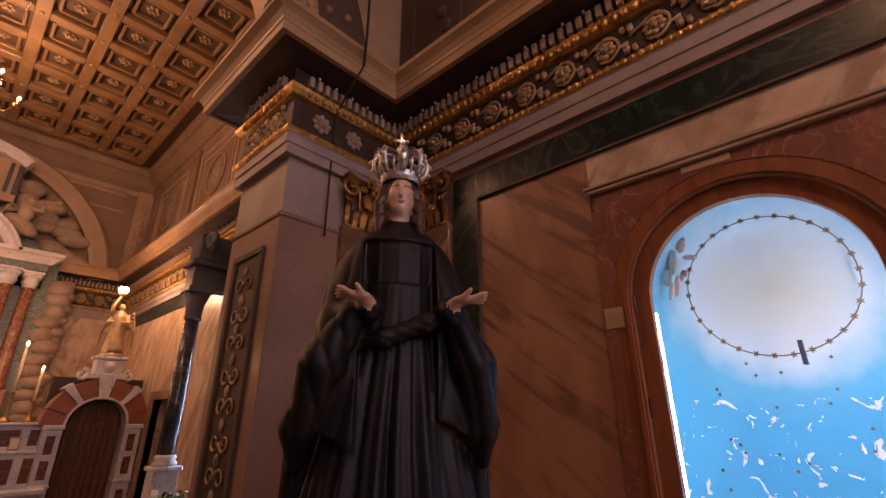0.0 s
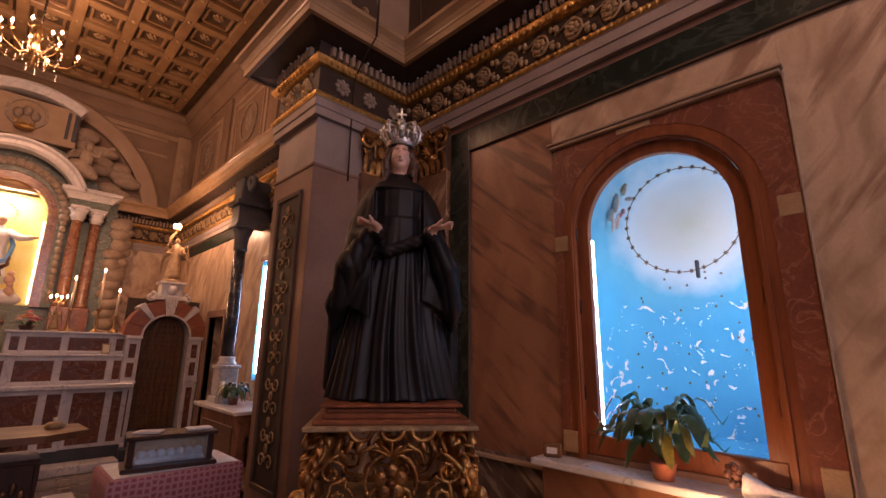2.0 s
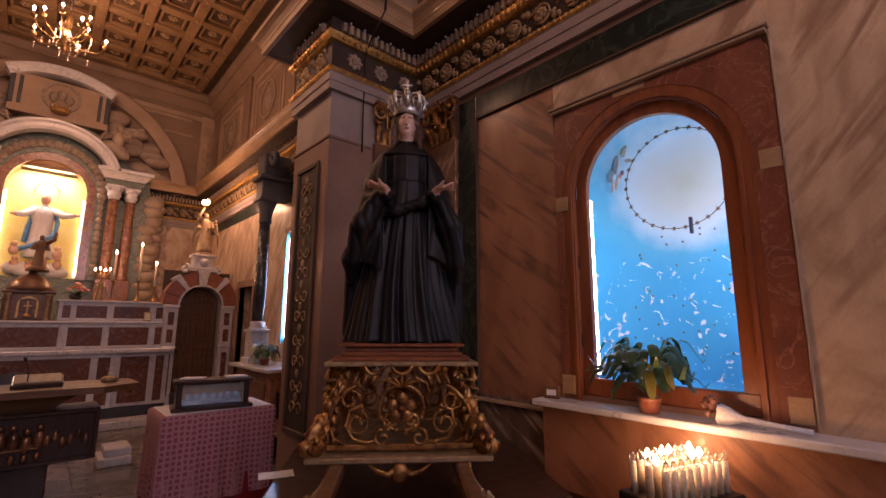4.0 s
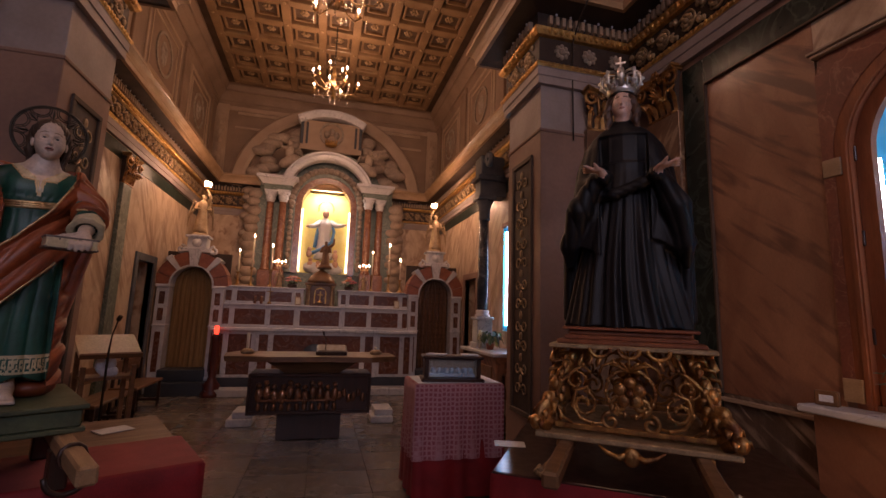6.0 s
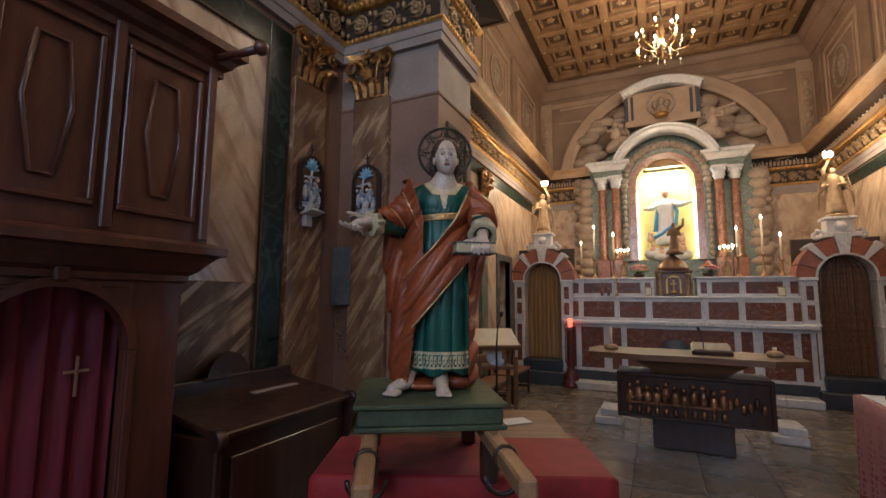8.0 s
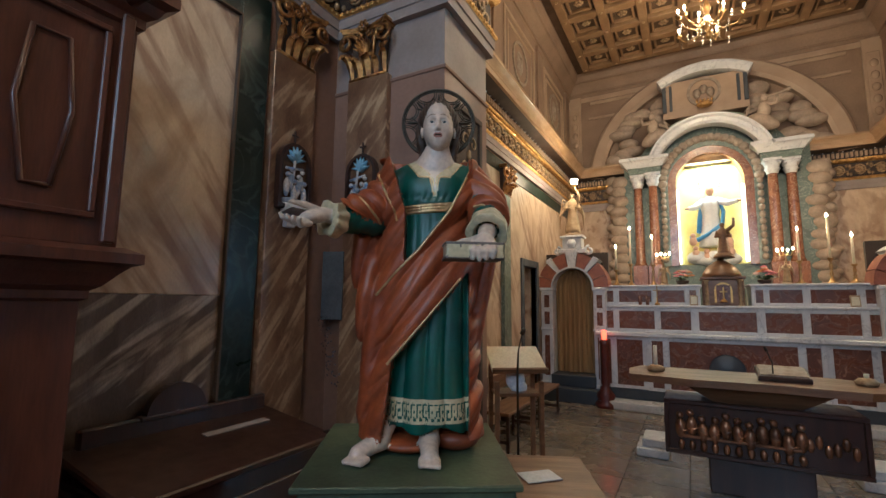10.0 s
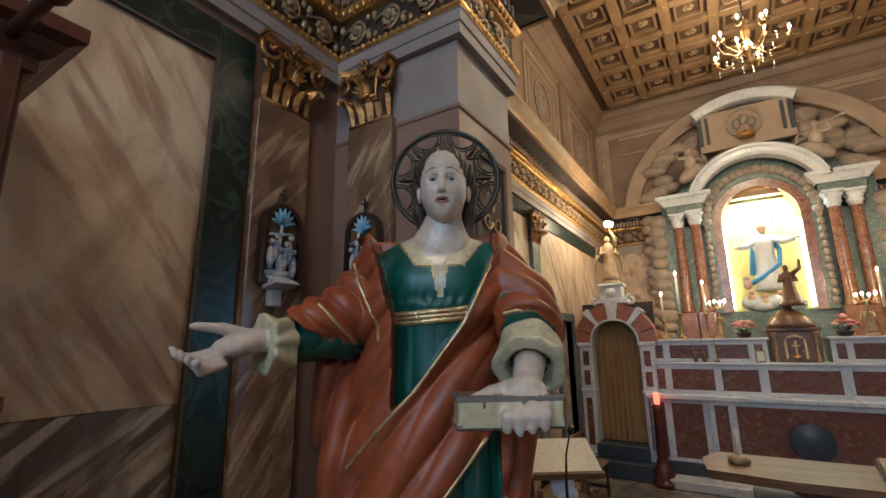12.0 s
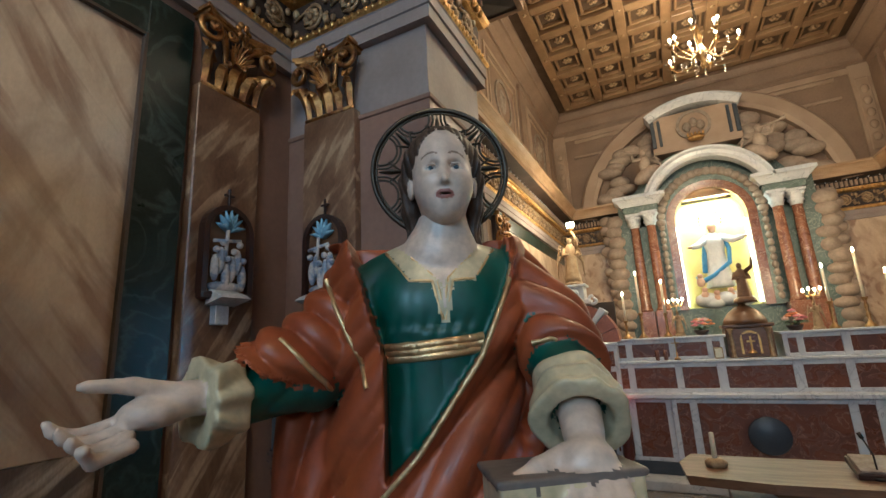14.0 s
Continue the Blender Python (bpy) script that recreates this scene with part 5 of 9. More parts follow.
for k in range(5):
    ball(b, (-0.03 + 0.07 * (k - 2), -0.16, 6.2), (0.022, 0.022, 0.045), 6, 5)
part("gilt_crown", b, GOLD, ret, "gilded crown ornament")
# stucco clouds beside and above
rnd = random.Random(11)
b = bmesh.new()
for s in (-1, 1):
    z = 1.9
    while z < 4.75:
        ball(b, (-0.03 + s * (1.85 + rnd.uniform(-0.05, 0.05)), 0.25, z), (rnd.uniform(0.2, 0.26), 0.2, rnd.uniform(0.13, 0.18)), 14, 9)
        ball(b, (-0.03 + s * (1.98 + rnd.uniform(-0.06, 0.06)), 0.33, z + 0.1), (0.17, 0.16, 0.12), 12, 8)
        z += rnd.uniform(0.19, 0.25)
    for k in range(16):
        a = math.radians(8 + k * 4.6)
        rr = rnd.uniform(1.6, 2.1)
        ball(b, (-0.03 + s * rr * math.cos(a), 0.4, 4.85 + rr * math.sin(a) * 0.98), (rnd.uniform(0.2, 0.32), 0.18, rnd.uniform(0.12, 0.18)), 14, 9)
tagged(part("stucco_clouds", b, CLOUD, ret, "tan stucco cloud banks"), kind="stuff")


def plain_figure(bm, c, h, wings=0.0, m=None, lean=0.0):
    """A plain draped figure: a folded robe, shoulders, head and, if asked for, wings."""
    m = (m or Matrix())
    t = Matrix.Translation(c) @ m
    prof = [(0.17, 0.0), (0.16, 0.1), (0.125, 0.35), (0.1, 0.55), (0.115, 0.68), (0.125, 0.76), (0.06, 0.83), (0.04, 0.86)]
    lathe(bm, [(r * h, z * h) for r, z in prof], 20, t, lobes=7, depth=0.09)
    ball(bm, t @ Vector((0, 0, 0.92 * h)), (0.06 * h, 0.065 * h, 0.08 * h), 10, 8)
    for s in (-1, 1):
        tube(bm, [t @ Vector(q) for q in ((s * 0.11 * h, 0, 0.76 * h), (s * 0.17 * h, -0.05 * h, 0.6 * h), (s * 0.06 * h, -0.16 * h, 0.6 * h))], [0.045 * h, 0.04 * h, 0.03 * h], 8)
        if wings:
            for k in range(5):
                tube(bm, [t @ Vector(q) for q in ((s * 0.06 * h, 0.09 * h, 0.72 * h), (s * (0.2 + 0.02 * k) * h, 0.14 * h, (0.86 - 0.1 * k) * h), (s * (0.24 + 0.01 * k) * h, 0.14 * h, (0.62 - 0.12 * k) * h))],
                     [0.03 * h, 0.045 * h, 0.015 * h], 6, 0.5)


# reclining stucco figures with trumpets on the arch
for s in (-1, 1):
    b = bmesh.new()
    m = pose(-0.03 + s * 1.02, RY - 0.15, 5.42, 0, 0, 0)
    ball(b, (0, 0, 0.1), (0.3, 0.16, 0.15), 12, 8, pose(0, 0, 0, 0, s * 30, 0))
    ball(b, (s * 0.02, -0.02, 0.33), (0.12, 0.11, 0.2), 12, 8)
    ball(b, (s * 0.03, -0.06, 0.58), (0.075, 0.08, 0.09), 10, 8)
    tube(b, [(s * 0.05, -0.05, 0.45), (s * 0.22, -0.12, 0.42), (s * 0.24, -0.12, 0.56)], [0.05, 0.04, 0.03], 8)
    tube(b, [(s * 0.06, -0.13, 0.57), (s * 0.34, -0.16, 0.62), (s * 0.46, -0.17, 0.65)], [0.012, 0.018, 0.05], 8)
    for k in range(4):
        tube(b, [(-s * 0.06, 0.08, 0.4), (-s * (0.2 + 0.03 * k), 0.1, 0.5 - 0.06 * k), (-s * (0.34 - 0.02 * k), 0.1, 0.36 - 0.1 * k)], [0.03, 0.05, 0.015], 6, 0.5)
    single("stucco_statue", b, CLOUD, "tan stucco winged figure blowing a trumpet on the retable arch", "statue", m, "stucco figures")

# the lit statue in the retable niche
STAT_WHITE = mat("white_painted_wood", (0.75, 0.76, 0.8), 0.5, other=(0.62, 0.64, 0.7), scale=8)
STAT_BLUE = mat("sky_blue_painted_cloth", (0.12, 0.36, 0.72), 0.5, other=(0.07, 0.24, 0.56), scale=8)
STAT_SKIN = mat("flesh_painted_wood", (0.62, 0.4, 0.3), 0.45, other=(0.56, 0.35, 0.26), scale=9, bump=0.04)
STAT_GILT = mat("thin_gilt_wire", (0.75, 0.5, 0.15), 0.4, 0.9)
b = bmesh.new()
lathe(b, [(r * 1.6, z * 1.6) for r, z in [(0.15, 0.24), (0.13, 0.35), (0.11, 0.5), (0.09, 0.68), (0.11, 0.8), (0.1, 0.88), (0.04, 0.93), (0.035, 0.95)]], 24, pose(0, 0, 0), lobes=8, depth=0.1)
k1 = len(b.faces)
for s, pts in ((-1, [(-0.12, 0, 1.4), (-0.3, -0.12, 1.25), (-0.42, -0.2, 1.22)]), (1, [(0.12, 0, 1.4), (0.32, -0.1, 1.3), (0.5, -0.18, 1.32)])):
    tube(b, pts, [0.08, 0.07, 0.045], 8)
faces_since(b, k1, 0)
k1 = len(b.faces)
tube(b, [(0.16, 0.02, 1.42), (0.24, -0.02, 1.15), (0.2, -0.1, 0.85), (-0.1, -0.2, 0.62), (-0.34, -0.12, 0.5), (-0.4, -0.05, 0.62)], [0.05, 0.07, 0.07, 0.06, 0.09, 0.04], 10, 0.6)
tube(b, [(-0.14, 0.05, 1.42), (-0.2, 0.05, 1.0), (-0.24, 0, 0.7)], [0.05, 0.06, 0.05], 8)
faces_since(b, k1, 1)
k1 = len(b.faces)
ball(b, (0, -0.05, 1.62), (0.085, 0.095, 0.12), 12, 9)
ball(b, (-0.45, -0.22, 1.22), (0.05, 0.03, 0.03), 8, 6)
ball(b, (0.54, -0.19, 1.33), (0.05, 0.03, 0.03), 8, 6)
for x, z in ((-0.32, 0.12), (-0.12, 0.05), (0.12, 0.08), (0.32, 0.14), (-0.36, 0.4), (0.3, 0.36)):
    ball(b, (x, -0.18, z + 0.1), (0.08, 0.08, 0.1), 10, 7)
    ball(b, (x, -0.2, z + 0.22), 0.055, 8, 6)
faces_since(b, k1, 2)
k1 = len(b.faces)
for k in range(9):
    ball(b, (0.3 * math.cos(k * 0.7), -0.05 + 0.1 * math.sin(k * 2), 0.1 + 0.03 * (k % 3)), (0.22, 0.16, 0.13), 10, 7)
faces_since(b, k1, 0)
k1 = len(b.faces)
tube(b, [(0.2 * math.cos(q), 0.02, 1.78 + 0.2 * math.sin(q)) for q in [math.radians(a) for a in range(-20, 201, 10)]], 0.008, 5)
for a in range(-20, 201, 22):
    ball(b, (0.2 * math.cos(math.radians(a)), 0.0, 1.78 + 0.2 * math.sin(math.radians(a))), 0.024, 6, 4)
faces_since(b, k1, 3)
single("niche_statue", b, [STAT_WHITE, STAT_BLUE, STAT_SKIN, STAT_GILT], "white and blue painted statue on clouds in the lit yellow niche", "statue", pose(-0.03, RY + 0.22, 2.63))
# tube lamps inside that niche
TUBE_WARM = mat("warm_white_light_tube", (1.0, 0.95, 0.8), 0.4, emit=(1.0, 0.86, 0.5), power=6, bump=0, grain=0)
for s in (-1, 1):
    bm = bmesh.new()
    span(bm, (-0.012, -0.012, 0), (0.012, 0.012, 1.7), 0.004)
    single("light_tube", bm, TUBE_WARM, "warm white light tube fixed inside the retable niche", "light tube", pose(-0.03 + s * 0.62, RY + 0.36, 2.68), "niche tubes")
lamp("niche_glow", "AREA", look((-0.03, RY + 0.1, 4.9), (-0.03, RY + 0.4, 3.2)), 30, (1.0, 0.88, 0.58), 0.7, 0.15)

# ---- angels holding torches above the side doors ----
BULB = mat("glowing_flame_bulb", (1.0, 0.8, 0.5), 0.4, emit=(1.0, 0.66, 0.34), power=40, bump=0, grain=0)
GILT_WOOD = mat("tan_gilded_figure_wood", (0.5, 0.37, 0.22), 0.45, 0.25, other=(0.36, 0.25, 0.14), scale=10, bump=0.15)
for sx in (-1, 1):
    b = bmesh.new()
    plain_figure(b, (0, 0, 0.05), 0.82, 1.0, pose(0, 0, 0, 0, 0, sx * -20))
    lathe(b, [(0.16, 0), (0.16, 0.03), (0.13, 0.06)], 16)
    tube(b, [(-sx * 0.1, 0, 0.66), (-sx * 0.15, -0.08, 0.8), (-sx * 0.06, -0.06, 0.98)], [0.035, 0.03, 0.02], 8)
    single("angel_statue", b, GILT_WOOD, "tan gilded winged figure standing on a doorway pedestal", "statue", pose(sx * 2.47, ALT_Y + 0.25, 3.07), "torch figures")
    tr = thing("torch_lamp", pose(sx * 2.47 - sx * 0.06, ALT_Y + 0.19, 4.0), "gilded torch lamp with a cluster of glowing bulbs", "lamp", "torch lamps")
    b = bmesh.new()
    lathe(b, [(0.01, 0), (0.02, 0.04), (0.05, 0.08), (0.06, 0.1), (0.02, 0.105)], 12)
    part("cup", b, GOLD, tr)
    for k in range(5):
        a = k * 2 * math.pi / 5
        b = bmesh.new()
        lathe(b, [(0.008, 0.09), (0.008, 0.12), (0.02, 0.14), (0.024, 0.165), (0.012, 0.195), (0.0, 0.21)], 10, pose(0.05 * math.cos(a), 0.05 * math.sin(a), 0))
        part("bulb", b, BULB, tr)

# ---- chandeliers ----
BRASS = mat("aged_brass", (0.5, 0.32, 0.13), 0.35, 0.9, other=(0.3, 0.18, 0.07), scale=14)
CHAIN = mat("dark_iron_chain", (0.06, 0.045, 0.035), 0.5, 0.7)
GLASS = mat("clear_crystal", (0.95, 0.9, 0.8), 0.08, 0.0, bump=0, grain=0)
GLASS.node_tree.nodes["Principled BSDF"].inputs["Transmission Weight"].default_value = 0.85


def chandelier(m, ztop, arms=10, rad=0.5):
    root = thing("chandelier", m, "brass chandelier with curved arms, crystal drops and glowing candle bulbs", "chandelier", "chandeliers")
    b = bmesh.new()
    lathe(b, [(0.0, -0.34), (0.03, -0.32), (0.05, -0.26), (0.025, -0.2), (0.08, -0.12), (0.1, -0.06), (0.05, 0.0), (0.03, 0.1), (0.06, 0.2), (0.035, 0.3), (0.015, 0.42), (0.0, 0.44)], 16)
    part("stem", b, BRASS, root)
    b = bmesh.new()
    tube(b, [(0, 0, 0.42), (0, 0, ztop)], 0.012, 6)
    z = 0.5
    while z < ztop - 0.1:
        ball(b, (0, 0, z), (0.022, 0.012, 0.03), 6, 4)
        z += 0.07
    part("chain", b, CHAIN, root)
    for k in range(arms):
        a = 2 * math.pi * k / arms
        rr, zz = (rad, 0.0) if k % 2 == 0 else (rad * 0.62, 0.22)
        c, s = math.cos(a), math.sin(a)
        b = bmesh.new()
        tube(b, [(0.05 * c, 0.05 * s, -0.06), (rr * 0.4 * c, rr * 0.4 * s, -0.2 + zz * 0.5), (rr * 0.8 * c, rr * 0.8 * s, -0.16 + zz), (rr * c, rr * s, -0.04 + zz)], [0.014, 0.012, 0.01, 0.009], 6)
        lathe(b, [(0.012, -0.05), (0.04, -0.02), (0.045, 0.0), (0.015, 0.005)], 10, pose(rr * c, rr * s, zz))
        arm = part("arm", b, BRASS, root)
        b = bmesh.new()
        lathe(b, [(0.012, 0.0), (0.012, 0.07)], 8, pose(rr * c, rr * s, zz))
        part("candle_sleeve", b, STAT_WHITE, arm)
        b = bmesh.new()
        lathe(b, [(0.006, 0.07), (0.016, 0.085), (0.02, 0.105), (0.01, 0.13), (0.0, 0.145)], 10, pose(rr * c, rr * s, zz))
        part("bulb", b, BULB, arm)
    b = bmesh.new()
    for k in range(arms * 2):
        a = 2 * math.pi * (k + 0.5) / (arms * 2)
        rr = rad * (0.3 + 0.55 * (k % 3) / 2)
        for q in range(3):
            ball(b, (rr * math.cos(a), rr * math.sin(a), -0.2 - 0.045 * q + 0.1 * (k % 2)), (0.012, 0.012, 0.02), 6, 4)
    part("crystal_drops", b, GLASS, root, "small crystal drops")
    return root


chandelier(pose(*CHANDELIERS[0]), ZT - CHANDELIERS[0][2])
chandelier(pose(*CHANDELIERS[1]), ZT - CHANDELIERS[1][2], 12, 0.62)
# added chandelier, out of view behind the walk, as a source for nave light
chandelier(pose(*CHANDELIERS[2]), 9.8 - CHANDELIERS[2][2], 12, 0.62)

# ---- candles, flowers and small things on the altar ----
WAX = mat("ivory_wax", (0.75, 0.68, 0.52), 0.4, other=(0.68, 0.6, 0.44), scale=8, bump=0.04)
WAX.node_tree.nodes["Principled BSDF"].inputs["Subsurface Weight"].default_value = 0.15
FLAME = mat("glowing_candle_flame", (1.0, 0.7, 0.35), 0.4, emit=(1.0, 0.66, 0.3), power=38, bump=0, grain=0)


def candlestick(x, y, z, stick, candle, group="altar candles"):
    root = thing("candlestick", pose(x, y, z), "tall brass candlestick with a lit ivory candle on the altar", "candlestick", group)
    b = bmesh.new()
    lathe(b, [(0.075, 0), (0.075, 0.02), (0.04, 0.05), (0.018, 0.1), (0.028, stick * 0.4), (0.016, stick * 0.5), (0.026, stick * 0.7), (0.014, stick * 0.85), (0.045, stick * 0.97), (0.045, stick), (0.012, stick)], 14)
    part("stick", b, BRASS, root)
    b = bmesh.new()
    lathe(b, [(0.019, stick), (0.018, stick + candle), (0.004, stick + candle + 0.003)], 12)
    part("candle", b, WAX, root)
    b = bmesh.new()
    lathe(b, [(0.004, 0.0), (0.014, 0.014), (0.017, 0.03), (0.009, 0.055), (0.0, 0.075)], 10, pose(0, 0, stick + candle + 0.004))
    part("flame", b, FLAME, root)
    return root


for sx in (-1, 1):
    candlestick(sx * 1.72, ALT_Y + 0.45, 2.1, 0.3, 0.42)
    candlestick(sx * 1.48, ALT_Y + 0.62, 2.1, 0.42, 0.66)
    candlestick(sx * 1.1, ALT_Y + 0.7, 2.1, 0.4, 0.5)
    # three-light candelabra held by a gilded figure
    cd = thing("candelabrum", pose(sx * 0.92, ALT_Y + 0.72, 2.1), "gilded candelabrum with three glowing lights", "candelabrum", "altar candelabra")
    b = bmesh.new()
    lathe(b, [(0.08, 0), (0.08, 0.03), (0.04, 0.06)], 12)
    plain_figure(b, (0, 0, 0.05), 0.36, 1.0)
    tube(b, [(0, -0.03, 0.38), (0, -0.03, 0.52)], 0.012, 6)
    part("figure_stem", b, GOLD_DULL, cd)
    for k in range(4):
        x = 0.055 * (k - 1.5) * 1.3
        b = bmesh.new()
        tube(b, [(0, -0.03, 0.5), (x * 0.7, -0.03, 0.49), (x, -0.03, 0.55 + 0.02 * (k % 2))], 0.008, 5)
        br = part("branch", b, GOLD, cd)
        b = bmesh.new()
        ball(b, (x, -0.03, 0.585 + 0.02 * (k % 2)), (0.016, 0.016, 0.026), 8, 6)
        part("bulb", b, BULB, br)

PETAL = [mat("pink_petal", (0.75, 0.22, 0.25), 0.6), mat("orange_petal", (0.8, 0.3, 0.1), 0.6), mat("pale_petal", (0.8, 0.55, 0.45), 0.6)]
LEAF = mat("deep_green_leaf", (0.04, 0.1, 0.028), 0.4, other=(0.025, 0.065, 0.018), scale=12, bump=0.08, coat=0.2)
LEAF_Y = mat("yellowing_leaf", (0.28, 0.26, 0.05), 0.45, other=(0.18, 0.2, 0.04), scale=12)
rnd = random.Random(5)
for x in (-0.62, 0.58):
    fl = thing("flower_arrangement", pose(x, ALT_Y + 0.45, 2.1), "low arrangement of pink and orange flowers on the altar", "flowers", "altar flowers")
    b = bmesh.new()
    lathe(b, [(0.07, 0), (0.1, 0.05), (0.11, 0.08), (0.0, 0.08)], 12)
    part("bowl", b, WOOD_DARK, fl)
    for k in range(16):
        a, r, z = rnd.uniform(0, 6.3), rnd.uniform(0, 0.17), 0
        z = 0.17 + 0.1 * (1 - r / 0.17) + rnd.uniform(-0.03, 0.03)
        b = bmesh.new()
        for q in range(6):
            t = q * math.pi / 3
            ball(b, (r * math.cos(a) + 0.025 * math.cos(t), r * math.sin(a) + 0.025 * math.sin(t), z), (0.024, 0.024, 0.014), 6, 4)
        ball(b, (r * math.cos(a), r * math.sin(a), z + 0.012), 0.016, 6, 4)
        part("flower", b, PETAL[k % 3], fl)
    b = bmesh.new()
    for k in range(14):
        a = rnd.uniform(0, 6.3)
        tube(b, [(0.04 * math.cos(a), 0.04 * math.sin(a), 0.08), (0.14 * math.cos(a), 0.14 * math.sin(a), 0.14), (0.22 * math.cos(a), 0.22 * math.sin(a), 0.1)], [0.008, 0.024, 0.003], 5, 0.2)
    part("foliage", b, LEAF, fl)

b = bmesh.new()
plain_figure(b, (0, 0, 0.0), 0.62)
tube(b, [(0.06, -0.02, 0.47), (0.16, -0.06, 0.55), (0.17, -0.06, 0.68)], [0.035, 0.028, 0.018], 7)
lathe(b, [(0.16, -0.0), (0.15, 0.05), (0.1, 0.09)], 14)
single("wooden_statuette", b, WOOD_MID, "brown wooden figure with a raised arm on the tabernacle", "statue", pose(0.03, ALT_Y + 0.42, 2.555))
for x, y, z, c, lab in ((-1.3, 0.12, 1.745, RED_MARBLE, "dark red glass votive"), (-1.18, 0.12, 1.745, RED_MARBLE, "dark red glass votive")):
    b = bmesh.new()
    lathe(b, [(0.03, 0), (0.034, 0.1), (0.03, 0.16), (0.0, 0.16)], 12)
    single("votive_glass", b, c, lab + " standing on the altar ledge", "votive", pose(x, ALT_Y + y + 0.06, z), "votive glasses")
for x in (-0.46, 1.62):
    cr = thing("altar_card", pose(x, ALT_Y + 0.16, 1.745), "small gilt-framed card on the altar ledge", "altar card", "altar cards")
    b = bmesh.new()
    box(b, (0, 0, 0.085), (0.12, 0.02, 0.17), pose(0, 0, 0, -10), 0.004)
    part("frame", b, GOLD_DULL, cr)
    b = bmesh.new()
    box(b, (0, -0.013, 0.085), (0.09, 0.006, 0.13), pose(0, 0, 0, -10), 0.002)
    part("card", b, WAX, cr)
cr = thing("altar_cross", pose(-1.02, ALT_Y + 0.15, 1.745), "small brass standing cross on the altar ledge", "cross")
b = bmesh.new()
lathe(b, [(0.05, 0), (0.04, 0.03), (0.012, 0.05), (0.01, 0.12)], 12)
part("foot", b, BRASS, cr)
b = bmesh.new()
span(b, (-0.008, -0.006, 0.1), (0.008, 0.006, 0.34), 0.002)
span(b, (-0.06, -0.006, 0.25), (0.06, 0.006, 0.266), 0.002)
part("cross", b, BRASS, cr)

# red lamp on a turned stand
st = thing("sanctuary_lamp", pose(-1.86, 8.0, 0.0), "red glass sanctuary lamp on a dark red carved stand", "lamp")
RED_GLASS = mat("lit_red_glass", (0.6, 0.02, 0.01), 0.3, emit=(1.0, 0.06, 0.02), power=2.5, bump=0)
DARK_RED = mat("dark_red_painted_wood", (0.11, 0.018, 0.012), 0.4, other=(0.07, 0.012, 0.008), scale=8, coat=0.2)
b = bmesh.new()
lathe(b, [(0.17, 0), (0.17, 0.06), (0.12, 0.12), (0.15, 0.2), (0.08, 0.3), (0.06, 0.36), (0.075, 0.42), (0.07, 1.05), (0.085, 1.1), (0.05, 1.14)], 16, lobes=6, depth=0.06)
part("stand", b, DARK_RED, st)
b = bmesh.new()
lathe(b, [(0.035, 1.14), (0.045, 1.2), (0.04, 1.3), (0.0, 1.3)], 14)
part("glass", b, RED_GLASS, st, "glowing red glass")

# ---- the free-standing altar ----
RELIEF = mat("dark_bronzed_relief_wood", (0.42, 0.2, 0.1), 0.3, 0.6, other=(0.13, 0.06, 0.03), scale=9, bump=0.2, coat=0.3)
fa = thing("altar_table", pose(-0.03, 4.75, 0), "wooden altar table with a dark carved relief front", "altar table")
b = bmesh.new()
span(b, (-0.76, 0.0, 0.34), (0.76, 0.5, 0.84), 0.01)
part("relief_block", b, WOOD_DARK, fa)
b = bmesh.new()
for lo, hi in (((-0.76, 0.34), (0.76, 0.38)), ((-0.76, 0.8), (0.76, 0.84)), ((-0.76, 0.38), (-0.72, 0.8)), ((0.72, 0.38), (0.76, 0.8))):
    span(b, (lo[0], -0.03, lo[1]), (hi[0], 0.0, hi[1]), 0.008)
part("relief_frame", b, WOOD_DARK, fa)
b = bmesh.new()
rnd = random.Random(8)
span(b, (-0.62, -0.05, 0.5), (0.3, 0.0, 0.53), 0.01)
for k in range(11):
    x = -0.62 + 0.092 * k
    zb = 0.58 + 0.03 * math.sin(k * 1.9)
    ball(b, (x, -0.02, zb), (0.05, 0.045, 0.095), 8, 6)
    ball(b, (x + rnd.uniform(-0.01, 0.01), -0.045, zb + 0.125), 0.034, 8, 6)
    tube(b, [(x - 0.03, -0.03, zb + 0.04), (x + 0.02, -0.06, zb - 0.02), (x + rnd.uniform(0.02, 0.07), -0.05, zb)], 0.012, 5)
    ball(b, (x, -0.02, 0.43), (0.03, 0.03, 0.05), 6, 5)
for k in range(6):
    ball(b, (0.36 + 0.06 * k, -0.01, 0.56 + 0.04 * math.sin(k * 2)), (0.03, 0.02, 0.06), 6, 5)
part("relief_carving", b, RELIEF, fa, "dark carved supper-scene relief in plain shapes")
b = bmesh.new()
span(b, (-0.4, 0.1, 0.0), (0.4, 0.45, 0.34), 0.01)
part("base", b, WOOD_DARK, fa)
b = bmesh.new()
vs = [b.verts.new(q) for q in ((-0.34, 0.05, 0.84), (0.34, 0.05, 0.84), (0.34, 0.45, 0.84), (-0.34, 0.45, 0.84), (-0.58, -0.05, 1.0), (0.58, -0.05, 1.0), (0.58, 0.6, 1.0), (-0.58, 0.6, 1.0))]
for f in ((0, 1, 2, 3), (4, 5, 6, 7), (0, 1, 5, 4), (1, 2, 6, 5), (2, 3, 7, 6), (3, 0, 4, 7)):
    b.faces.new([vs[i] for i in f])
part("corbel", b, WOOD_MID, fa)
b = bmesh.new()
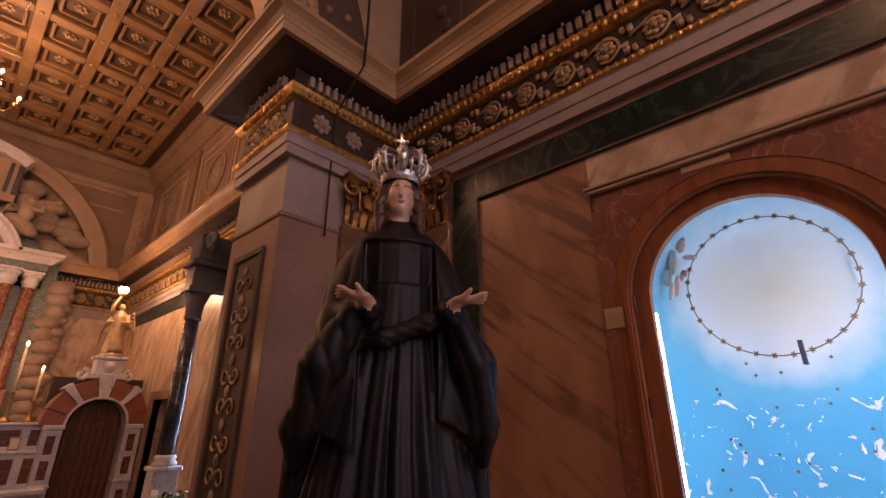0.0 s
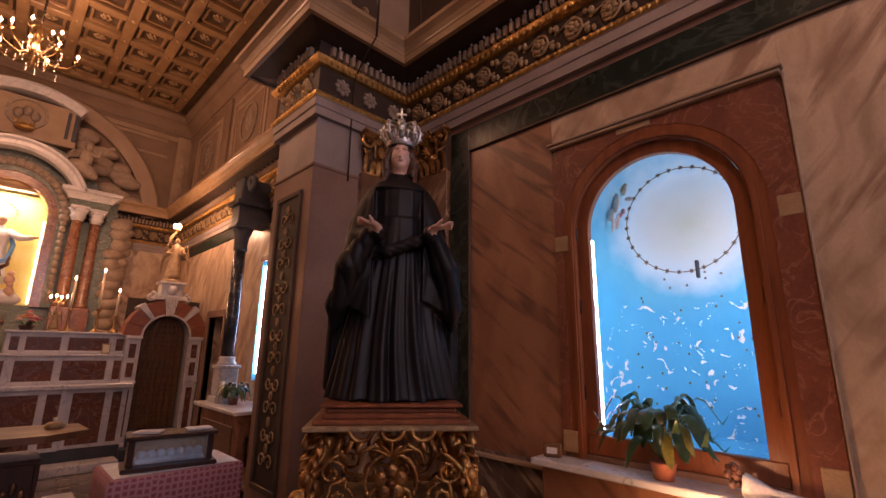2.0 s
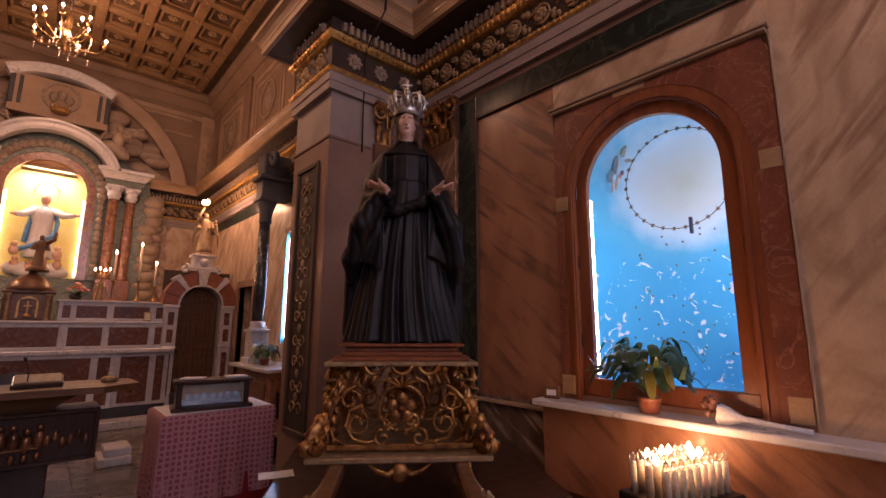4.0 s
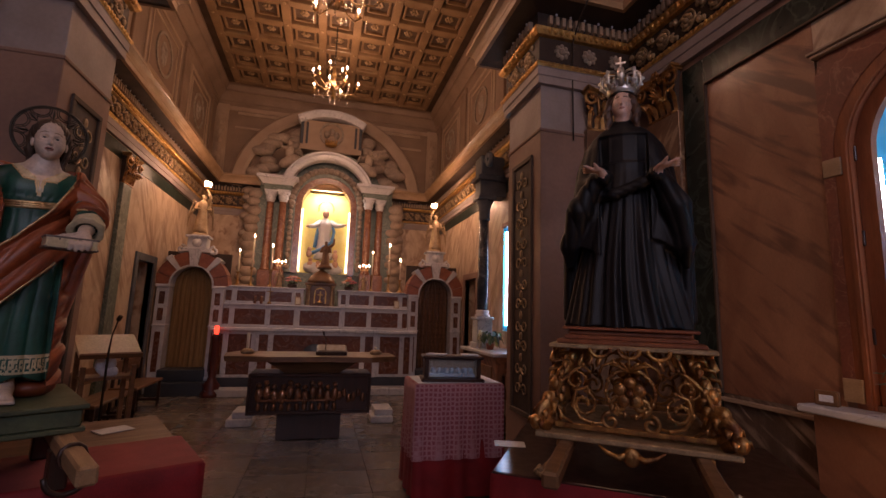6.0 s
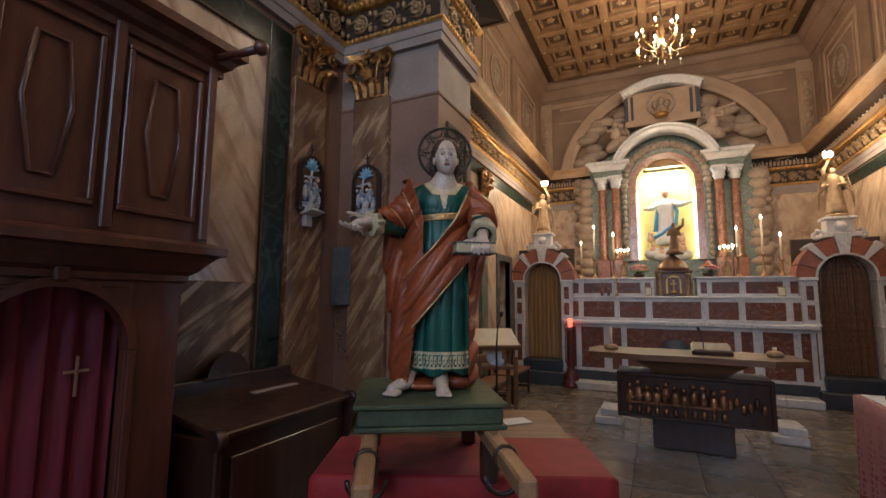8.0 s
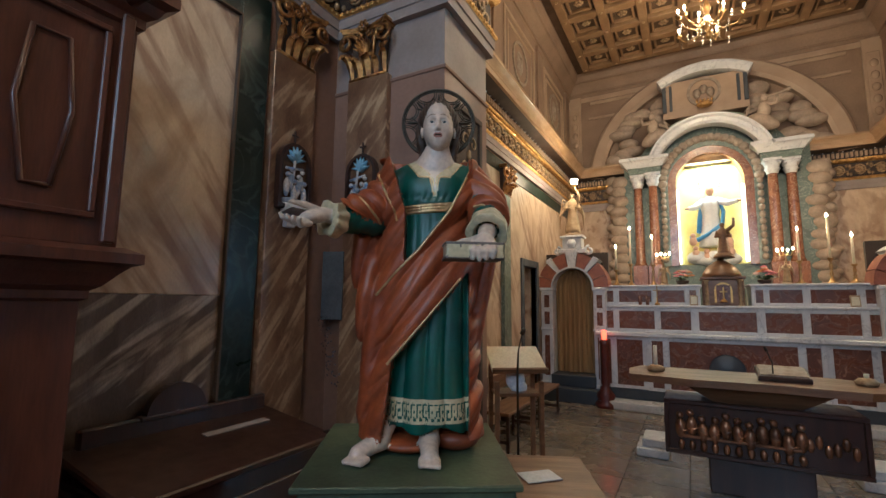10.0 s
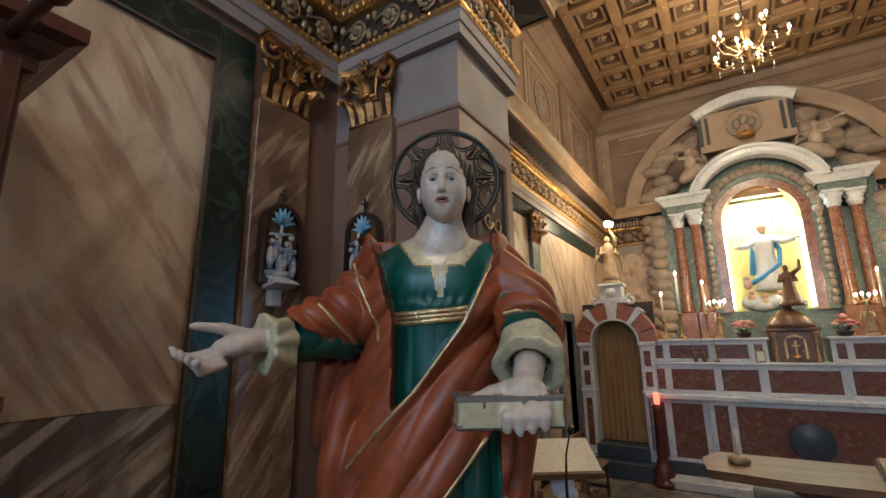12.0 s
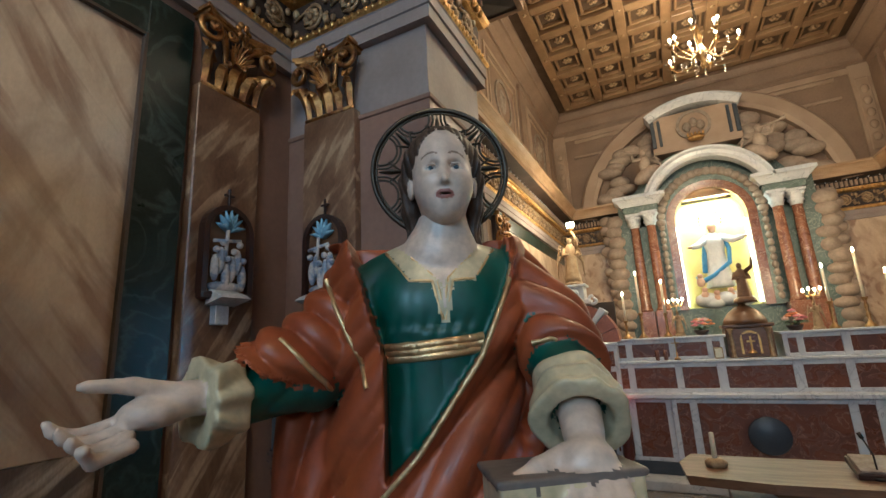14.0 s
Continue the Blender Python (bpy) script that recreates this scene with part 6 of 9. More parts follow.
ol = [(-1.05, -0.12), (-0.5, -0.2), (0.2, -0.16), (0.75, -0.2), (1.08, -0.02), (1.05, 0.5), (0.6, 0.62), (-0.5, 0.6), (-1.0, 0.62), (-1.1, 0.3)]
lo = [b.verts.new((x * 0.985, y, 1.0)) for x, y in ol]
hi = [b.verts.new((x, y, 1.065)) for x, y in ol]
b.faces.new(lo[::-1])
b.faces.new(hi)
for k in range(len(ol)):
    b.faces.new((lo[k], lo[(k + 1) % len(ol)], hi[(k + 1) % len(ol)], hi[k]))
part("tabletop", b, WOOD_MID, fa, "thick brown wooden slab with a rough edge")
for sx in (-1, 1):
    bm = bmesh.new()
    span(bm, (0, 0, 0), (0.34, 0.5, 0.1), 0.012)
    span(bm, (0.06, 0.06, 0.1), (0.34, 0.5, 0.19), 0.012)
    single("step", bm, WHITE_MARBLE, "white marble step blocks beside the wooden altar", "step", pose(-1.15 if sx < 0 else 0.85, 5.6, 0), kind="structure")
bk = thing("missal", pose(0.2, 4.95, 1.067), "dark covered book on a low stand", "book")
b = bmesh.new()
box(b, (0, 0, 0.05), (0.4, 0.28, 0.05), pose(0, 0, 0, 14), 0.008)
part("cover", b, WOOD_DARK, bk)
b = bmesh.new()
box(b, (0, 0.0, 0.08), (0.36, 0.25, 0.02), pose(0, 0, 0, 14), 0.006)
part("page_block", b, STUCCO, bk)
mc = thing("table_microphone", pose(0.12, 4.85, 1.067), "black gooseneck microphone standing on the altar table", "microphone")
b = bmesh.new()
lathe(b, [(0.05, 0), (0.05, 0.02), (0.012, 0.03)], 14)
part("foot", b, CHAIN, mc)
b = bmesh.new()
tube(b, [(0, 0, 0.03), (0, 0.02, 0.16), (-0.03, 0.05, 0.26)], 0.006, 6)
tube(b, [(-0.03, 0.05, 0.26), (-0.045, 0.06, 0.3)], 0.014, 8)
part("neck", b, CHAIN, mc)
for x, y in ((-0.86, 4.95), (0.8, 5.0)):
    dc = thing("altar_candle", pose(x, y, 1.067), "short white candle in a gilded dish on the altar table", "candle", "altar table candles")
    b = bmesh.new()
    lathe(b, [(0.07, 0), (0.08, 0.03), (0.05, 0.06), (0.02, 0.065)], 14, lobes=7, depth=0.1)
    part("dish", b, GOLD_DULL, dc)
    b = bmesh.new()
    lathe(b, [(0.02, 0.05), (0.019, 0.26 if x < 0 else 0.1), (0.0, 0.262 if x < 0 else 0.102)], 12)
    part("candle", b, WAX, dc)

# ---- carved statues: solid bodies blended from simple ones and skinned as one mesh ----
def surface(f, lo, h):
    """The skin of the solid f < 0 on a grid from lo with step h: vertices and four-sided faces."""
    s = f < 0
    n = f.shape
    cell = np.zeros([k - 1 for k in n], dtype=int)
    corners = [(i, j, k) for i in (0, 1) for j in (0, 1) for k in (0, 1)]
    cut = lambda a, c: a[c[0]:n[0] - 1 + c[0], c[1]:n[1] - 1 + c[1], c[2]:n[2] - 1 + c[2]]
    for c in corners:
        cell += cut(s, c)
    idx = np.argwhere((cell > 0) & (cell < 8))
    number = -np.ones(cell.shape, dtype=int)
    number[tuple(idx.T)] = np.arange(len(idx))
    acc, cnt = np.zeros((len(idx), 3)), np.zeros(len(idx))
    for a in corners:
        for ax in range(3):
            if a[ax]:
                continue
            b = list(a)
            b[ax] = 1
            fa, fb = f[tuple((idx + a).T)], f[tuple((idx + b).T)]
            on = (fa < 0) != (fb < 0)
            t = np.where(on, fa / np.where(on, fa - fb, 1), 0)
            p = np.tile(np.array(a, float), (len(idx), 1))
            p[:, ax] = t
            acc[on] += p[on]
            cnt[on] += 1
    verts = np.array(lo) + h * (idx + acc / cnt[:, None])
    faces = []
    for ax in range(3):
        u, w = (ax + 1) % 3, (ax + 2) % 3
        sl0, sl1 = [slice(None)] * 3, [slice(None)] * 3
        sl0[ax], sl1[ax] = slice(0, -1), slice(1, None)
        e = np.argwhere(s[tuple(sl0)] != s[tuple(sl1)])
        e = e[(e[:, u] > 0) & (e[:, w] > 0) & (e[:, u] < n[u] - 1) & (e[:, w] < n[w] - 1)]
        du, dw = np.eye(3, dtype=int)[u], np.eye(3, dtype=int)[w]
        q = np.stack([number[tuple((e - d).T)] for d in (0 * du, du, du + dw, dw)], 1)
        flip = s[tuple(e.T)]
        q[flip] = q[flip][:, ::-1]
        faces.append(q[(q >= 0).all(1)])
    return verts, np.concatenate(faces)[:, ::-1]


class Solid:
    """A grid of points and the simple bodies on it."""

    def __init__(self, lo, hi, h):
        self.lo, self.h = lo, h
        ax = [np.arange(a, b, h, dtype=np.float32) for a, b in zip(lo, hi)]
        self.x, self.y, self.z = np.meshgrid(*ax, indexing="ij")

    def ell(self, c, r):
        x, y, z = (self.x - c[0]) / r[0], (self.y - c[1]) / r[1], (self.z - c[2]) / r[2]
        k = np.sqrt(x * x + y * y + z * z)
        g = np.sqrt((x / r[0]) ** 2 + (y / r[1]) ** 2 + (z / r[2]) ** 2) + 1e-9
        return k * (k - 1) / g

    def rod(self, a, b, ra, rb=None, sy=1.0):
        rb = ra if rb is None else rb
        d = [q - p for p, q in zip(a, b)]
        l2 = sum(v * v for v in d)
        t = np.clip(((self.x - a[0]) * d[0] + (self.y - a[1]) * d[1] + (self.z - a[2]) * d[2]) / l2, 0, 1)
        return np.sqrt((self.x - a[0] - t * d[0]) ** 2 + ((self.y - a[1] - t * d[1]) / sy) ** 2 + (self.z - a[2] - t * d[2]) ** 2) - (ra + (rb - ra) * t)

    def chain(self, pts, radii, k=0.02, sy=1.0):
        f = None
        for a, b, ra, rb in zip(pts, pts[1:], radii, radii[1:]):
            g = self.rod(a, b, ra, rb, sy)
            f = g if f is None else blend_min(f, g, k)
        return f

    def brick(self, c, s, rot=0.0):
        ca, sa = math.cos(rot), math.sin(rot)
        x, y = (self.x - c[0]) * ca + (self.y - c[1]) * sa, -(self.x - c[0]) * sa + (self.y - c[1]) * ca
        q = [np.abs(x) - s[0], np.abs(y) - s[1], np.abs(self.z - c[2]) - s[2]]
        return np.maximum(np.maximum(q[0], q[1]), q[2])


def blend_min(a, b, k=0.02):
    t = np.clip(0.5 + 0.5 * (b - a) / k, 0, 1)
    return b + (a - b) * t - k * t * (1 - t)


def blend_all(fs, k=0.02):
    f = fs[0]
    for g in fs[1:]:
        f = blend_min(f, g, k)
    return f


def skin_of(solid, groups, paint):
    """Vertices, faces and a material for each face; groups: one solid per paint, paint(points, owner) may repaint."""
    best = np.minimum.reduce(groups)
    v, q = surface(best, solid.lo, solid.h)
    cell = np.clip(np.round((v - np.array(solid.lo)) / solid.h).astype(int), 0, np.array(best.shape) - 1)
    owner = np.argmin(np.stack([g[tuple(cell.T)] for g in groups]), 0)
    owner = paint(v, owner)
    c = v[q].mean(1)
    fo = paint(c, owner[q[:, 0]])
    return v, q, fo


def carved(name, pieces, materials, label, m):
    """One mesh object from several skins."""
    vs, fs, ms, base = [], [], [], 0
    for v, q, o in pieces:
        vs.append(v)
        fs.append(q + base)
        ms.append(o)
        base += len(v)
    me = bpy.data.meshes.new(name)
    fl = np.concatenate(fs)
    me.from_pydata(np.concatenate(vs).tolist(), [], fl.tolist())
    for mm in materials:
        me.materials.append(mm)
    me.polygons.foreach_set("material_index", np.concatenate(ms).astype(np.int32))
    me.polygons.foreach_set("use_smooth", np.ones(len(fl), dtype=bool))
    me.update()
    ob = new(name, me)
    ob.matrix_world = m
    return tagged(ob, label, "statue")


GREEN_PAINT = mat("dark_green_painted_wood", (0.008, 0.085, 0.058), 0.45, other=(0.005, 0.055, 0.04), scale=7, bump=0.1, fine=40, coat=0.12)
RUST_PAINT = mat("rust_orange_painted_wood", (0.33, 0.078, 0.019), 0.5, other=(0.22, 0.045, 0.012), scale=7, bump=0.12, fine=35, coat=0.12)
CREAM_PAINT = mat("cream_gilt_paint", (0.66, 0.55, 0.34), 0.4, 0.1, other=(0.5, 0.44, 0.28), scale=10, bump=0.08, coat=0.2)
FLESH_PAINT = mat("pale_flesh_painted_wood", (0.66, 0.53, 0.43), 0.42, other=(0.57, 0.45, 0.36), scale=7, bump=0.05, coat=0.18)
HAIR_PAINT = mat("dark_brown_painted_hair", (0.075, 0.045, 0.028), 0.5, other=(0.045, 0.026, 0.016), scale=22, stretch=(1, 1, 0.3), bump=0.4, fine=70)
LIP_PAINT = mat("muted_red_paint", (0.46, 0.19, 0.15), 0.35, bump=0.02)
EYE_WHITE = mat("painted_eye_white", (0.62, 0.6, 0.58), 0.2, bump=0)
EYE_DARK = mat("painted_grey_blue_iris", (0.06, 0.085, 0.11), 0.15, bump=0)
BLUSH = mat("pink_flesh_paint", (0.68, 0.49, 0.41), 0.3, bump=0.03, coat=0.4)
BROW_PAINT = mat("thin_brown_brow_paint", (0.3, 0.2, 0.14), 0.5, bump=0.02)
BOOK_COVER = mat("grey_brown_book_cover", (0.16, 0.13, 0.115), 0.5, other=(0.11, 0.09, 0.08), scale=9)
HEM_GILT = mat("worn_gilt_hem", (0.72, 0.52, 0.26), 0.34, 0.75, other=(0.42, 0.25, 0.11), scale=30, mix=(0.45, 0.7), bump=0.25, fine=120)
FLESH_ROSY = mat("rosy_flesh_painted_wood", (0.72, 0.46, 0.36), 0.35, other=(0.64, 0.39, 0.3), scale=8, bump=0.03, coat=0.3)
HAIR_BROWN = mat("brown_curled_hair", (0.07, 0.03, 0.016), 0.45, other=(0.06, 0.027, 0.015), scale=24, bump=0.3, fine=80)
HALO_METAL = mat("dark_patinated_metal", (0.09, 0.075, 0.055), 0.4, 0.8, other=(0.05, 0.04, 0.03), scale=15)


def crease(u, sharp=0.6):
    """Rounded ridges with narrow valleys between them, 0 to 1."""
    return np.abs(np.sin(u)) ** sharp


def john_statue(m):
    g = Solid((-0.6, -0.42, -0.01), (0.36, 0.22, 1.23), 0.0056)
    x, y, z = g.x, g.y, g.z
    th = np.arctan2(x, -y)
    # dress: gathered under the belt, hanging in upright pleats
    rz = 0.125 + 0.045 * np.clip((0.9 - z) / 0.75, 0, 1) ** 1.1
    pleat = 0.016 * (crease(th * 5.5 + 0.5 * np.sin(z * 6) + 0.4) - 0.6) * np.clip((0.93 - z) / 0.3, 0.25, 1)
    skirt = (np.hypot(x / 1.08, y / 0.86) - rz - pleat) * 0.75
    skirt = np.maximum(np.maximum(skirt, z - 0.98), 0.1 + 0.014 * np.sin(th * 5) - z)
    torso = blend_all([g.ell((0.005, -0.005, 1.03), (0.132, 0.095, 0.17)), g.rod((-0.1, 0.0, 1.105), (0.11, 0.0, 1.105), 0.055),
                       g.ell((-0.05, -0.05, 1.035), (0.065, 0.05, 0.07)), g.ell((0.06, -0.05, 1.035), (0.065, 0.05, 0.07))], 0.05)
    torso = torso - 0.006 * (crease(th * 13 + 2.0 * np.sin(z * 22)) - 0.5) * np.clip((1.035 - z) / 0.05, 0, 1) * np.clip((z - 0.9) / 0.05, 0, 1)
    arm_l = g.chain([(-0.14, 0.0, 1.08), (-0.245, -0.05, 0.905), (-0.375, -0.175, 0.89)], [0.055, 0.047, 0.045])
    arm_r = g.chain([(0.14, 0.0, 1.09), (0.225, -0.08, 0.93), (0.215, -0.18, 0.87)], [0.06, 0.058, 0.05])
    arm_l = np.maximum(arm_l, -0.6 * (x + 0.35) - 0.75 * (y + 0.15) - 0.02)
    cuts = 0.006 * crease(x * 45 - z * 40 + np.sin(y * 30))
    dress = blend_all([skirt, torso, arm_l - cuts, arm_r - cuts], 0.025)
    # mantle: each drape with folds that run its own way, cut to its outline
    w = x * 0.75 - z * 0.66
    slant = 0.025 * (crease(w * 32 + 0.9 * np.sin(x * 5 + z * 2.4) + 0.4, 0.8) - 0.5) + 0.009 * crease(w * 50 + 1.6 * np.sin(z * 9))
    down = 0.027 * (crease(x * 38 - z * 6.5 + 0.7 * np.sin(z * 5), 0.8) - 0.5)
    wrap = (np.hypot((x + 0.035) / 1.18, y / 0.95) - rz - 0.026 - slant) * 0.75
    chest = torso - 0.03 - slant * 0.8
    edge_l = -0.64 * (x + 0.315) - 0.77 * (z - 0.945) + 0.008 * np.sin(y * 40)
    sleeve_l = g.chain([(-0.15, 0.012, 1.1), (-0.25, -0.04, 0.955), (-0.345, -0.135, 0.915)], [0.076, 0.078, 0.068]) - 0.019 * (crease(edge_l * 52 + 0.8 * np.sin(y * 16 + x * 5), 0.8) - 0.5)
    sleeve_l = np.maximum(sleeve_l, edge_l * 0.9)
    edge_r = -0.17 * (x - 0.23) - 0.83 * (y + 0.09) - 0.53 * (z - 0.92)
    sleeve_r = g.chain([(0.13, 0.012, 1.105), (0.215, -0.04, 0.985), (0.232, -0.1, 0.92)], [0.08, 0.08, 0.074]) - 0.019 * (crease(edge_r * 50 + 1.0 * np.sin(x * 16 + z * 5)) - 0.5)
    sleeve_r = np.maximum(sleeve_r, (edge_r - 0.028) * 0.9)
    hang = g.chain([(-0.29, 0.0, 0.86), (-0.24, -0.01, 0.6), (-0.19, -0.03, 0.3), (-0.205, -0.03, 0.14)], [0.05, 0.072, 0.08, 0.07]) - down
    tail = g.chain([(0.21, 0.03, 0.9), (0.15, 0.06, 0.5), (0.13, 0.07, 0.14)], [0.075, 0.07, 0.06]) - down
    body_m = blend_all([chest, wrap, hang, tail], 0.025)
    body_m = np.maximum(body_m, np.maximum(z - 1.18, 0.06 - z))
    rim = np.interp(x, [-0.24, -0.147, -0.046, 0.072, 0.13, 0.156, 0.17], [0.585, 0.693, 0.79, 0.946, 1.07, 1.13, 1.4]).astype(np.float32)
    up = (z - rim) / 1.7
    low = ((0.672 + 1.18 * (x - 0.121)) - z) / 1.55
    band = np.maximum(up, low)
    xl = np.where(z > 0.7, -0.102 - 0.3 * np.clip(z - 0.93, 0, 1), -0.102 - 0.12 * (0.7 - z))
    left = x - xl
    hangr = np.maximum(0.15 - x, z - 0.75)
    mask = np.where(y > 0.035, -0.05, np.minimum(np.minimum(band, left), hangr))
    gap_l = g.rod((-0.27, -0.09, 0.895), (-0.44, -0.25, 0.89), 0.064, 0.075)
    gap_r = g.rod((0.228, -0.15, 0.89), (0.2, -0.32, 0.8), 0.066, 0.09)
    body_m = np.maximum(np.maximum(body_m, mask), np.maximum(-gap_l, -gap_r))
    mantle = np.minimum(body_m, np.minimum(sleeve_l, sleeve_r))
    mantle = np.where((y < 0.03) & (x > xl) & (x < 0.15) & (up > 0), np.maximum(mantle, 0.01), mantle)
    # turned-back cuffs, hands, book
    al = -0.6 * (x + 0.35) - 0.75 * (y + 0.15)
    ar = -0.17 * (x - 0.222) - 0.83 * (y + 0.155) - 0.53 * (z - 0.885)
    ruffle_l = 0.006 * np.sin(np.arctan2(z - 0.888, x + 0.37) * 7)
    ruffle_r = 0.005 * np.sin(ar * 150) + 0.003 * np.sin(np.arctan2(z - 0.86, x - 0.215) * 6)
    cuff_l = np.maximum(g.rod((-0.34, -0.14, 0.887), (-0.405, -0.215, 0.89), 0.062, 0.07) - ruffle_l, -g.rod((-0.385, -0.19, 0.89), (-0.46, -0.28, 0.885), 0.033, 0.06))
    cuff_l = np.maximum(cuff_l, np.maximum(0.012 - al, al - 0.07))
    cuff_r = np.maximum(g.rod((0.222, -0.15, 0.888), (0.208, -0.225, 0.84), 0.062, 0.074) - ruffle_r, -g.rod((0.212, -0.205, 0.85), (0.2, -0.28, 0.8), 0.042, 0.062))
    cuff_r = np.maximum(cuff_r, np.maximum(0.0 - ar, ar - 0.1))
    cuff = np.minimum(cuff_l, cuff_r)
    fingers = []
    for k in range(4):
        bx, by, bz = -0.468 + 0.015 * k, -0.268 - 0.016 * k, 0.876 - 0.009 * k
        fingers.append(g.chain([(bx, by, bz), (bx - 0.036 + 0.004 * k, by - 0.034, bz - 0.012), (bx - 0.054 + 0.01 * k, by - 0.052, bz - 0.004 + 0.003 * k), (bx - 0.06 + 0.014 * k, by - 0.058, bz + 0.008)], [0.0105, 0.0092, 0.0084, 0.0065], 0.004))
    hand_l = blend_all([g.chain([(-0.35, -0.165, 0.892), (-0.4, -0.228, 0.9)], [0.031, 0.026]), g.ell((-0.435, -0.258, 0.884), (0.042, 0.04, 0.024))], 0.025)
    thumb = g.chain([(-0.408, -0.232, 0.908), (-0.452, -0.275, 0.924), (-0.492, -0.318, 0.928)], [0.016, 0.0125, 0.0085], 0.006)
    hand_l = blend_all([hand_l, thumb] + fingers, 0.005)
    hand_r = blend_all([g.chain([(0.215, -0.2, 0.855), (0.2, -0.26, 0.82)], [0.036, 0.031]), g.ell((0.188, -0.302, 0.79), (0.042, 0.032, 0.034))], 0.02)
    for k in range(4):
        hand_r = blend_min(hand_r, g.chain([(0.157 + 0.021 * k, -0.322, 0.782 - 0.003 * abs(k - 1.5)), (0.148 + 0.023 * k, -0.352, 0.752), (0.146 + 0.023 * k, -0.35, 0.724 + 0.004 * abs(k - 1))], [0.0125, 0.0115, 0.0085], 0.006), 0.008)
    hand_r = blend_min(hand_r, g.chain([(0.158, -0.29, 0.8), (0.118, -0.308, 0.79), (0.09, -0.318, 0.782)], [0.0145, 0.0125, 0.009], 0.006), 0.01)
    toes = []
    for k in range(5):
        toes.append(g.chain([(-0.27 + 0.014 * k - 0.005, -0.17 - 0.007 * k, 0.02), (-0.3 + 0.016 * k, -0.205 - 0.007 * k, 0.014)], [0.013, 0.009]))
        toes.append(g.chain([(-0.024 + 0.014 * k, -0.2, 0.02), (-0.026 + 0.016 * k, -0.236 - 0.004 * abs(k - 1), 0.014)], [0.013, 0.009]))
    feet = blend_all([g.chain([(-0.15, -0.02, 0.14), (-0.19, -0.09, 0.055), (-0.258, -0.165, 0.03)], [0.036, 0.035, 0.03]), g.chain([(0.0, -0.03, 0.16), (0.0, -0.1, 0.055), (0.004, -0.19, 0.03)], [0.038, 0.036, 0.032])], 0.02)
    feet = blend_all([feet] + toes, 0.008)
    neck_base = g.ell((0.008, -0.03, 1.135), (0.085, 0.064, 0.075))
    neck = blend_min(g.chain([(0.01, -0.01, 1.12), (0.018, -0.045, 1.22)], [0.056, 0.05]), neck_base, 0.04)
    skin = np.minimum.reduce([hand_l, hand_r, feet, neck])
    pages = g.brick((0.15, -0.292, 0.757), (0.1, 0.052, 0.022), 0.12)
    covers = np.minimum(g.brick((0.15, -0.286, 0.782), (0.106, 0.058, 0.005), 0.12), g.brick((0.15, -0.286, 0.731), (0.106, 0.058, 0.005), 0.12))
    cushion = np.minimum(g.ell((0.1, 0.02, 0.045), (0.1, 0.1, 0.05)), g.ell((-0.08, 0.0, 0.03), (0.13, 0.12, 0.035)))
    groups = [dress, mantle, np.minimum(cuff, pages), skin, covers, cushion]

    def paint(p, o):
        o = o.copy()
        px, py, pz = p.T
        t = np.arctan2(px, -py)
        a = np.abs(px - 0.008)
        d = (o == 0) | (o == 3)
        front = d & (py < 0.04) & (pz > 0.98) & (pz < 1.2)
        inner = 1.088 + 1.0 * (a - 0.012)
        flap = (pz > np.where(a < 0.062, 1.084, 1.084 + (a - 0.062) * 1.5)) & (a < 0.125)
        tongue = (a < 0.02 - 0.16 * np.clip(1.085 - pz, 0, 0.1)) & (pz > 1.005)
        o[front & (flap | tongue)] = 2
        o[front & (pz > inner) & (a < 0.12)] = 3
        o[front & (a < 0.005) & (pz > 1.03)] = 3
        d = o == 0
        fr = t * 7 - np.floor(t * 7)
        zz = (pz - 0.13) / 0.085
        inside = (zz > 0) & (zz < 1)
        key = ((zz > 0.86) & (zz < 1.0)) | ((zz < 0.12) & (zz > 0)) | (inside & (((fr < 0.13) & (zz < 0.75)) | ((fr < 0.66) & (zz > 0.62) & (zz < 0.75)) | ((fr > 0.53) & (fr < 0.66) & (zz > 0.3)) | ((fr > 0.28) & (fr < 0.66) & (zz > 0.28) & (zz < 0.42)) | ((fr > 0.13) & (zz < 0.24) & (zz > 0.12) & (fr > 0.8))))
        o[d & key & (px < 0.15)] = 2
        o[o == 5] = 1
        return o

    body = skin_of(g, groups, paint)
    # gilded hems laid along the mantle's edges
    cb = bmesh.new()

    def hem(line, r=0.0055, flat=1.0, field=mantle, out=0.001):
        pts = []
        for k in range(49):
            t = k / 48 * (len(line) - 1)
            i0 = min(int(t), len(line) - 2)
            u, w_ = [a + (c_ - a) * (t - i0) for a, c_ in zip(line[i0], line[i0 + 1])]
            ix, iz = int(round((u - g.lo[0]) / g.h)), int(round((w_ - g.lo[2]) / g.h))
            col = field[ix, :, iz] < 0
            if col.any():
                pts.append([u, g.lo[1] + g.h * int(np.argmax(col)), w_])
        ys = [p[1] for p in pts]
        for k, p in enumerate(pts):
            near = ys[max(0, k - 3):k + 4]
            p[1] = sum(near) / len(near) - out
        if len(pts) > 5:
            tube(cb, pts, r, 8, flat)

    both = np.minimum(dress, skin)
    for s in (-1, 1):
        hem([(0.008 + s * a, zz) for a, zz in ((0.112, 1.152), (0.088, 1.118), (0.064, 1.084), (0.04, 1.084), (0.02, 1.082), (0.013, 1.05), (0.002, 1.006))], 0.0032, 1.0, both, 0.001)
        hem([(0.008 + s * a, zz) for a, zz in ((0.06, 1.135), (0.03, 1.106), (0.012, 1.088), (0.006, 1.06), (0.003, 1.03))], 0.0026, 1.0, both, 0.001)
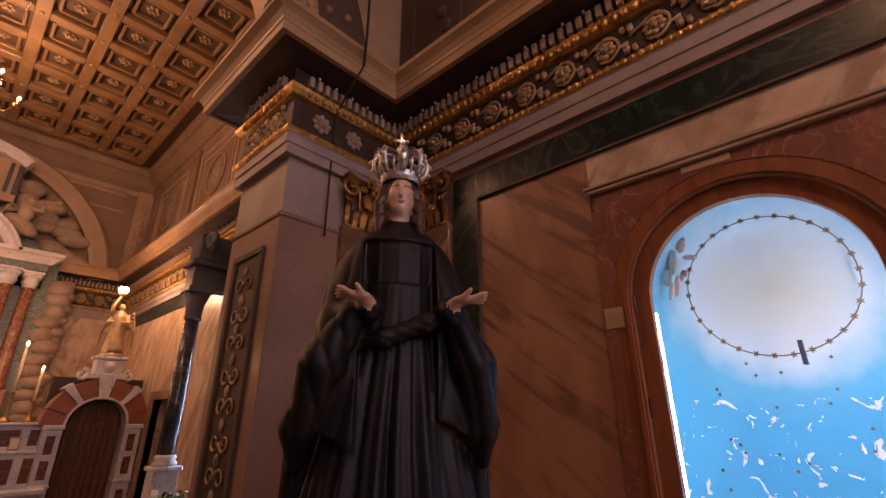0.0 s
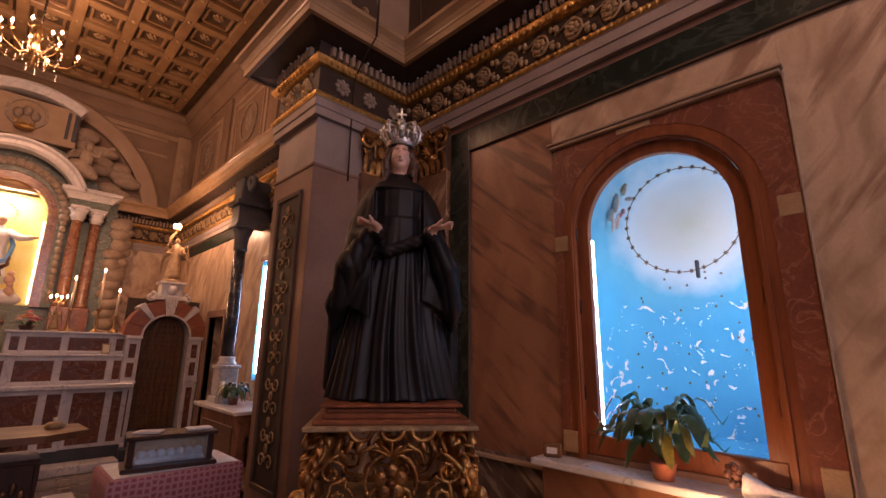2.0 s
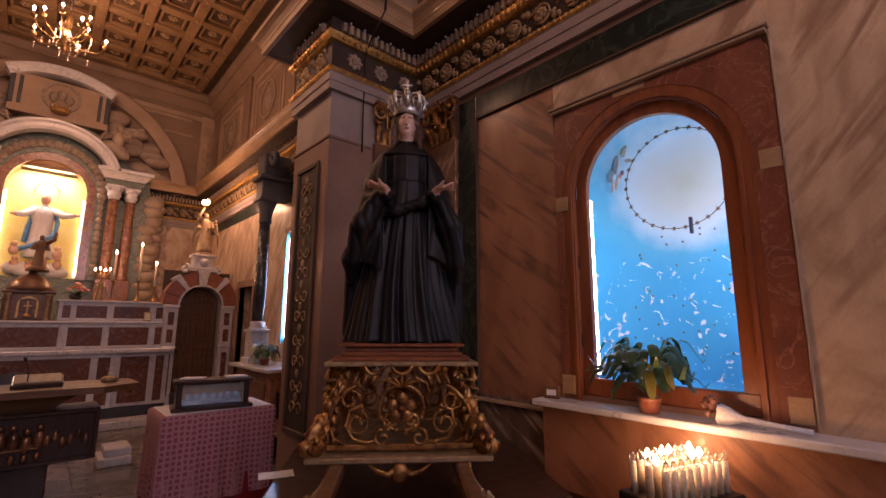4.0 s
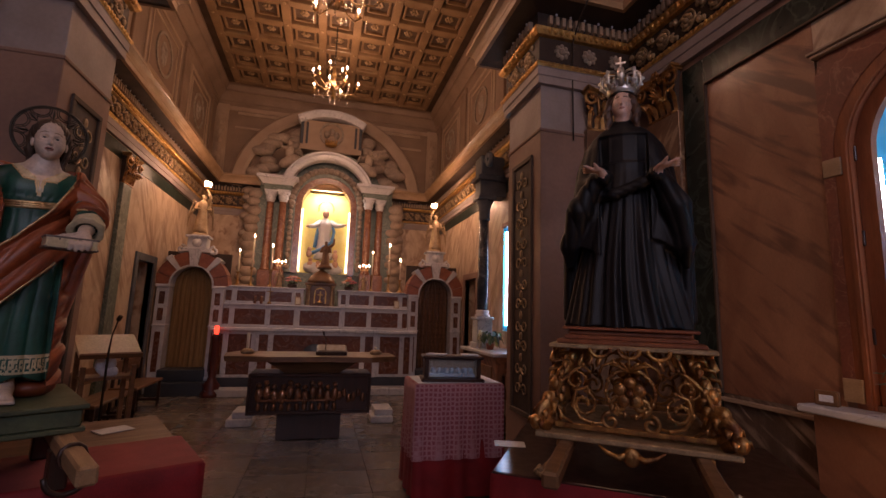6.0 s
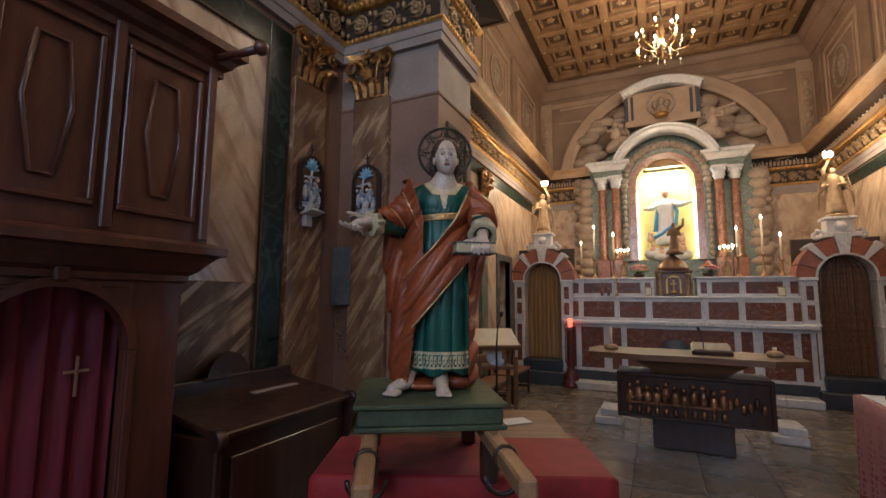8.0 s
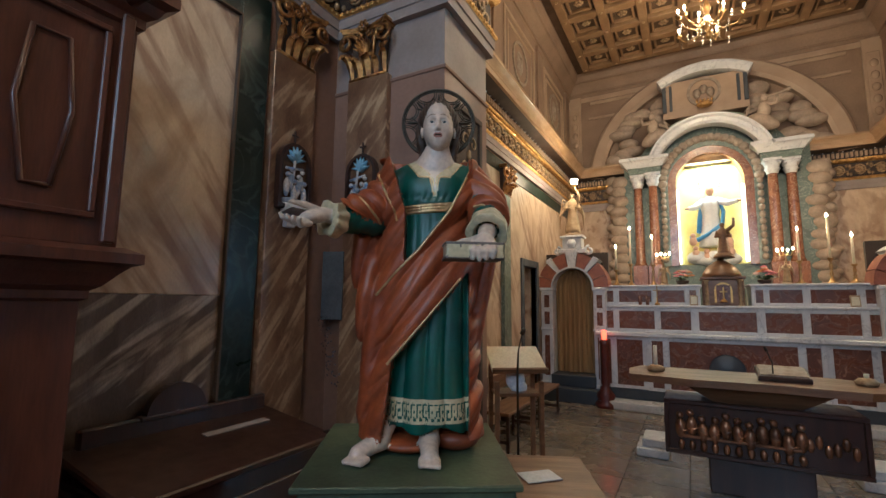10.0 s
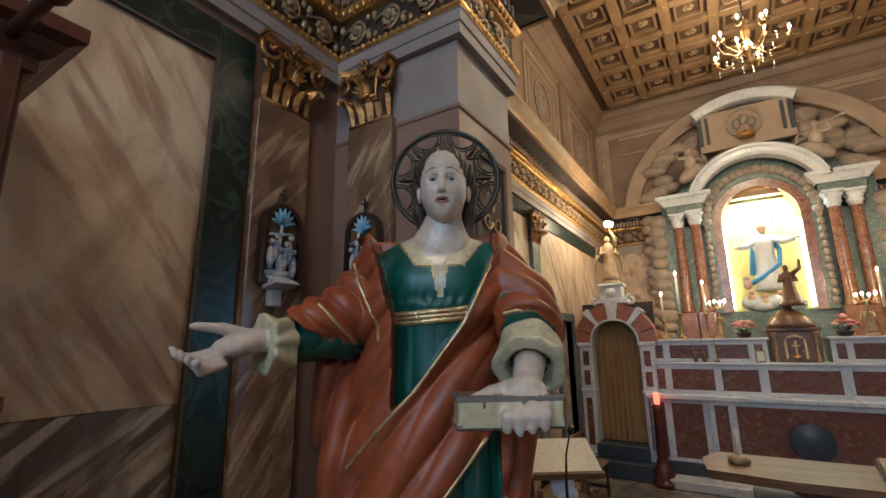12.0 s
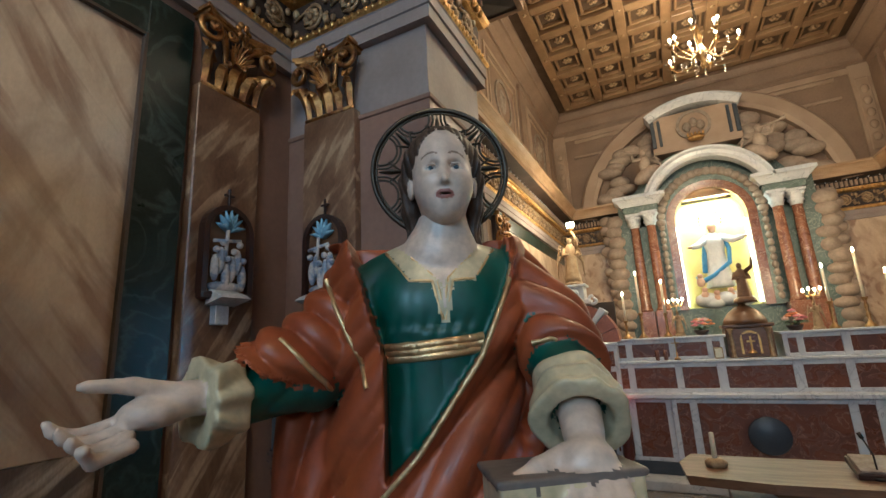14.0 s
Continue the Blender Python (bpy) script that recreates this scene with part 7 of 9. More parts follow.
    for dz in (-0.011, 0.0, 0.011):
        hem([(-0.13, 0.948 + dz), (-0.05, 0.95 + dz), (0.03, 0.956 + dz), (0.08, 0.962 + dz)], 0.0075, 1.2, dress, 0.002)
    hem([(0.152, 1.115), (0.128, 1.055), (0.07, 0.935), (-0.048, 0.78), (-0.14, 0.688), (-0.215, 0.604)])
    hem([(0.115, 0.672), (0.0, 0.537), (-0.1, 0.417), (-0.16, 0.347)])
    hem([(-0.225, 1.1), (-0.19, 1.02), (-0.15, 0.94), (-0.135, 0.89)])
    hem([(-0.285, 0.985), (-0.25, 0.95), (-0.215, 0.905), (-0.195, 0.855)])
    hem([(0.165, 0.955), (0.2, 0.962), (0.24, 0.945), (0.275, 0.905)])
    bmesh.ops.triangulate(cb, faces=[f for f in cb.faces if len(f.verts) != 4])
    cb.verts.index_update()
    cv = np.array([tuple(p.co) for p in cb.verts])
    cq = np.array([[p.index for p in f.verts] for f in cb.faces if len(f.verts) == 4])
    cb.free()
    hems = (cv, cq, np.full(len(cq), 6))
    # head, at a finer step
    hx = 0.02
    g = Solid((-0.11, -0.2, 1.15), (0.15, 0.09, 1.45), 0.0024)
    x, y, z = g.x - np.float32(hx), g.y, g.z
    g.x = x
    head = blend_all([g.ell((0, -0.055, 1.335), (0.068, 0.088, 0.084)), g.ell((0, -0.083, 1.275), (0.056, 0.062, 0.066)), g.ell((0, -0.108, 1.226), (0.026, 0.026, 0.024)),
                      g.ell((-0.03, -0.098, 1.274), (0.027, 0.032, 0.03)), g.ell((0.03, -0.098, 1.274), (0.027, 0.032, 0.03))], 0.03)
    for s in (-1, 1):
        socket = g.ell((s * 0.027, -0.15, 1.305), (0.021, 0.025, 0.0125))
        head = -blend_min(-head, socket, 0.008)
    nose = g.chain([(0, -0.128, 1.322), (0, -0.139, 1.298), (0, -0.153, 1.272)], [0.0065, 0.0068, 0.0088], 0.01)
    alae = np.minimum(g.ell((-0.0095, -0.139, 1.268), (0.0055, 0.008, 0.0055)), g.ell((0.0095, -0.139, 1.268), (0.0055, 0.008, 0.0055)))
    upper = np.minimum(g.chain([(-0.019, -0.13, 1.2475), (-0.006, -0.1385, 1.251), (0, -0.139, 1.2495)], [0.002, 0.004, 0.0038]), g.chain([(0.019, -0.13, 1.2475), (0.006, -0.1385, 1.251), (0, -0.139, 1.2495)], [0.002, 0.004, 0.0038]))
    lower = g.chain([(-0.014, -0.13, 1.2425), (0, -0.1355, 1.2395), (0.014, -0.13, 1.2425)], [0.002, 0.0048, 0.002])
    ears = np.minimum(g.ell((-0.07, -0.05, 1.29), (0.009, 0.016, 0.025)), g.ell((0.07, -0.05, 1.29), (0.009, 0.016, 0.025)))
    neck = g.chain([(0, -0.012, 1.13), (0, -0.045, 1.25)], [0.052, 0.047])
    head = blend_all([head, nose, alae], 0.009)
    head = blend_min(head, neck, 0.03)
    head = blend_all([head, np.minimum(upper, lower), ears], 0.004)
    mouth_gap = g.ell((0, -0.142, 1.2452), (0.012, 0.01, 0.0016))
    head = np.maximum(head, -mouth_gap)
    balls = np.minimum(g.ell((-0.027, -0.1185, 1.304), (0.015, 0.0165, 0.0105)), g.ell((0.027, -0.1185, 1.304), (0.015, 0.0165, 0.0105)))
    lids = []
    for s in (-1, 1):
        lids.append(g.chain([(s * 0.012, -0.131, 1.303), (s * 0.02, -0.1375, 1.3095), (s * 0.03, -0.136, 1.3105), (s * 0.042, -0.122, 1.304)], [0.0016, 0.0024, 0.0024, 0.0016], 0.002))
        lids.append(g.chain([(s * 0.012, -0.131, 1.302), (s * 0.024, -0.1355, 1.2965), (s * 0.034, -0.131, 1.2975), (s * 0.042, -0.122, 1.303)], [0.0014, 0.0016, 0.0016, 0.0014], 0.002))
    head = blend_min(head, np.minimum.reduce(lids), 0.003)
    ang = np.arctan2(x, z - 1.3)
    strands = 0.004 * (crease(np.abs(x) * 150 + y * 60 - z * 30) - 0.5)
    locks = [g.ell((0, -0.035, 1.35), (0.08, 0.1, 0.078))]
    for s in (-1, 1):
        locks.append(g.chain([(s * 0.066, -0.06, 1.355), (s * 0.076, -0.03, 1.31), (s * 0.074, -0.01, 1.25), (s * 0.062, 0.0, 1.2), (s * 0.075, -0.01, 1.165)], [0.018, 0.021, 0.02, 0.018, 0.014], 0.01))
    hair = blend_all(locks, 0.02) - strands
    hair = np.maximum(hair, -g.ell((0, -0.17, 1.308), (0.066, 0.112, 0.094)))
    best = np.minimum.reduce([head, balls, hair])
    v, q = surface(best, g.lo, g.h)
    cell = np.clip(np.round((v - np.array(g.lo)) / g.h).astype(int), 0, np.array(best.shape) - 1)
    own = np.argmin(np.stack([a[tuple(cell.T)] for a in (head, balls, hair)]), 0)
    px, py, pz = v[q].mean(1).T
    px = px - hx
    o = own[q[:, 0]]
    fo = np.array([3, 10, 8])[o]
    sk, ax = o == 0, np.abs(px)
    fo[sk & ((px / 0.019) ** 2 + ((pz - 1.2452) / 0.0098) ** 2 < 1) & (py < -0.122)] = 9
    fo[sk & ((px / 0.0125) ** 2 + ((pz - 1.2452) / 0.0022) ** 2 < 1) & (py < -0.115)] = 8
    fo[sk & (np.abs(pz - (1.325 + 0.009 * np.cos((ax - 0.026) * 70))) < 0.0021) & (ax > 0.011) & (ax < 0.046) & (py < -0.09)] = 14
    eye = o == 1
    fo[eye & ((ax - 0.0265) ** 2 + (pz - 1.3045) ** 2 < 0.0058 ** 2)] = 11
    v[:, 0] = hx + (v[:, 0] - hx) * 0.95
    headpiece = (v, q, fo)
    # halo of cast metal: rims, round arcs and leaf points between them
    hb = bmesh.new()
    hc = 1.365
    for rr, rad in ((0.158, 0.0065), (0.149, 0.003), (0.08, 0.003)):
        tube(hb, [(hx + rr * math.cos(a), 0.035, hc + rr * math.sin(a)) for a in [2 * math.pi * k / 48 for k in range(49)]], rad, 6)
    for k in range(8):
        a = 2 * math.pi * k / 8 + math.pi / 2
        for rr in (0.047, 0.038):
            tube(hb, [(hx + 0.148 * math.cos(a + math.pi / 8) - rr * math.cos(a + math.pi / 8 + q2), 0.035, hc + 0.148 * math.sin(a + math.pi / 8) - rr * math.sin(a + math.pi / 8 + q2)) for q2 in [math.pi * (k2 - 8) / 16 for k2 in range(17)]], 0.003, 5)
        tube(hb, [(hx + r2 * math.cos(a), 0.031, hc + r2 * math.sin(a)) for r2 in (0.085, 0.1, 0.115, 0.13, 0.143)], [0.004, 0.009, 0.012, 0.008, 0.002], 6, 0.5)
        for s in (-1, 1):
            tube(hb, [(hx + r2 * math.cos(a + s * b2), 0.033, hc + r2 * math.sin(a + s * b2)) for r2, b2 in ((0.09, 0.03), (0.105, 0.13), (0.122, 0.2), (0.118, 0.26))], [0.003, 0.006, 0.005, 0.002], 5, 0.5)
    tube(hb, [(hx, 0.035, 1.3), (hx, 0.0, 1.33)], 0.004, 5)
    bmesh.ops.triangulate(hb, faces=[f for f in hb.faces if len(f.verts) != 4])
    hb.verts.index_update()
    hv = np.array([tuple(w2.co) for w2 in hb.verts])
    hq = np.array([[w2.index for w2 in f.verts] for f in hb.faces if len(f.verts) == 4])
    hb.free()
    halo = (hv, hq, np.full(len(hq), 13))
    return carved("painted_statue", [body, hems, headpiece, halo],
                  [GREEN_PAINT, RUST_PAINT, CREAM_PAINT, FLESH_PAINT, BOOK_COVER, RUST_PAINT, HEM_GILT, HAIR_PAINT, HAIR_PAINT, LIP_PAINT, EYE_WHITE, EYE_DARK, FLESH_PAINT, HALO_METAL, BROW_PAINT],
                  "painted wooden statue in green robe and rust mantle, holding a book", m)


JM = pose(-1.45, 1.33, 1.17, 0, 0, 29)
john_statue(JM)

BLACK_CLOTH = mat("black_satin_cloth", (0.0095, 0.009, 0.011), 0.5, other=(0.0065, 0.006, 0.0075), scale=4, bump=0.08, fine=90, spec=0.28)
BLACK_CLOTH.node_tree.nodes["Principled BSDF"].inputs["Sheen Weight"].default_value = 0.0


def robed_statue(m):
    """A dressed statue in a wide black gown and cloak, arms held forward, palms up."""
    g = Solid((-0.48, -0.46, -0.02), (0.48, 0.36, 1.46), 0.0078)
    x, y, z = g.x, g.y, g.z
    th = np.arctan2(x, -y)
    t = np.clip(z / 1.0, 0, 1)
    rz = 0.375 - 0.205 * t ** 0.85
    amp = 0.034 * np.clip((0.98 - z) / 0.75, 0, 1) + 0.003
    gown = (np.hypot(x / 1.0, y / 0.8) - rz - amp * (crease(th * 7.5 + 0.45 * np.sin(z * 4.0 + th) + 0.6, 0.75) - 0.6) - 0.25 * amp * np.sin(th * 26 + 2 * np.sin(z * 4))) * 0.75
    gown = np.maximum(np.maximum(gown, z - 1.06), 0.006 * np.sin(th * 9) - z)
    torso = blend_all([g.ell((0, 0.01, 1.1), (0.165, 0.125, 0.24)), g.rod((-0.1, 0.01, 1.22), (0.1, 0.01, 1.22), 0.075), g.chain([(0, 0.01, 1.24), (0, -0.005, 1.36)], [0.1, 0.05])], 0.06)
    torso = torso - 0.006 * np.exp(-((np.abs(x) - 0.085) / 0.006) ** 2) * (y < 0) - 0.004 * np.exp(-(x / 0.006) ** 2) * (y < 0)
    arms = blend_all([g.chain([(s * 0.12, 0.01, 1.18), (s * 0.23, -0.04, 0.92), (s * 0.15 + 0.035, -0.24, 0.93)], [0.05, 0.062, 0.046]) for s in (-1, 1)], 0.01)
    # wide sleeves falling from the wrists to low points at the sides
    sleeve = blend_all([g.chain([(s * 0.2 + 0.02, -0.2, 0.9), (s * 0.28 + 0.01, -0.17, 0.74), (s * 0.335, -0.1, 0.52), (s * 0.345, -0.04, 0.4)], [0.05, 0.075, 0.06, 0.028], 0.03) for s in (-1, 1)], 0.02)
    sleeve = sleeve - 0.012 * (crease(x * 38 + z * 9 + 0.8 * np.sin(z * 8)) - 0.5)
    cloak = blend_all([g.chain([(s * 0.22, 0.06, 0.98), (s * 0.34, 0.1, 0.5), (s * 0.36, 0.1, 0.06)], [0.08, 0.06, 0.045]) for s in (-1, 1)], 0.03)
    cloak = cloak - 0.014 * (crease(x * 42 + y * 26 + 0.5 * np.sin(z * 5)) - 0.5)
    sash = g.chain([(-0.2, -0.12, 0.83), (-0.06, -0.19, 0.83), (0.1, -0.2, 0.89), (0.22, -0.15, 0.95)], [0.022, 0.03, 0.03, 0.024], 0.02) - 0.006 * crease(z * 90 + x * 30)
    wide = np.interp(z, [0.5, 0.65, 1.05, 1.18, 1.26, 1.31, 1.35, 1.39], [0.36, 0.35, 0.295, 0.25, 0.2, 0.15, 0.09, 0.05])
    cape = (np.hypot(x, y / 0.58) - wide - 0.014 * (crease(th * 8 + 1.2 * np.sin(z * 5)) - 0.5) * np.clip((1.3 - z) / 0.3, 0, 1)) * 0.7
    cape = np.maximum(np.maximum(cape, z - 1.39), 0.5 + 0.05 * np.sin(th * 3) - z)
    cape = np.maximum(cape, -g.brick((0, -0.3, 0.74), (0.15, 0.3, 0.52)))
    cloth = blend_all([gown, torso, cape, arms - 0.006 * crease(z * 40 + x * 20), sleeve, cloak, sash], 0.025)
    palms = []
    for s in (-1, 1):
        o = 0.035
        hand = blend_all([g.chain([(s * 0.14 + o, -0.25, 0.935), (s * 0.165 + o, -0.29, 0.95)], [0.026, 0.024]), g.ell((s * 0.192 + o, -0.315, 0.958), (0.042, 0.034, 0.017))], 0.015)
        for k in range(4):
            hand = blend_min(hand, g.chain([(s * (0.216 + 0.004 * k) + o, -0.34 + 0.017 * k, 0.96), (s * (0.25 - 0.002 * abs(k - 2)) + o, -0.357 + 0.024 * k, 0.971 - 0.004 * k), (s * (0.272 - 0.004 * abs(k - 2)) + o, -0.36 + 0.027 * k, 0.976 - 0.006 * k)], [0.0105, 0.0092, 0.007], 0.005), 0.006)
        hand = blend_min(hand, g.chain([(s * 0.185 + o, -0.34, 0.965), (s * 0.2 + o, -0.375, 0.982)], [0.0125, 0.0085]), 0.008)
        palms.append(hand)
    palms = np.minimum(*palms)
    opening = blend_all([g.rod((s * 0.16 + 0.035, -0.29, 0.955), (s * 0.27 + 0.035, -0.42, 0.98), 0.034, 0.05) for s in (-1, 1)], 0.001)
    body = skin_of(g, [np.maximum(cloth, -opening), palms], lambda p, o: o)
    g = Solid((-0.13, -0.17, 1.28), (0.13, 0.13, 1.66), 0.0034)
    x, y, z = g.x, g.y, g.z
    head = blend_all([g.ell((0, -0.01, 1.53), (0.058, 0.074, 0.076)), g.ell((0, -0.034, 1.488), (0.048, 0.052, 0.052)), g.ell((0, -0.058, 1.452), (0.022, 0.022, 0.018)), g.chain([(0, -0.01, 1.4), (0, -0.015, 1.48)], [0.042, 0.04])], 0.025)
    for s in (-1, 1):
        head = -blend_min(-head, g.ell((s * 0.023, -0.103, 1.522), (0.017, 0.022, 0.008)), 0.007)
    head = blend_min(head, g.chain([(0, -0.078, 1.527), (0, -0.098, 1.495)], [0.0055, 0.0085]), 0.009)
    head = blend_min(head, g.ell((0, -0.079, 1.473), (0.015, 0.01, 0.0055)), 0.004)
    strands = 0.006 * (crease(z * 60 + np.arctan2(x, y) * 5) - 0.5)
    hair = blend_all([g.ell((0, 0.01, 1.545), (0.075, 0.08, 0.078))] + [g.chain([(s * 0.066, -0.015, 1.54), (s * 0.084, -0.02, 1.47), (s * 0.076, -0.03, 1.42), (s * 0.086, -0.045, 1.37)], [0.02, 0.022, 0.02, 0.014]) for s in (-1, 1)], 0.018) - strands
    hair = np.maximum(hair, -g.ell((0, -0.115, 1.505), (0.059, 0.1, 0.085)))
    collar = np.maximum(g.chain([(0, 0.0, 1.34), (0, -0.004, 1.4)], [0.075, 0.05]), z - 1.41)
    eyes = np.minimum(g.ell((-0.023, -0.066, 1.522), (0.011, 0.012, 0.006)), g.ell((0.023, -0.066, 1.522), (0.011, 0.012, 0.006)))
    best = np.minimum.reduce([head, hair, collar, eyes])
    v, q = surface(best, g.lo, g.h)
    cell = np.clip(np.round((v - np.array(g.lo)) / g.h).astype(int), 0, np.array(best.shape) - 1)
    own = np.argmin(np.stack([a[tuple(cell.T)] for a in (head, hair, collar, eyes)]), 0)
    cc = v[q].mean(1)
    fo = np.array([1, 2, 0, 6])[own[q[:, 0]]]
    px, py, pz = cc.T
    ax = np.abs(px)
    fo[(fo == 6) & (np.abs(ax - 0.023) < 0.0052)] = 4
    fo[(fo == 1) & ((px / 0.016) ** 2 + ((pz - 1.473) / 0.0065) ** 2 < 1) & (py < -0.06)] = 3
    fo[(fo == 1) & (((ax - 0.034) / 0.014) ** 2 + ((pz - 1.495) / 0.013) ** 2 < 1) & (py < -0.04)] = 5
    fo[(fo == 1) & (np.abs(pz - 1.5375 - 0.003 * np.cos((ax - 0.024) * 80)) < 0.0022) & (ax > 0.009) & (ax < 0.04) & (py < -0.05)] = 2
    v = np.array((0.0, 0.0, 1.585)) + (v - np.array((0.0, 0.0, 1.585))) * np.array((1.1, 1.1, 1.22))
    return carved("robed_statue", [body, (v, q, fo)], [BLACK_CLOTH, FLESH_ROSY, HAIR_BROWN, LIP_PAINT, EYE_DARK, BLUSH, EYE_WHITE],
                  "dressed statue in a black gown and cloak with open palms", m)


MA = -37
MM = pose(1.93, 1.08, 1.605, 0, 0, MA)
robed_statue(MM)
SILVER = mat("bright_chased_silver", (0.86, 0.85, 0.82), 0.34, 0.9, other=(0.66, 0.64, 0.6), scale=20, bump=0.3, fine=90)
cr = thing("crown", MM @ pose(0, -0.005, 1.59) @ Matrix.Scale(1.1, 4), "silver openwork crown with orb and cross on the statue's head", "crown")
b = bmesh.new()
lathe(b, [(0.078, -0.02), (0.08, -0.02), (0.083, 0.0), (0.09, 0.015), (0.088, 0.02), (0.079, 0.012), (0.078, -0.02)], 28)
part("band", b, SILVER, cr)
for k in range(8):
    a = 2 * math.pi * k / 8
    b = bmesh.new()
    pts = [(r * math.cos(a), r * math.sin(a), z) for r, z in ((0.085, 0.01), (0.11, 0.045), (0.118, 0.085), (0.1, 0.12), (0.06, 0.132), (0.015, 0.125))]
    tube(b, pts, [0.014, 0.02, 0.022, 0.017, 0.012, 0.008], 6, 0.5)
    for q in (1, 2, 3):
        ball(b, (pts[q][0] * 1.08, pts[q][1] * 1.08, pts[q][2]), 0.011, 6, 5)
    part("arch", b, SILVER, cr)
    b = bmesh.new()
    a2 = a + math.pi / 8
    tube(b, [(0.087 * math.cos(a2), 0.087 * math.sin(a2), 0.01), (0.1 * math.cos(a2), 0.1 * math.sin(a2), 0.05), (0.103 * math.cos(a2), 0.103 * math.sin(a2), 0.075)], [0.008, 0.017, 0.004], 6, 0.5)
    part("leaf", b, SILVER, cr)
b = bmesh.new()
ball(b, (0, 0, 0.155), 0.024, 12, 8)
tube(b, [(0, 0, 0.12), (0, 0, 0.14)], 0.009, 8)
part("orb", b, SILVER, cr)
b = bmesh.new()
span(b, (-0.006, -0.004, 0.175), (0.006, 0.004, 0.24), 0.002)
span(b, (-0.024, -0.004, 0.203), (0.024, 0.004, 0.215), 0.002)
for dx, dz in ((0.026, 0.209), (-0.026, 0.209), (0, 0.243)):
    ball(b, (dx, 0, dz), 0.008, 6, 5)
part("cross", b, SILVER, cr)

# ---- the gilded carrying base under it ----
lit = thing("processional_litter", pose(1.93, 1.08, 0.77, 0, 0, MA), "carved and gilded openwork litter with two carrying poles", "litter")
LB, LT = 0.25, 0.73   # lower and upper board heights
b = bmesh.new()
span(b, (-0.39, -0.39, 0.735), (0.39, 0.39, 0.76), 0.006)
span(b, (-0.35, -0.35, 0.76), (0.35, 0.35, 0.785), 0.006)
span(b, (-0.33, -0.33, 0.785), (0.33, 0.33, 0.815), 0.012)
span(b, (-0.36, -0.36, 0.815), (0.36, 0.36, 0.832), 0.006)
part("wooden_plinth", b, WOOD_RED, lit, "red-brown moulded wooden plinth")
b = bmesh.new()
span(b, (-0.43, -0.43, LT - 0.02), (0.43, 0.43, LT + 0.005), 0.008)
part("top_board", b, GOLD_DULL, lit)
b = bmesh.new()
span(b, (-0.5, -0.5, LB - 0.03), (0.5, 0.5, LB), 0.008)
part("bottom_board", b, GOLD_DULL, lit)


def acanthus(bm, pts, w, n=6):
    """A leafy scroll: a tapering flattened rod with lobes along it."""
    rad = [w * (0.6 + 0.4 * math.sin(math.pi * k / (len(pts) - 1))) for k in range(len(pts))]
    tube(bm, pts, rad, n, 0.7)
    for k in range(1, len(pts) - 1):
        if k % 2:
            p = Vector(pts[k])
            ball(bm, p + Vector((0, -w * 0.5, 0)), (w * 0.75, w * 0.6, w * 0.9), 6, 5)


def carved_side(bm):
    """The openwork of one side, in the xz plane at y = 0 facing -y, 0.9 m wide."""
    acanthus(bm, spiral((0, 0, 0.47), 0.125, 0.12, 1.0, -math.pi / 2, 28), 0.018)
    for s in (-1, 1):
        tube(bm, spiral((s * 0.055, 0, 0.4), 0.05, 0.012, 1.3, -math.pi / 2, 16, s), 0.013, 6)
        acanthus(bm, [(s * 0.13, 0, 0.3), (s * 0.19, 0, 0.29), (s * 0.26, 0, 0.31), (s * 0.3, 0, 0.38), (s * 0.28, 0, 0.46), (s * 0.22, 0, 0.48), (s * 0.18, 0, 0.44)], 0.017)
        acanthus(bm, spiral((s * 0.24, 0, 0.39), 0.07, 0.02, 1.3, math.pi * 0.5, 20, s), 0.015)
        acanthus(bm, [(s * 0.3, 0, 0.28), (s * 0.36, 0, 0.31), (s * 0.4, 0, 0.4), (s * 0.36, 0, 0.5), (s * 0.3, 0, 0.56), (s * 0.24, 0, 0.6), (s * 0.2, 0, 0.56)], 0.018)
        acanthus(bm, spiral((s * 0.28, 0, 0.51), 0.06, 0.015, 1.2, 0, 16, -s), 0.013)
        acanthus(bm, [(s * 0.03, 0, 0.6), (s * 0.08, 0, 0.63), (s * 0.14, 0, 0.6), (s * 0.16, 0, 0.54)], 0.015)
        tube(bm, spiral((s * 0.1, 0, 0.31), 0.05, 0.01, 1.2, math.pi / 2, 14, -s), 0.012, 6)
        for k in range(3):
            tube(bm, [(s * (0.14 + 0.05 * k), 0, 0.66), (s * (0.16 + 0.05 * k), -0.015, 0.62 - 0.01 * k), (s * (0.17 + 0.05 * k), -0.02, 0.595)], [0.016, 0.022, 0.006], 6, 0.6)
    for k in range(5):
        a = math.pi / 2 + k * 2 * math.pi / 5
        ball(bm, (0.05 * math.cos(a), -0.02, 0.47 + 0.05 * math.sin(a)), (0.036, 0.018, 0.036), 8, 6)
    ball(bm, (0, -0.035, 0.47), 0.022, 8, 6)
    for k in range(5):
        tube(bm, [(0, -0.01, 0.58), (0.035 * (k - 2), -0.03, 0.63 - 0.008 * abs(k - 2)), (0.05 * (k - 2), -0.035, 0.655 - 0.02 * abs(k - 2))], [0.012, 0.016, 0.004], 5, 0.6)
    for k in range(3):
        x = 0.15 * (k - 1)
        tube(bm, [(x + 0.055 * math.cos(q), -0.01, 0.7 - 0.05 * math.sin(q)) for q in [math.pi * t / 10 for t in range(11)]], 0.012, 6)
    span(bm, (-0.4, -0.008, LB), (0.4, 0.012, LB + 0.03), 0.006)


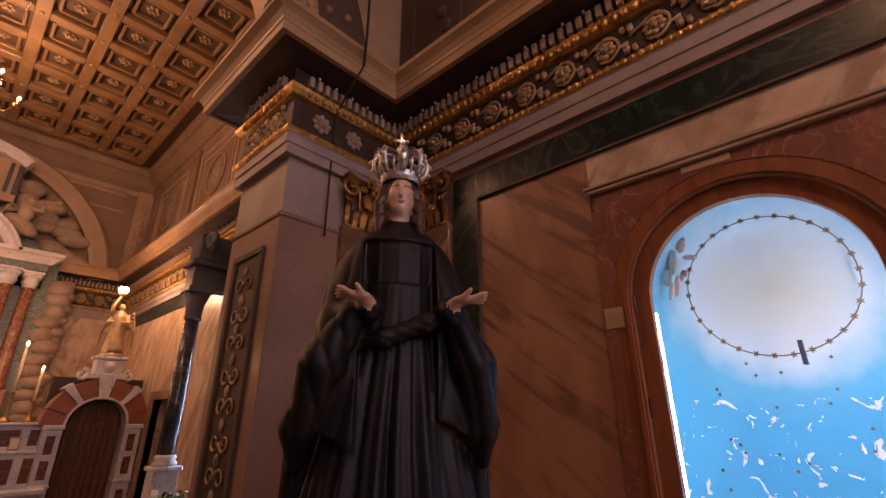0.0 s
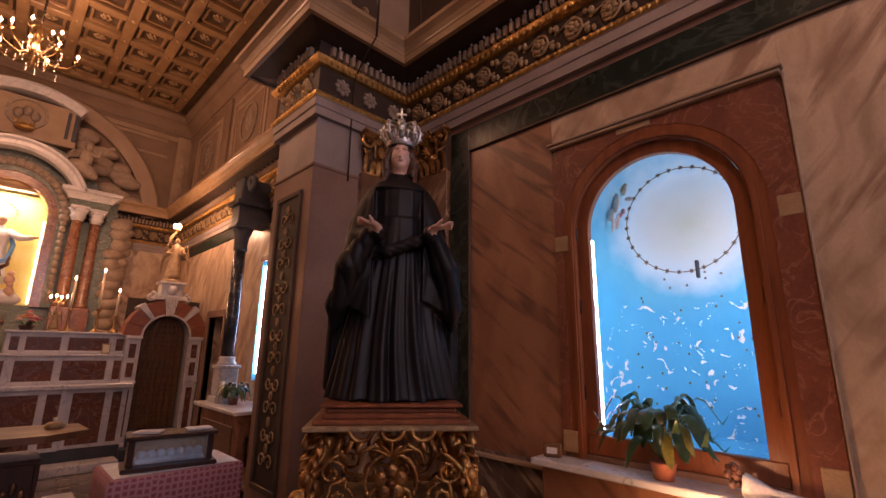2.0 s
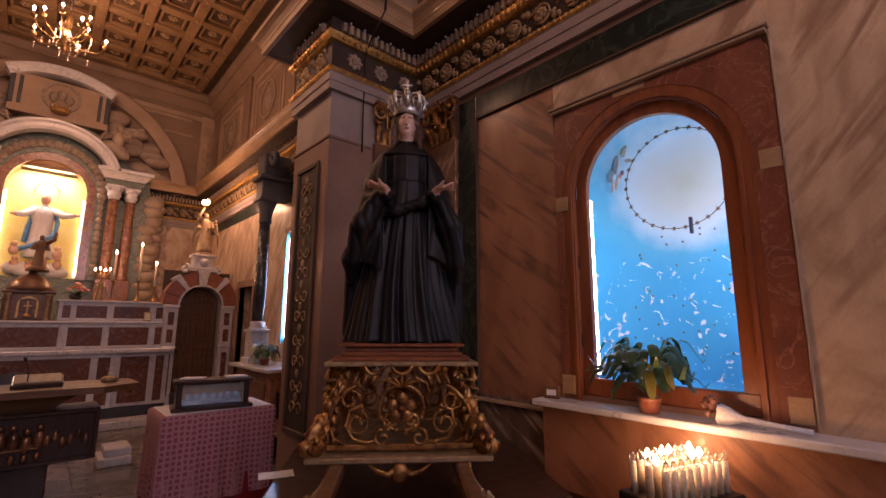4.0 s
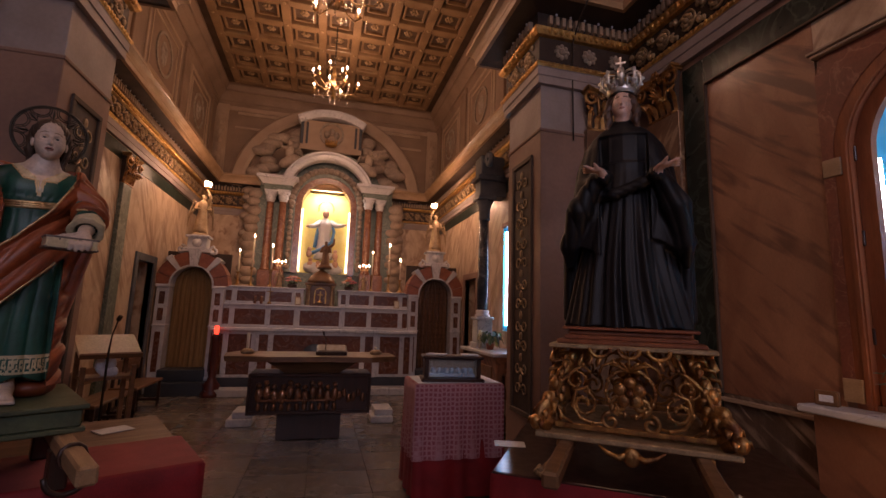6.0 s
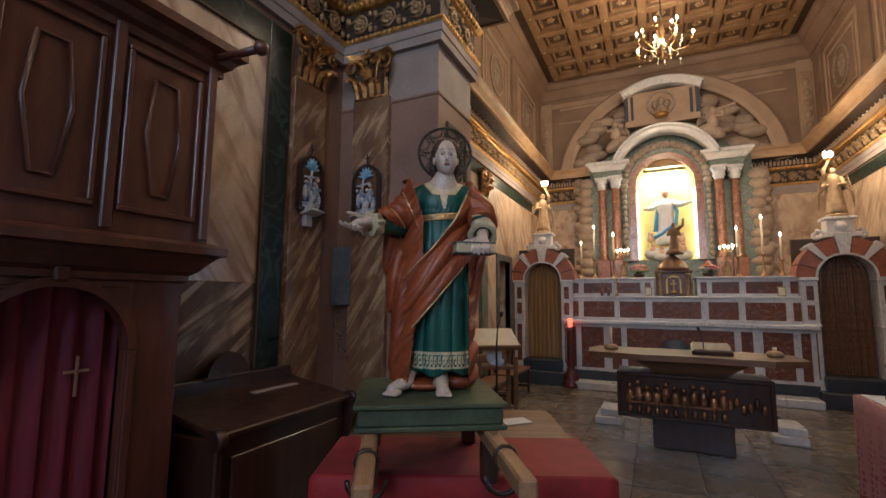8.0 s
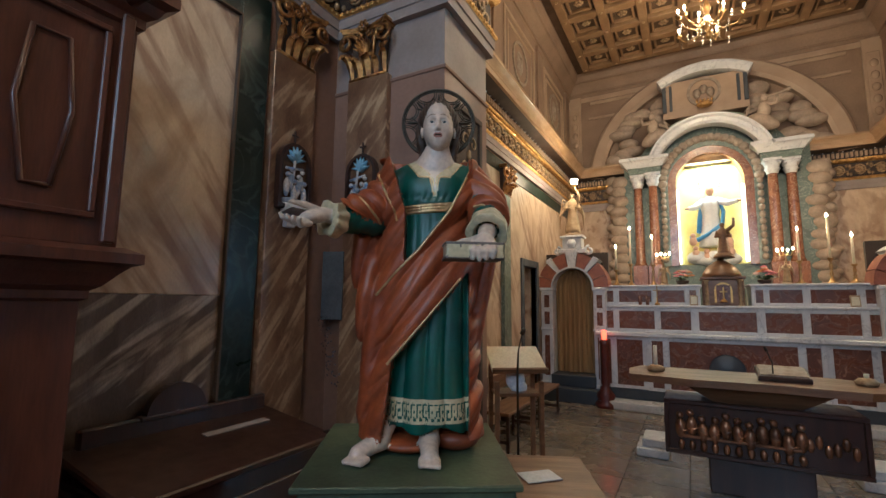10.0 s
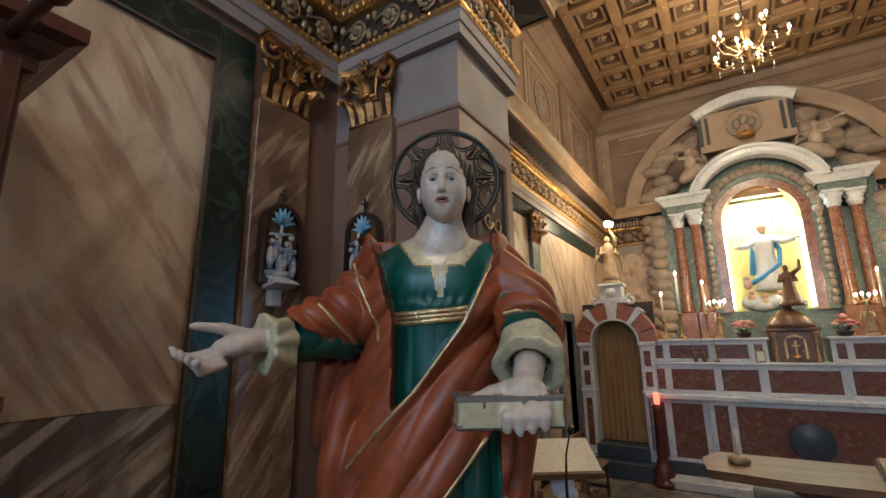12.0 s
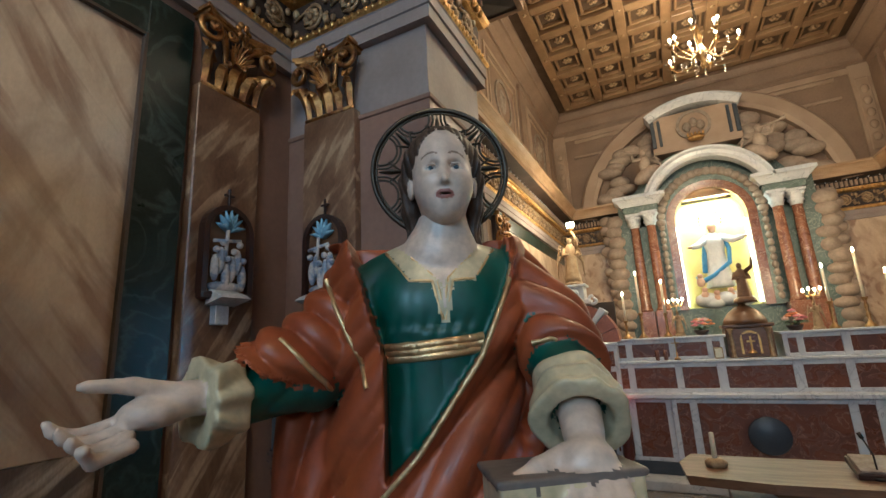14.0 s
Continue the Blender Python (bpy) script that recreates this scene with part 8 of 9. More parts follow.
b = bmesh.new()
carved_side(b)
SIDE = mesh_of("carved_side", b, [GOLD_AGED])
for k in range(4):
    place("carved_side", SIDE, lit, pose(0, 0, 0, 0, 0, 90 * k) @ pose(0, -0.42, 0, 0, 0, 0) @ pose(0, 0, 0.02, 0, 0, 0))
b = bmesh.new()
prof = [(0.36, 0.7), (0.37, 0.62), (0.43, 0.56), (0.45, 0.5), (0.43, 0.44), (0.5, 0.42), (0.56, 0.36), (0.57, 0.3), (0.52, 0.26)]
acanthus(b, [(0, -r, z) for r, z in prof], 0.05, 8)
acanthus(b, [(0, q[0] - 0.49, q[2]) for q in spiral((0, 0, 0.33), 0.06, 0.015, 1.4, 0, 16, 1)], 0.028)
acanthus(b, [(0, q[0] - 0.36, q[2]) for q in spiral((0, 0, 0.62), 0.05, 0.012, 1.3, math.pi, 14, -1)], 0.024)
for k in range(9):
    z = 0.68 - 0.045 * k
    r = 0.38 + 0.16 * k / 8 + 0.03 * math.sin(k)
    for s in (-1, 1):
        tube(b, [(s * 0.02, -r, z), (s * 0.05, -r - 0.03, z - 0.01), (s * 0.065, -r - 0.035, z - 0.04)], [0.016, 0.02, 0.005], 5, 0.6)
CORNER = mesh_of("corner_scroll", b, [GOLD_AGED])
for k in range(4):
    place("corner_scroll", CORNER, lit, pose(0, 0, 0, 0, 0, 45 + 90 * k) @ pose(0, 0, 0) @ Matrix.Diagonal((1, 1.17, 1, 1)))
b = bmesh.new()
acanthus(b, [(0, -0.54, 0.23), (0, -0.52, 0.17), (0, -0.55, 0.1), (0, -0.61, 0.05), (0, -0.66, 0.035), (0, -0.68, 0.06)], 0.03, 8)
for s in (-1, 0, 1):
    ball(b, (s * 0.03, -0.66, 0.022), (0.018, 0.035, 0.02), 8, 6)
FOOT = mesh_of("clawed_foot", b, [GOLD_DULL])
for k in range(4):
    place("clawed_foot", FOOT, lit, pose(0, 0, 0, 0, 0, 45 + 90 * k))
b = bmesh.new()
for s in (-1, 1):
    tube(b, [(0, -0.5, 0.2), (s * 0.06, -0.51, 0.17), (s * 0.12, -0.51, 0.19), (s * 0.16, -0.5, 0.22)], [0.02, 0.018, 0.012, 0.006], 6)
ball(b, (0, -0.51, 0.18), (0.045, 0.02, 0.05), 8, 6)
part("apron_shell", b, GOLD_AGED, lit)
for s in (-1, 1):
    b = bmesh.new()
    box(b, (s * 0.33, -0.32, 0.185), (0.075, 1.5, 0.07), None, 0.012)
    part("carrying_pole", b, WOOD_MID, lit, "raw brown wooden carrying pole")

# ---- red-draped table under the litter ----
RED_CLOTH = mat("deep_red_velvet_cloth", (0.3, 0.01, 0.014), 0.7, other=(0.2, 0.006, 0.009), scale=4, bump=0.15, fine=130)
RED_CLOTH.node_tree.nodes["Principled BSDF"].inputs["Sheen Weight"].default_value = 0.05


def draped_cloth(nm, bm_unused, w, d, top, low, parent=None, sides="fblr", amp=0.02, waves=9):
    """A cloth over a table top w by d about the origin, hanging to low with loose folds."""
    b = bmesh.new()
    nx, ny = 40, 26
    ring = []
    per = [(-w / 2 + w * k / nx, -d / 2) for k in range(nx)] + [(w / 2, -d / 2 + d * k / ny) for k in range(ny)] + [(w / 2 - w * k / nx, d / 2) for k in range(nx)] + [(-w / 2, d / 2 - d * k / ny) for k in range(ny)]
    levels = [top, top - 0.012, top - 0.1, (top + low) / 2, low]
    rings = []
    for li, z in enumerate(levels):
        row = []
        for k, (x, y) in enumerate(per):
            drop = max(0, (top - z) / max(0.01, top - low))
            o = 0.004 + 0.012 * min(1, li) + amp * drop * (1 + math.sin(k * 2 * math.pi * waves / len(per) * 2 + 0.8 * math.sin(k * 0.3)))
            nxn = (1 if x >= w / 2 - 1e-6 else -1 if x <= -w / 2 + 1e-6 else 0)
            nyn = (1 if y >= d / 2 - 1e-6 else -1 if y <= -d / 2 + 1e-6 else 0)
            o = 0 if li == 0 else o
            row.append(b.verts.new((x + nxn * o, y + nyn * o, z + (0.004 if li == 0 else 0))))
        rings.append(row)
    for r, s in zip(rings, rings[1:]):
        for k in range(len(per)):
            j = (k + 1) % len(per)
            b.faces.new((r[k], r[j], s[j], s[k])).smooth = True
    b.faces.new(rings[0])
    return b


def plain_table(nm, m, w, d, h, label, top_mat):
    root = thing(nm, m, label, "table")
    b = bmesh.new()
    span(b, (-w / 2, -d / 2, h - 0.035), (w / 2, d / 2, h), 0.006)
    part("tabletop", b, top_mat, root)
    for sx in (-1, 1):
        for sy in (-1, 1):
            b = bmesh.new()
            span(b, (sx * (w / 2 - 0.08) - 0.03, sy * (d / 2 - 0.08) - 0.03, 0), (sx * (w / 2 - 0.08) + 0.03, sy * (d / 2 - 0.08) + 0.03, h - 0.035), 0.005)
            part("leg", b, WOOD_DARK, root)
    return root


TR = pose(2.12, 1.2, 0, 0, 0, MA + 3)
plain_table("platform_table", TR, 1.72, 1.3, 0.765, "dark wooden table bearing the gilded litter", WOOD_DARK)
b = bmesh.new()
# valance cloth round the front and the sides, below the top edge
per = [(-0.868, 0.6)] + [(-0.868, 0.6 - 1.26 * k / 20) for k in range(1, 20)] + [(-0.868 + 1.736 * k / 44, -0.66) for k in range(45)] + [(0.868, -0.66 + 1.26 * k / 20) for k in range(1, 21)]
rows = []
for li, z in enumerate((0.755, 0.6, 0.3, 0.02)):
    rows.append([b.verts.new((x * (1 + 0.015 * li * (0.5 + 0.5 * math.sin(k * 0.9))), y * (1 + 0.02 * li * (0.5 + 0.5 * math.sin(k * 1.1))), z)) for k, (x, y) in enumerate(per)])
for r, s in zip(rows, rows[1:]):
    for k in range(len(per) - 1):
        b.faces.new((r[k], r[k + 1], s[k + 1], s[k])).smooth = True
single("table_skirt", b, RED_CLOTH, "deep red velvet skirt hung round the litter table", "tablecloth", TR)
bm = bmesh.new()
box(bm, (0, 0, 0.003), (0.21, 0.14, 0.004), None, 0.001)
single("paper_sheet", bm, STAT_WHITE, "white sheet of paper lying on the dark table", "paper", pose(1.36, 1.62, 0.768, 0, 0, -20))

# ---- the other statue's green litter and its table ----
GREEN_BOX = mat("worn_sage_green_painted_wood", (0.085, 0.115, 0.062), 0.5, other=(0.055, 0.07, 0.04), scale=5, bump=0.15, grain=0.15)
lj = thing("statue_litter", pose(-1.518, 1.29, 0.83, 0, 0, 32), "sage green wooden statue platform with carrying poles", "litter")
b = bmesh.new()
span(b, (-0.35, -0.36, 0.235), (0.35, 0.36, 0.32), 0.008)
part("box", b, GREEN_BOX, lj)
b = bmesh.new()
span(b, (-0.37, -0.38, 0.318), (0.37, 0.38, 0.34), 0.008)
part("top_board", b, GREEN_BOX, lj)
b = bmesh.new()
span(b, (-0.365, -0.375, 0.213), (0.365, 0.375, 0.237), 0.008)
part("bottom_board", b, GREEN_BOX, lj)
for s in (-1, 1):
    b = bmesh.new()
    box(b, (s * 0.29, -0.2, 0.173), (0.07, 1.5, 0.075), None, 0.01)
    pole = part("carrying_pole", b, WOOD_PALE, lj, "raw wooden carrying pole")
    b = bmesh.new()
    tube(b, [(s * 0.29 + 0.048 * math.cos(q), -0.62, 0.173 + 0.05 * math.sin(q)) for q in [2 * math.pi * k / 10 for k in range(11)]], 0.009, 5)
    tube(b, [(s * 0.29 + 0.08 * math.cos(q), -0.58, 0.09 + 0.08 * math.sin(q)) for q in [math.pi * (1 + k / 8) for k in range(9)]], 0.012, 5)
    part("strap", b, WOOD_DARK, pole, "dark leather strap")
    for y in (-0.3, 0.3):
        b = bmesh.new()
        span(b, (s * 0.29 - 0.04, y - 0.04, -0.046), (s * 0.29 + 0.04, y + 0.04, 0.138), 0.008)
        part("foot", b, WOOD_DARK, lj)
TL = pose(-1.56, 1.86, 0, 0, 0, 25)
plain_table("side_table", TL, 1.46, 1.35, 0.775, "brown wooden table partly covered by a red cloth", WOOD_MID)
b = draped_cloth("cloth", None, 1.52, 0.62, 0.779, 0.12, amp=0.02, waves=8)
single("tablecloth", b, RED_CLOTH, "deep red cloth with worn edges hanging over the table", "tablecloth", TL @ pose(0, -0.41, 0.0))
bm = bmesh.new()
box(bm, (0, 0, 0.004), (0.21, 0.15, 0.006), None, 0.001)
single("leaflet", bm, STAT_WHITE, "white printed leaflet on the wooden table", "leaflet", TL @ pose(0.42, 0.3, 0.777, 0, 0, 20))
BLUE_CLOTH = mat("blue_plastic_sheet", (0.04, 0.12, 0.4), 0.5)
bm = bmesh.new()
ball(bm, (0, 0, 0.12), (0.1, 0.08, 0.12), 10, 8)
single("blue_bag", bm, BLUE_CLOTH, "blue plastic bag lying by the table leg", "bag", TL @ pose(0.82, -0.72, 0))
bm = bmesh.new()
ball(bm, (0, 0, 0.12), (0.1, 0.08, 0.12), 10, 8)
single("blue_bag", bm, BLUE_CLOTH, "blue plastic bag lying by the table leg", "bag", TL @ pose(-0.86, -0.75, 0))

# ---- cloth-covered table with the glazed casket ----
ct = thing("credence_table", pose(1.33, 2.95, 0), "small wooden table under two cloths", "table")
b = bmesh.new()
span(b, (-0.39, -0.24, 0.97), (0.39, 0.24, 1.0), 0.005)
part("tabletop", b, WOOD_MID, ct)
for sx in (-1, 1):
    for sy in (-1, 1):
        b = bmesh.new()
        span(b, (sx * 0.34 - 0.025, sy * 0.19 - 0.025, 0), (sx * 0.34 + 0.025, sy * 0.19 + 0.025, 0.97), 0.005)
        part("leg", b, WOOD_MID, ct)
b = draped_cloth("under", None, 0.8, 0.5, 1.004, 0.03, amp=0.016, waves=7)
single("red_cloth", b, RED_CLOTH, "red under-cloth hanging to the floor", "tablecloth", pose(1.33, 2.95, 0))
LACE = mat("white_lace_over_red", (0.5, 0.19, 0.22), 0.75, other=(0.3, 0.03, 0.05), scale=30, mix=(0.47, 0.53), bump=0.3, fine=150)
ln = LACE.node_tree
wv = ln.nodes.new("ShaderNodeTexVoronoi")
wv.feature = "DISTANCE_TO_EDGE"
wv.inputs["Scale"].default_value = 24
wv.inputs["Randomness"].default_value = 0.25
ltc = ln.nodes.new("ShaderNodeTexCoord")
ln.links.new(ltc.outputs["Object"], wv.inputs["Vector"])
lr = ln.nodes.new("ShaderNodeValToRGB")
lr.color_ramp.elements[0].position, lr.color_ramp.elements[0].color = 0.05, (0.42, 0.22, 0.25, 1)
lr.color_ramp.elements[1].position, lr.color_ramp.elements[1].color = 0.3, (0.26, 0.06, 0.08, 1)
ln.links.new(wv.outputs["Distance"], lr.inputs[0])
ln.links.new(lr.outputs[0], ln.nodes["Principled BSDF"].inputs["Base Color"])
b = draped_cloth("lace", None, 0.83, 0.53, 1.012, 0.36, amp=0.014, waves=8)
single("lace_cloth", b, LACE, "white lace cloth laid over the red one", "tablecloth", pose(1.33, 2.95, 0))
bm = bmesh.new()
box(bm, (0, 0, 0.003), (0.8, 0.5, 0.004), None, 0.001)
single("white_runner", bm, STAT_WHITE, "white linen runner on top of the cloths", "tablecloth", pose(1.33, 2.95, 1.016))
ck = thing("casket", pose(1.29, 2.87, 1.021, 0, 0, -8), "dark wooden reliquary casket with a glass front", "casket")
b = bmesh.new()
span(b, (-0.3, -0.14, 0), (0.3, 0.14, 0.03), 0.008)
span(b, (-0.27, -0.1, 0.03), (-0.23, 0.12, 0.21), 0.005)
span(b, (0.23, -0.1, 0.03), (0.27, 0.12, 0.21), 0.005)
span(b, (-0.23, 0.05, 0.03), (0.23, 0.12, 0.21), 0.005)
span(b, (-0.29, -0.13, 0.21), (0.29, 0.14, 0.235), 0.008)
part("body", b, WOOD_DARK, ck)
b = bmesh.new()
span(b, (-0.23, -0.09, 0.04), (0.23, -0.084, 0.2))
pane = part("glass_pane", b, GLASS, ck, "clear glass front")
pane.visible_shadow = False
b = bmesh.new()
span(b, (-0.22, -0.05, 0.035), (0.22, 0.05, 0.07), 0.01)
for k in range(7):
    ball(b, (-0.18 + 0.06 * k, -0.02, 0.09), (0.03, 0.03, 0.035), 8, 6)
part("lining", b, STAT_BLUE, ck, "pale blue lining")
for x in (-0.15, 0.17):
    bm = bmesh.new()
    box(bm, (0, 0, 0.008), (0.17, 0.12, 0.012), None, 0.002)
    single("prayer_cards", bm, STAT_WHITE, "small stack of white prayer cards on the casket", "cards", pose(1.29 + x, 2.87 - x * 0.14, 1.258, 0, 0, -20 + 90 * x), "prayer cards")

# ---- confessional ----
CONF = mat("dark_red_brown_confessional_wood", (0.1, 0.035, 0.022), 0.36, other=(0.06, 0.02, 0.013), scale=3, stretch=(4, 4, 0.5), grain=0.12, bump=0.1, fine=30, coat=0.3)
PURPLE = mat("dark_magenta_curtain_cloth", (0.2, 0.02, 0.052), 0.7, other=(0.13, 0.012, 0.034), scale=4, stretch=(6, 6, 0.5), bump=0.15, fine=120)
cf = thing("confessional", pose(0, 0, 0), "dark carved wooden confessional with a purple curtain in its arched opening", "confessional")
X0, XF, XU = -3.195, -2.62, -2.55
AY, AW, AZ = 0.03, 0.29, 1.42
b = bmesh.new()
for y0, y1, z0, z1 in ((-2.1, AY - AW - 0.0, 0, 1.78), (AY + AW, 0.58, 0, 1.78), (AY - AW, AY + AW, AZ + AW + 0.0, 1.78)):
    span(b, (XF - 0.05, y0, z0), (XF, y1, z1), 0.004)
n = 14
for k in range(n):
    a0, a1 = math.pi * k / n, math.pi * (k + 1) / n
    p = [(AY + AW * math.cos(a), AZ + AW * math.sin(a)) for a in (a0, a1)]
    q = [(AY + AW * math.cos(a), AZ + AW) for a in (a0, a1)]
    for x in (XF, XF - 0.05):
        b.faces.new([b.verts.new((x, *r)) for r in (p[0], p[1], q[1], q[0])])
    b.faces.new([b.verts.new(r) for r in ((XF, *p[0]), (XF, *p[1]), (XF - 0.05, *p[1]), (XF - 0.05, *p[0]))])
span(b, (X0, 0.53, 0), (XF - 0.05, 0.58, 1.78), 0.004)
span(b, (X0, -2.1, 0), (X0 + 0.03, 0.53, 1.78))
part("lower_body", b, CONF, cf)
b = bmesh.new()
arch_sweep(b, (XF, AY, AZ), AW, [(0, 0), (0, 0.025), (0.04, 0.025), (0.04, 0)], 0, math.pi, 20, "x")
for s in (-1, 1):
    span(b, (XF, AY + s * AW, 0.1), (XF + 0.025, AY + s * (AW + 0.04), AZ), 0.006)
span(b, (XF, AY - 0.03, AZ + AW + 0.02), (XF + 0.04, AY + 0.03, AZ + AW + 0.12), 0.01)
part("arch_moulding", b, CONF, cf)
b = bmesh.new()
sweep(b, [(X0, 0.58), (XF, 0.58), (XF, -2.1)], [(o, z) for o, z in ((0.0, 1.74), (-0.02, 1.75), (-0.02, 1.78), (-0.05, 1.8), (-0.09, 1.85), (-0.12, 1.88), (-0.15, 1.89), (-0.15, 1.93), (-0.1, 1.955), (0.0, 1.96))])
part("ledge", b, CONF, cf)
b = bmesh.new()
span(b, (X0, -2.1, 1.955), (XU, 0.66, 2.96), 0.006)
part("upper_body", b, CONF, cf)
b = bmesh.new()
sweep(b, [(X0, 0.66), (XU, 0.66), (XU, -2.1)], [(o, z) for o, z in ((0.0, 2.9), (-0.02, 2.91), (-0.02, 2.95), (-0.05, 2.97), (-0.07, 3.01), (-0.11, 3.03), (-0.11, 3.08), (0.0, 3.1), (0.4, 3.1))])
part("cornice", b, CONF, cf)
for yc in (0.375, -0.1, -0.6, -1.1, -1.6):
    b = bmesh.new()
    w, z0, z1 = 0.19, 2.06, 2.86
    for lo, hi in (((yc - w, z0), (yc + w, z0 + 0.025)), ((yc - w, z1 - 0.025), (yc + w, z1)), ((yc - w, z0 + 0.025), (yc - w + 0.025, z1 - 0.025)), ((yc + w - 0.025, z0 + 0.025), (yc + w, z1 - 0.025))):
        span(b, (XU, *lo), (XU + 0.02, *hi), 0.007)
    pts = [(0.04, -0.3), (0.085, 0.0), (0.055, 0.28), (-0.055, 0.28), (-0.085, 0.0), (-0.04, -0.3), (0.04, -0.3)]
    tube(b, [(XU + 0.006, yc + u, 2.46 + v) for u, v in pts], 0.01, 6)
    part("raised_panel", b, CONF, cf)
    b = bmesh.new()
    span(b, (XU, yc + 0.215, 1.97), (XU + 0.03, yc + 0.265, 2.94), 0.008)
    part("stile", b, CONF, cf)
b = bmesh.new()
cols = 40
gr = []
for z in (0.08, 0.5, 1.0, 1.4, 1.6, 1.72):
    gr.append([b.verts.new((XF - 0.14 + 0.025 * math.sin(k * 0.95) + 0.01 * math.sin(k * 2.3 + z), AY - 0.33 + 0.66 * k / cols, z)) for k in range(cols + 1)])
for r, s in zip(gr, gr[1:]):
    for k in range(cols):
        b.faces.new((r[k], r[k + 1], s[k + 1], s[k])).smooth = True
cur = part("curtain", b, PURPLE, cf, "dark magenta curtain")
b = bmesh.new()
span(b, (XF - 0.108, AY + 0.15 - 0.006, 1.22), (XF - 0.1, AY + 0.15 + 0.006, 1.4), 0.001)
span(b, (XF - 0.108, AY + 0.15 - 0.05, 1.325), (XF - 0.1, AY + 0.15 + 0.05, 1.337), 0.001)
part("cross", b, PIER_PAINT, cur, "thin dull embroidered cross")
b = bmesh.new()
tube(b, [(XU + 0.05, 0.6, 2.99), (XU + 0.25, 0.6, 2.97), (XU + 0.38, 0.6, 2.965)], 0.022, 8)
ball(b, (XU + 0.4, 0.6, 2.965), 0.04, 10, 7)
part("projecting_arm", b, CONF, cf, "short turned wooden arm")

# kneeler beside it
kn = thing("kneeler", pose(-2.78, 1.28, 0, 0, 0, 0), "dark wooden kneeling bench by the wall", "bench")
b = bmesh.new()
span(b, (-0.36, -0.5, 0), (0.24, 0.62, 0.9), 0.01)
part("body", b, WOOD_DARK, kn)
b = bmesh.new()
box(b, (-0.03, 0.06, 0.965), (0.66, 1.18, 0.04), pose(0, 0, 0, 0, 9), 0.01)
part("sloping_top", b, WOOD_DARK, kn)
b = bmesh.new()
span(b, (0.24, -0.4, 0.12), (0.26, 0.52, 0.78), 0.006)
part("front_panel", b, WOOD_DARK, kn)
b = bmesh.new()
span(b, (-0.36, -0.45, 0.95), (-0.31, 0.62, 1.12), 0.01)
arch_sweep(b, (-0.36, 0.02, 1.11), 0.02, [(0, 0), (0, 0.05), (0.15, 0.05), (0.15, 0)], 0, math.pi, 18, "x")
span(b, (-0.37, -0.18, 1.1), (-0.3, 0.22, 1.125), 0.006)
part("back_board", b, WOOD_DARK, kn, "dark back board with a round crest")
for y in (-0.52, 0.64):
    b = bmesh.new()
    span(b, (-0.36, y - 0.025, 0), (0.3, y + 0.025, 0.9), 0.012)
    tube(b, [(0.27, y - 0.03, 0.9), (0.27, y + 0.03, 0.9)], 0.06, 14)
    part("side_panel", b, WOOD_DARK, kn)
bm = bmesh.new()
box(bm, (0, 0, 0), (0.05, 0.42, 0.006), pose(0, 0, 0, 0, 9), 0.001)
single("ruler_strip", bm, BAND_GREY, "pale grey flat strip lying on the kneeling bench", "strip", pose(-2.9, 1.55, 1.006))

# ---- stations of the cross on the pilasters ----
ST_BLUE = mat("pale_blue_painted_plaster", (0.32, 0.52, 0.68), 0.5, other=(0.24, 0.42, 0.58), scale=10)
ST_PALE = mat("pale_painted_plaster_figures", (0.68, 0.64, 0.62), 0.5, other=(0.3, 0.36, 0.5), scale=14, mix=(0.45, 0.55))


def station(m):
    root = thing("station_relief", m, "small arched devotional relief with a pale blue leaf crest", "relief", "wall reliefs")
    b = bmesh.new()
    arch_frame_xz(b, 0, -0.05, 0.0, 0.155, 0.125, -0.3, 0.04, 16)
    span(b, (-0.155, -0.06, -0.33), (0.155, 0.0, -0.29), 0.008)
    part("frame", b, WOOD_DARK, root, "dark wooden frame")
    b = bmesh.new()
    arch_frame_xz(b, 0, -0.02, -0.004, 0.128, 0.001, -0.3, 0.04, 16)
    part("ground", b, WOOD_MID, root)
    b = bmesh.new()
    for k in range(7):
        a = math.pi * (0.1 + 0.8 * k / 6)
        tube(b, [(0, -0.03, 0.05), (0.05 * math.cos(a), -0.045, 0.05 + 0.07 * math.sin(a)), (0.095 * math.cos(a), -0.05, 0.04 + 0.13 * math.sin(a))], [0.02, 0.026, 0.006], 6, 0.5)
    part("leaf_crest", b, ST_BLUE, root, "pale blue leaf crest")
    b = bmesh.new()
    r = random.Random(3)
    for k in range(6):
        x, z = -0.08 + 0.034 * k, -0.16 + 0.05 * math.sin(k * 2.1)
        ball(b, (x, -0.04, z), (0.024, 0.025, 0.075), 8, 6)
        ball(b, (x + r.uniform(-0.008, 0.008), -0.055, z + 0.095), 0.019, 8, 6)
    tube(b, [(-0.1, -0.05, -0.02), (0.06, -0.06, 0.0)], 0.01, 6)
    tube(b, [(-0.02, -0.055, 0.05), (-0.03, -0.055, -0.1)], 0.01, 6)
    ball(b, (0, -0.03, -0.26), (0.12, 0.03, 0.03), 10, 6)
    part("relief_scene", b, ST_PALE, root, "pale painted relief shapes")
    b = bmesh.new()
    span(b, (-0.006, -0.03, 0.2), (0.006, -0.015, 0.3), 0.002)
    span(b, (-0.03, -0.03, 0.255), (0.03, -0.015, 0.267), 0.002)
    part("cross", b, WOOD_DARK, root, "small dark cross")
    return root


